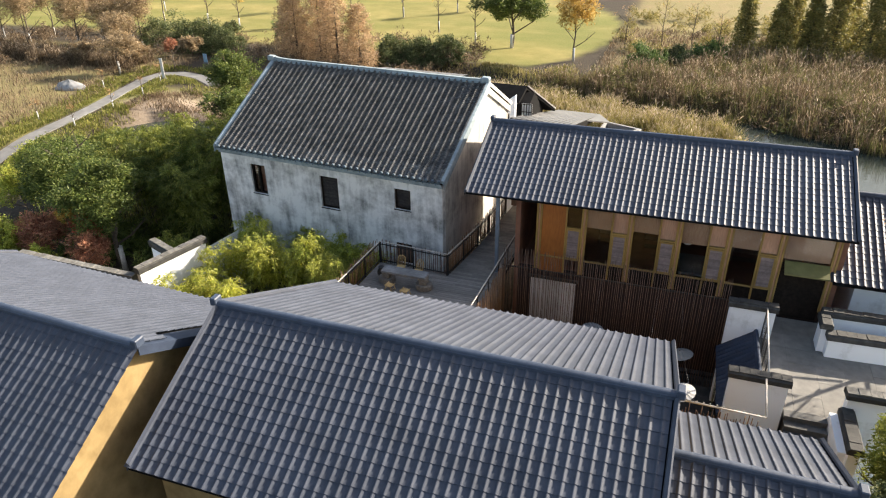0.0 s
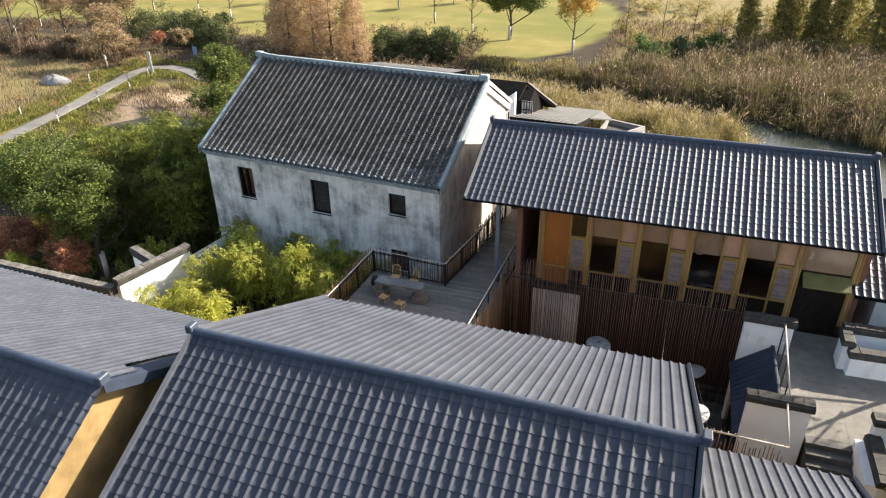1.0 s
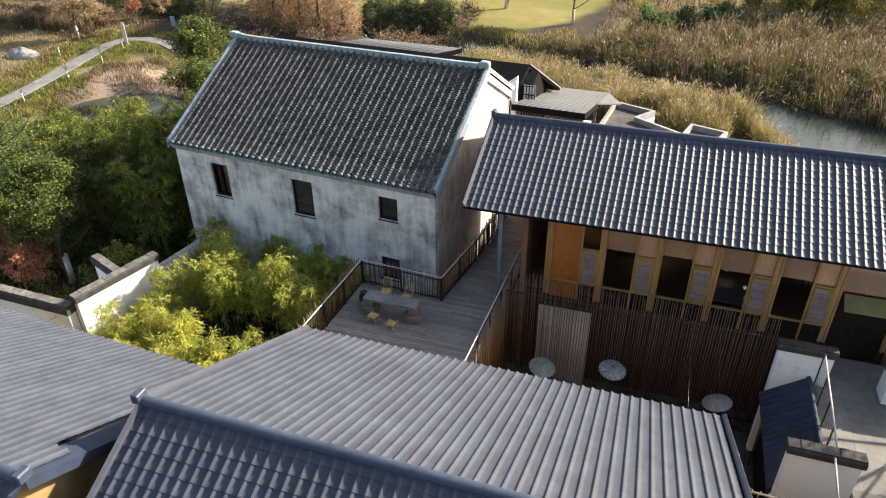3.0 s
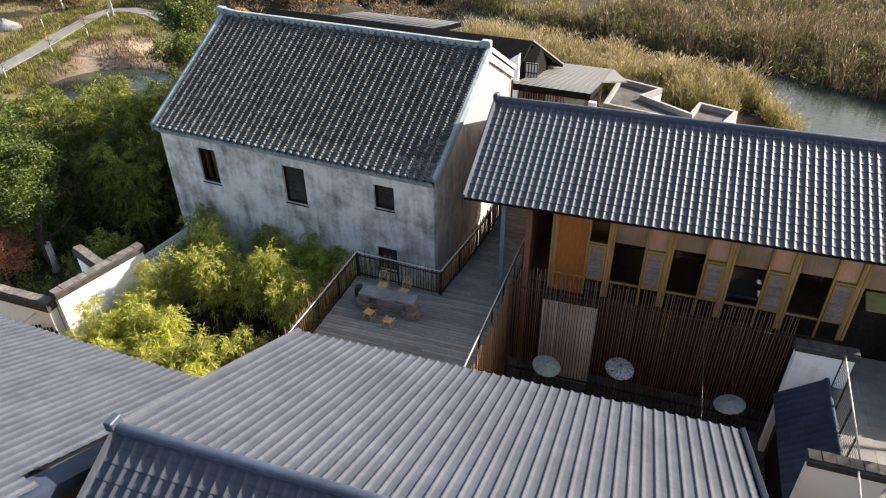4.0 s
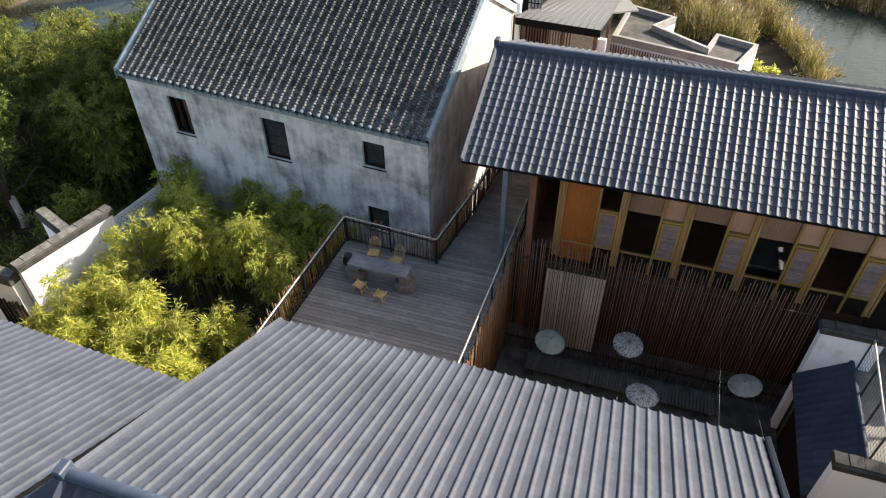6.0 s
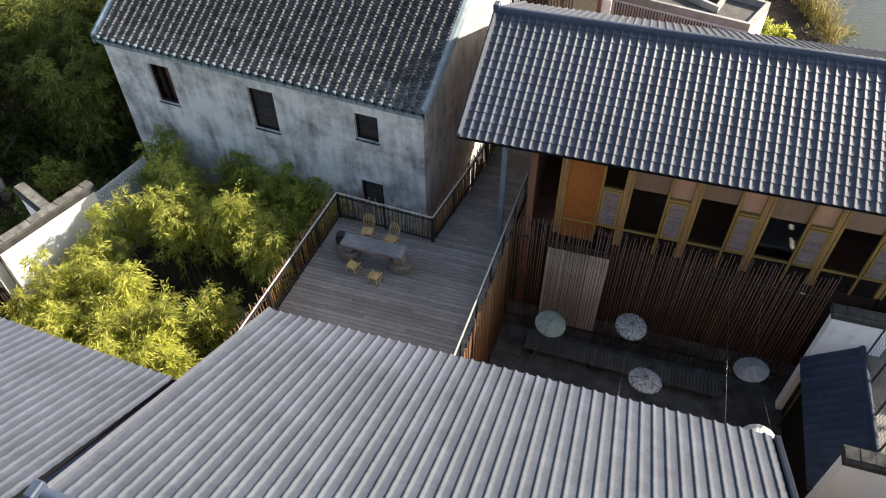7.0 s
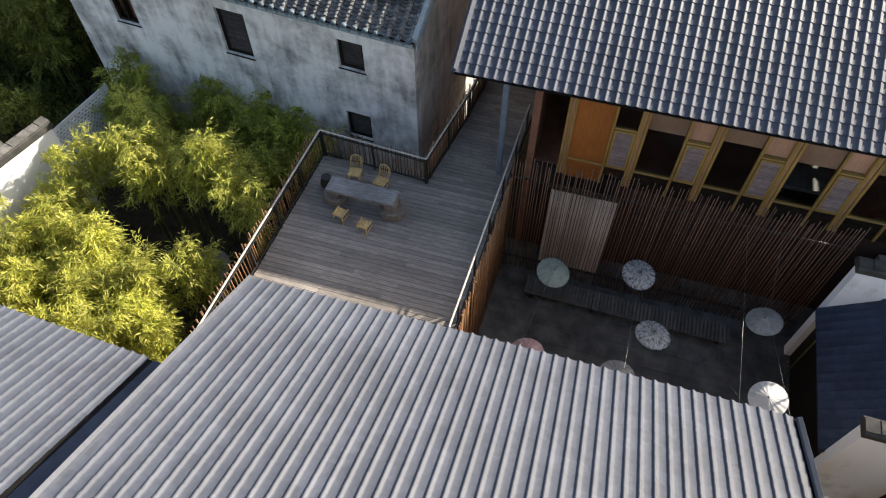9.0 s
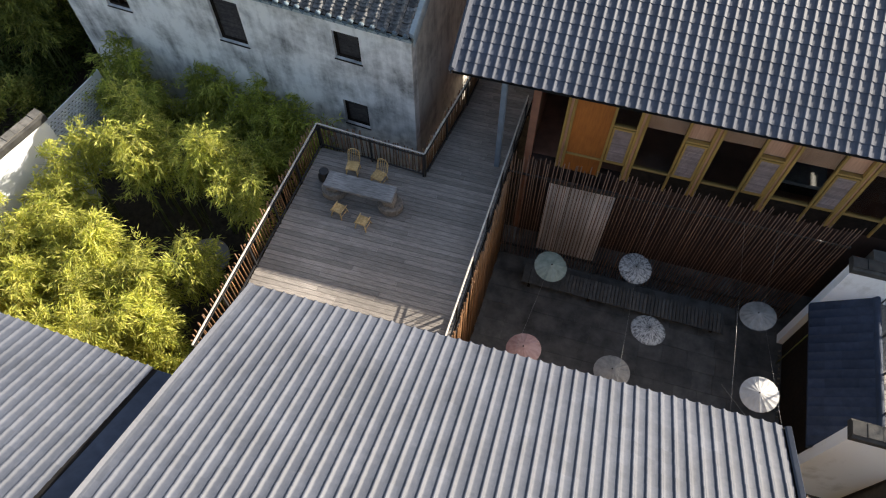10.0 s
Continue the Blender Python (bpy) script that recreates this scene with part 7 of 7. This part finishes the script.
for i in range(24):
    part("plank", new_box(-3.6 + 0.3 * i, -3.32 + 0.3 * i, -0.7, 0.7, 0.45, 0.53), M_BROWN, br)
for y in (-0.6, 0.6):
    part("beam", new_box(-3.7, 3.7, y - 0.08, y + 0.08, 0.2, 0.45), M_DARKWOOD, br)
for x in (-3.3, 0.0, 3.3):
    for y in (-0.6, 0.6):
        part("post", new_box(x - 0.08, x + 0.08, y - 0.08, y + 0.08, -1.2, 0.2), M_DARKWOOD, br)


def parked_car(at, turn, paint, label):
    ob = thing("car", at, label, "car", "parked cars", turn=turn)
    prof = [(-2.1, 0.3), (-2.15, 0.7), (-1.9, 0.9), (-1.1, 0.95), (1.2, 0.98), (2.05, 0.85), (2.15, 0.5), (2.1, 0.3)]
    part("body", loft(bmesh.new(), [[(x, y, z) for x, z in prof] for y in (-0.86, 0.86)]), paint, ob)
    part("cabin", loft(bmesh.new(), [[(-1.3, -0.78, 0.97), (1.25, -0.78, 0.97), (1.25, 0.78, 0.97), (-1.3, 0.78, 0.97)], [(-0.75, -0.62, 1.45), (0.5, -0.62, 1.45), (0.5, 0.62, 1.45), (-0.75, 0.62, 1.45)]]), M_BLACK, ob, "dark glazed cabin")
    part("roof_panel", new_box(-0.78, 0.53, -0.64, 0.64, 1.452, 1.48, bevel=0.01), paint, ob)
    for x in (-1.35, 1.35):
        for y in (-0.82, 0.82):
            part("wheel", rod(bmesh.new(), (x, y - 0.1, 0.32), (x, y + 0.1, 0.32), 0.32, 0.32, 16), M_BLACK, ob)
    return ob


parked_car(land_at(-94.0, 98.0), 20, M_WHITEMETAL, "white parked saloon car beyond the lawn")
parked_car(land_at(-90.0, 100.2), 20, M_BLACK, "black parked saloon car beyond the lawn")

bush_field("undergrowth", lambda u, v: u + 0.3 * (v - 22) < -20.8 and math.hypot(u + 26.9, v - 26.0) > 1.6, (-34, -21, 21.6, 31), 70, 1.5, 0.2, M_BROADLEAF, "dark evergreen undergrowth behind the garden walls", 31, 40, 14)
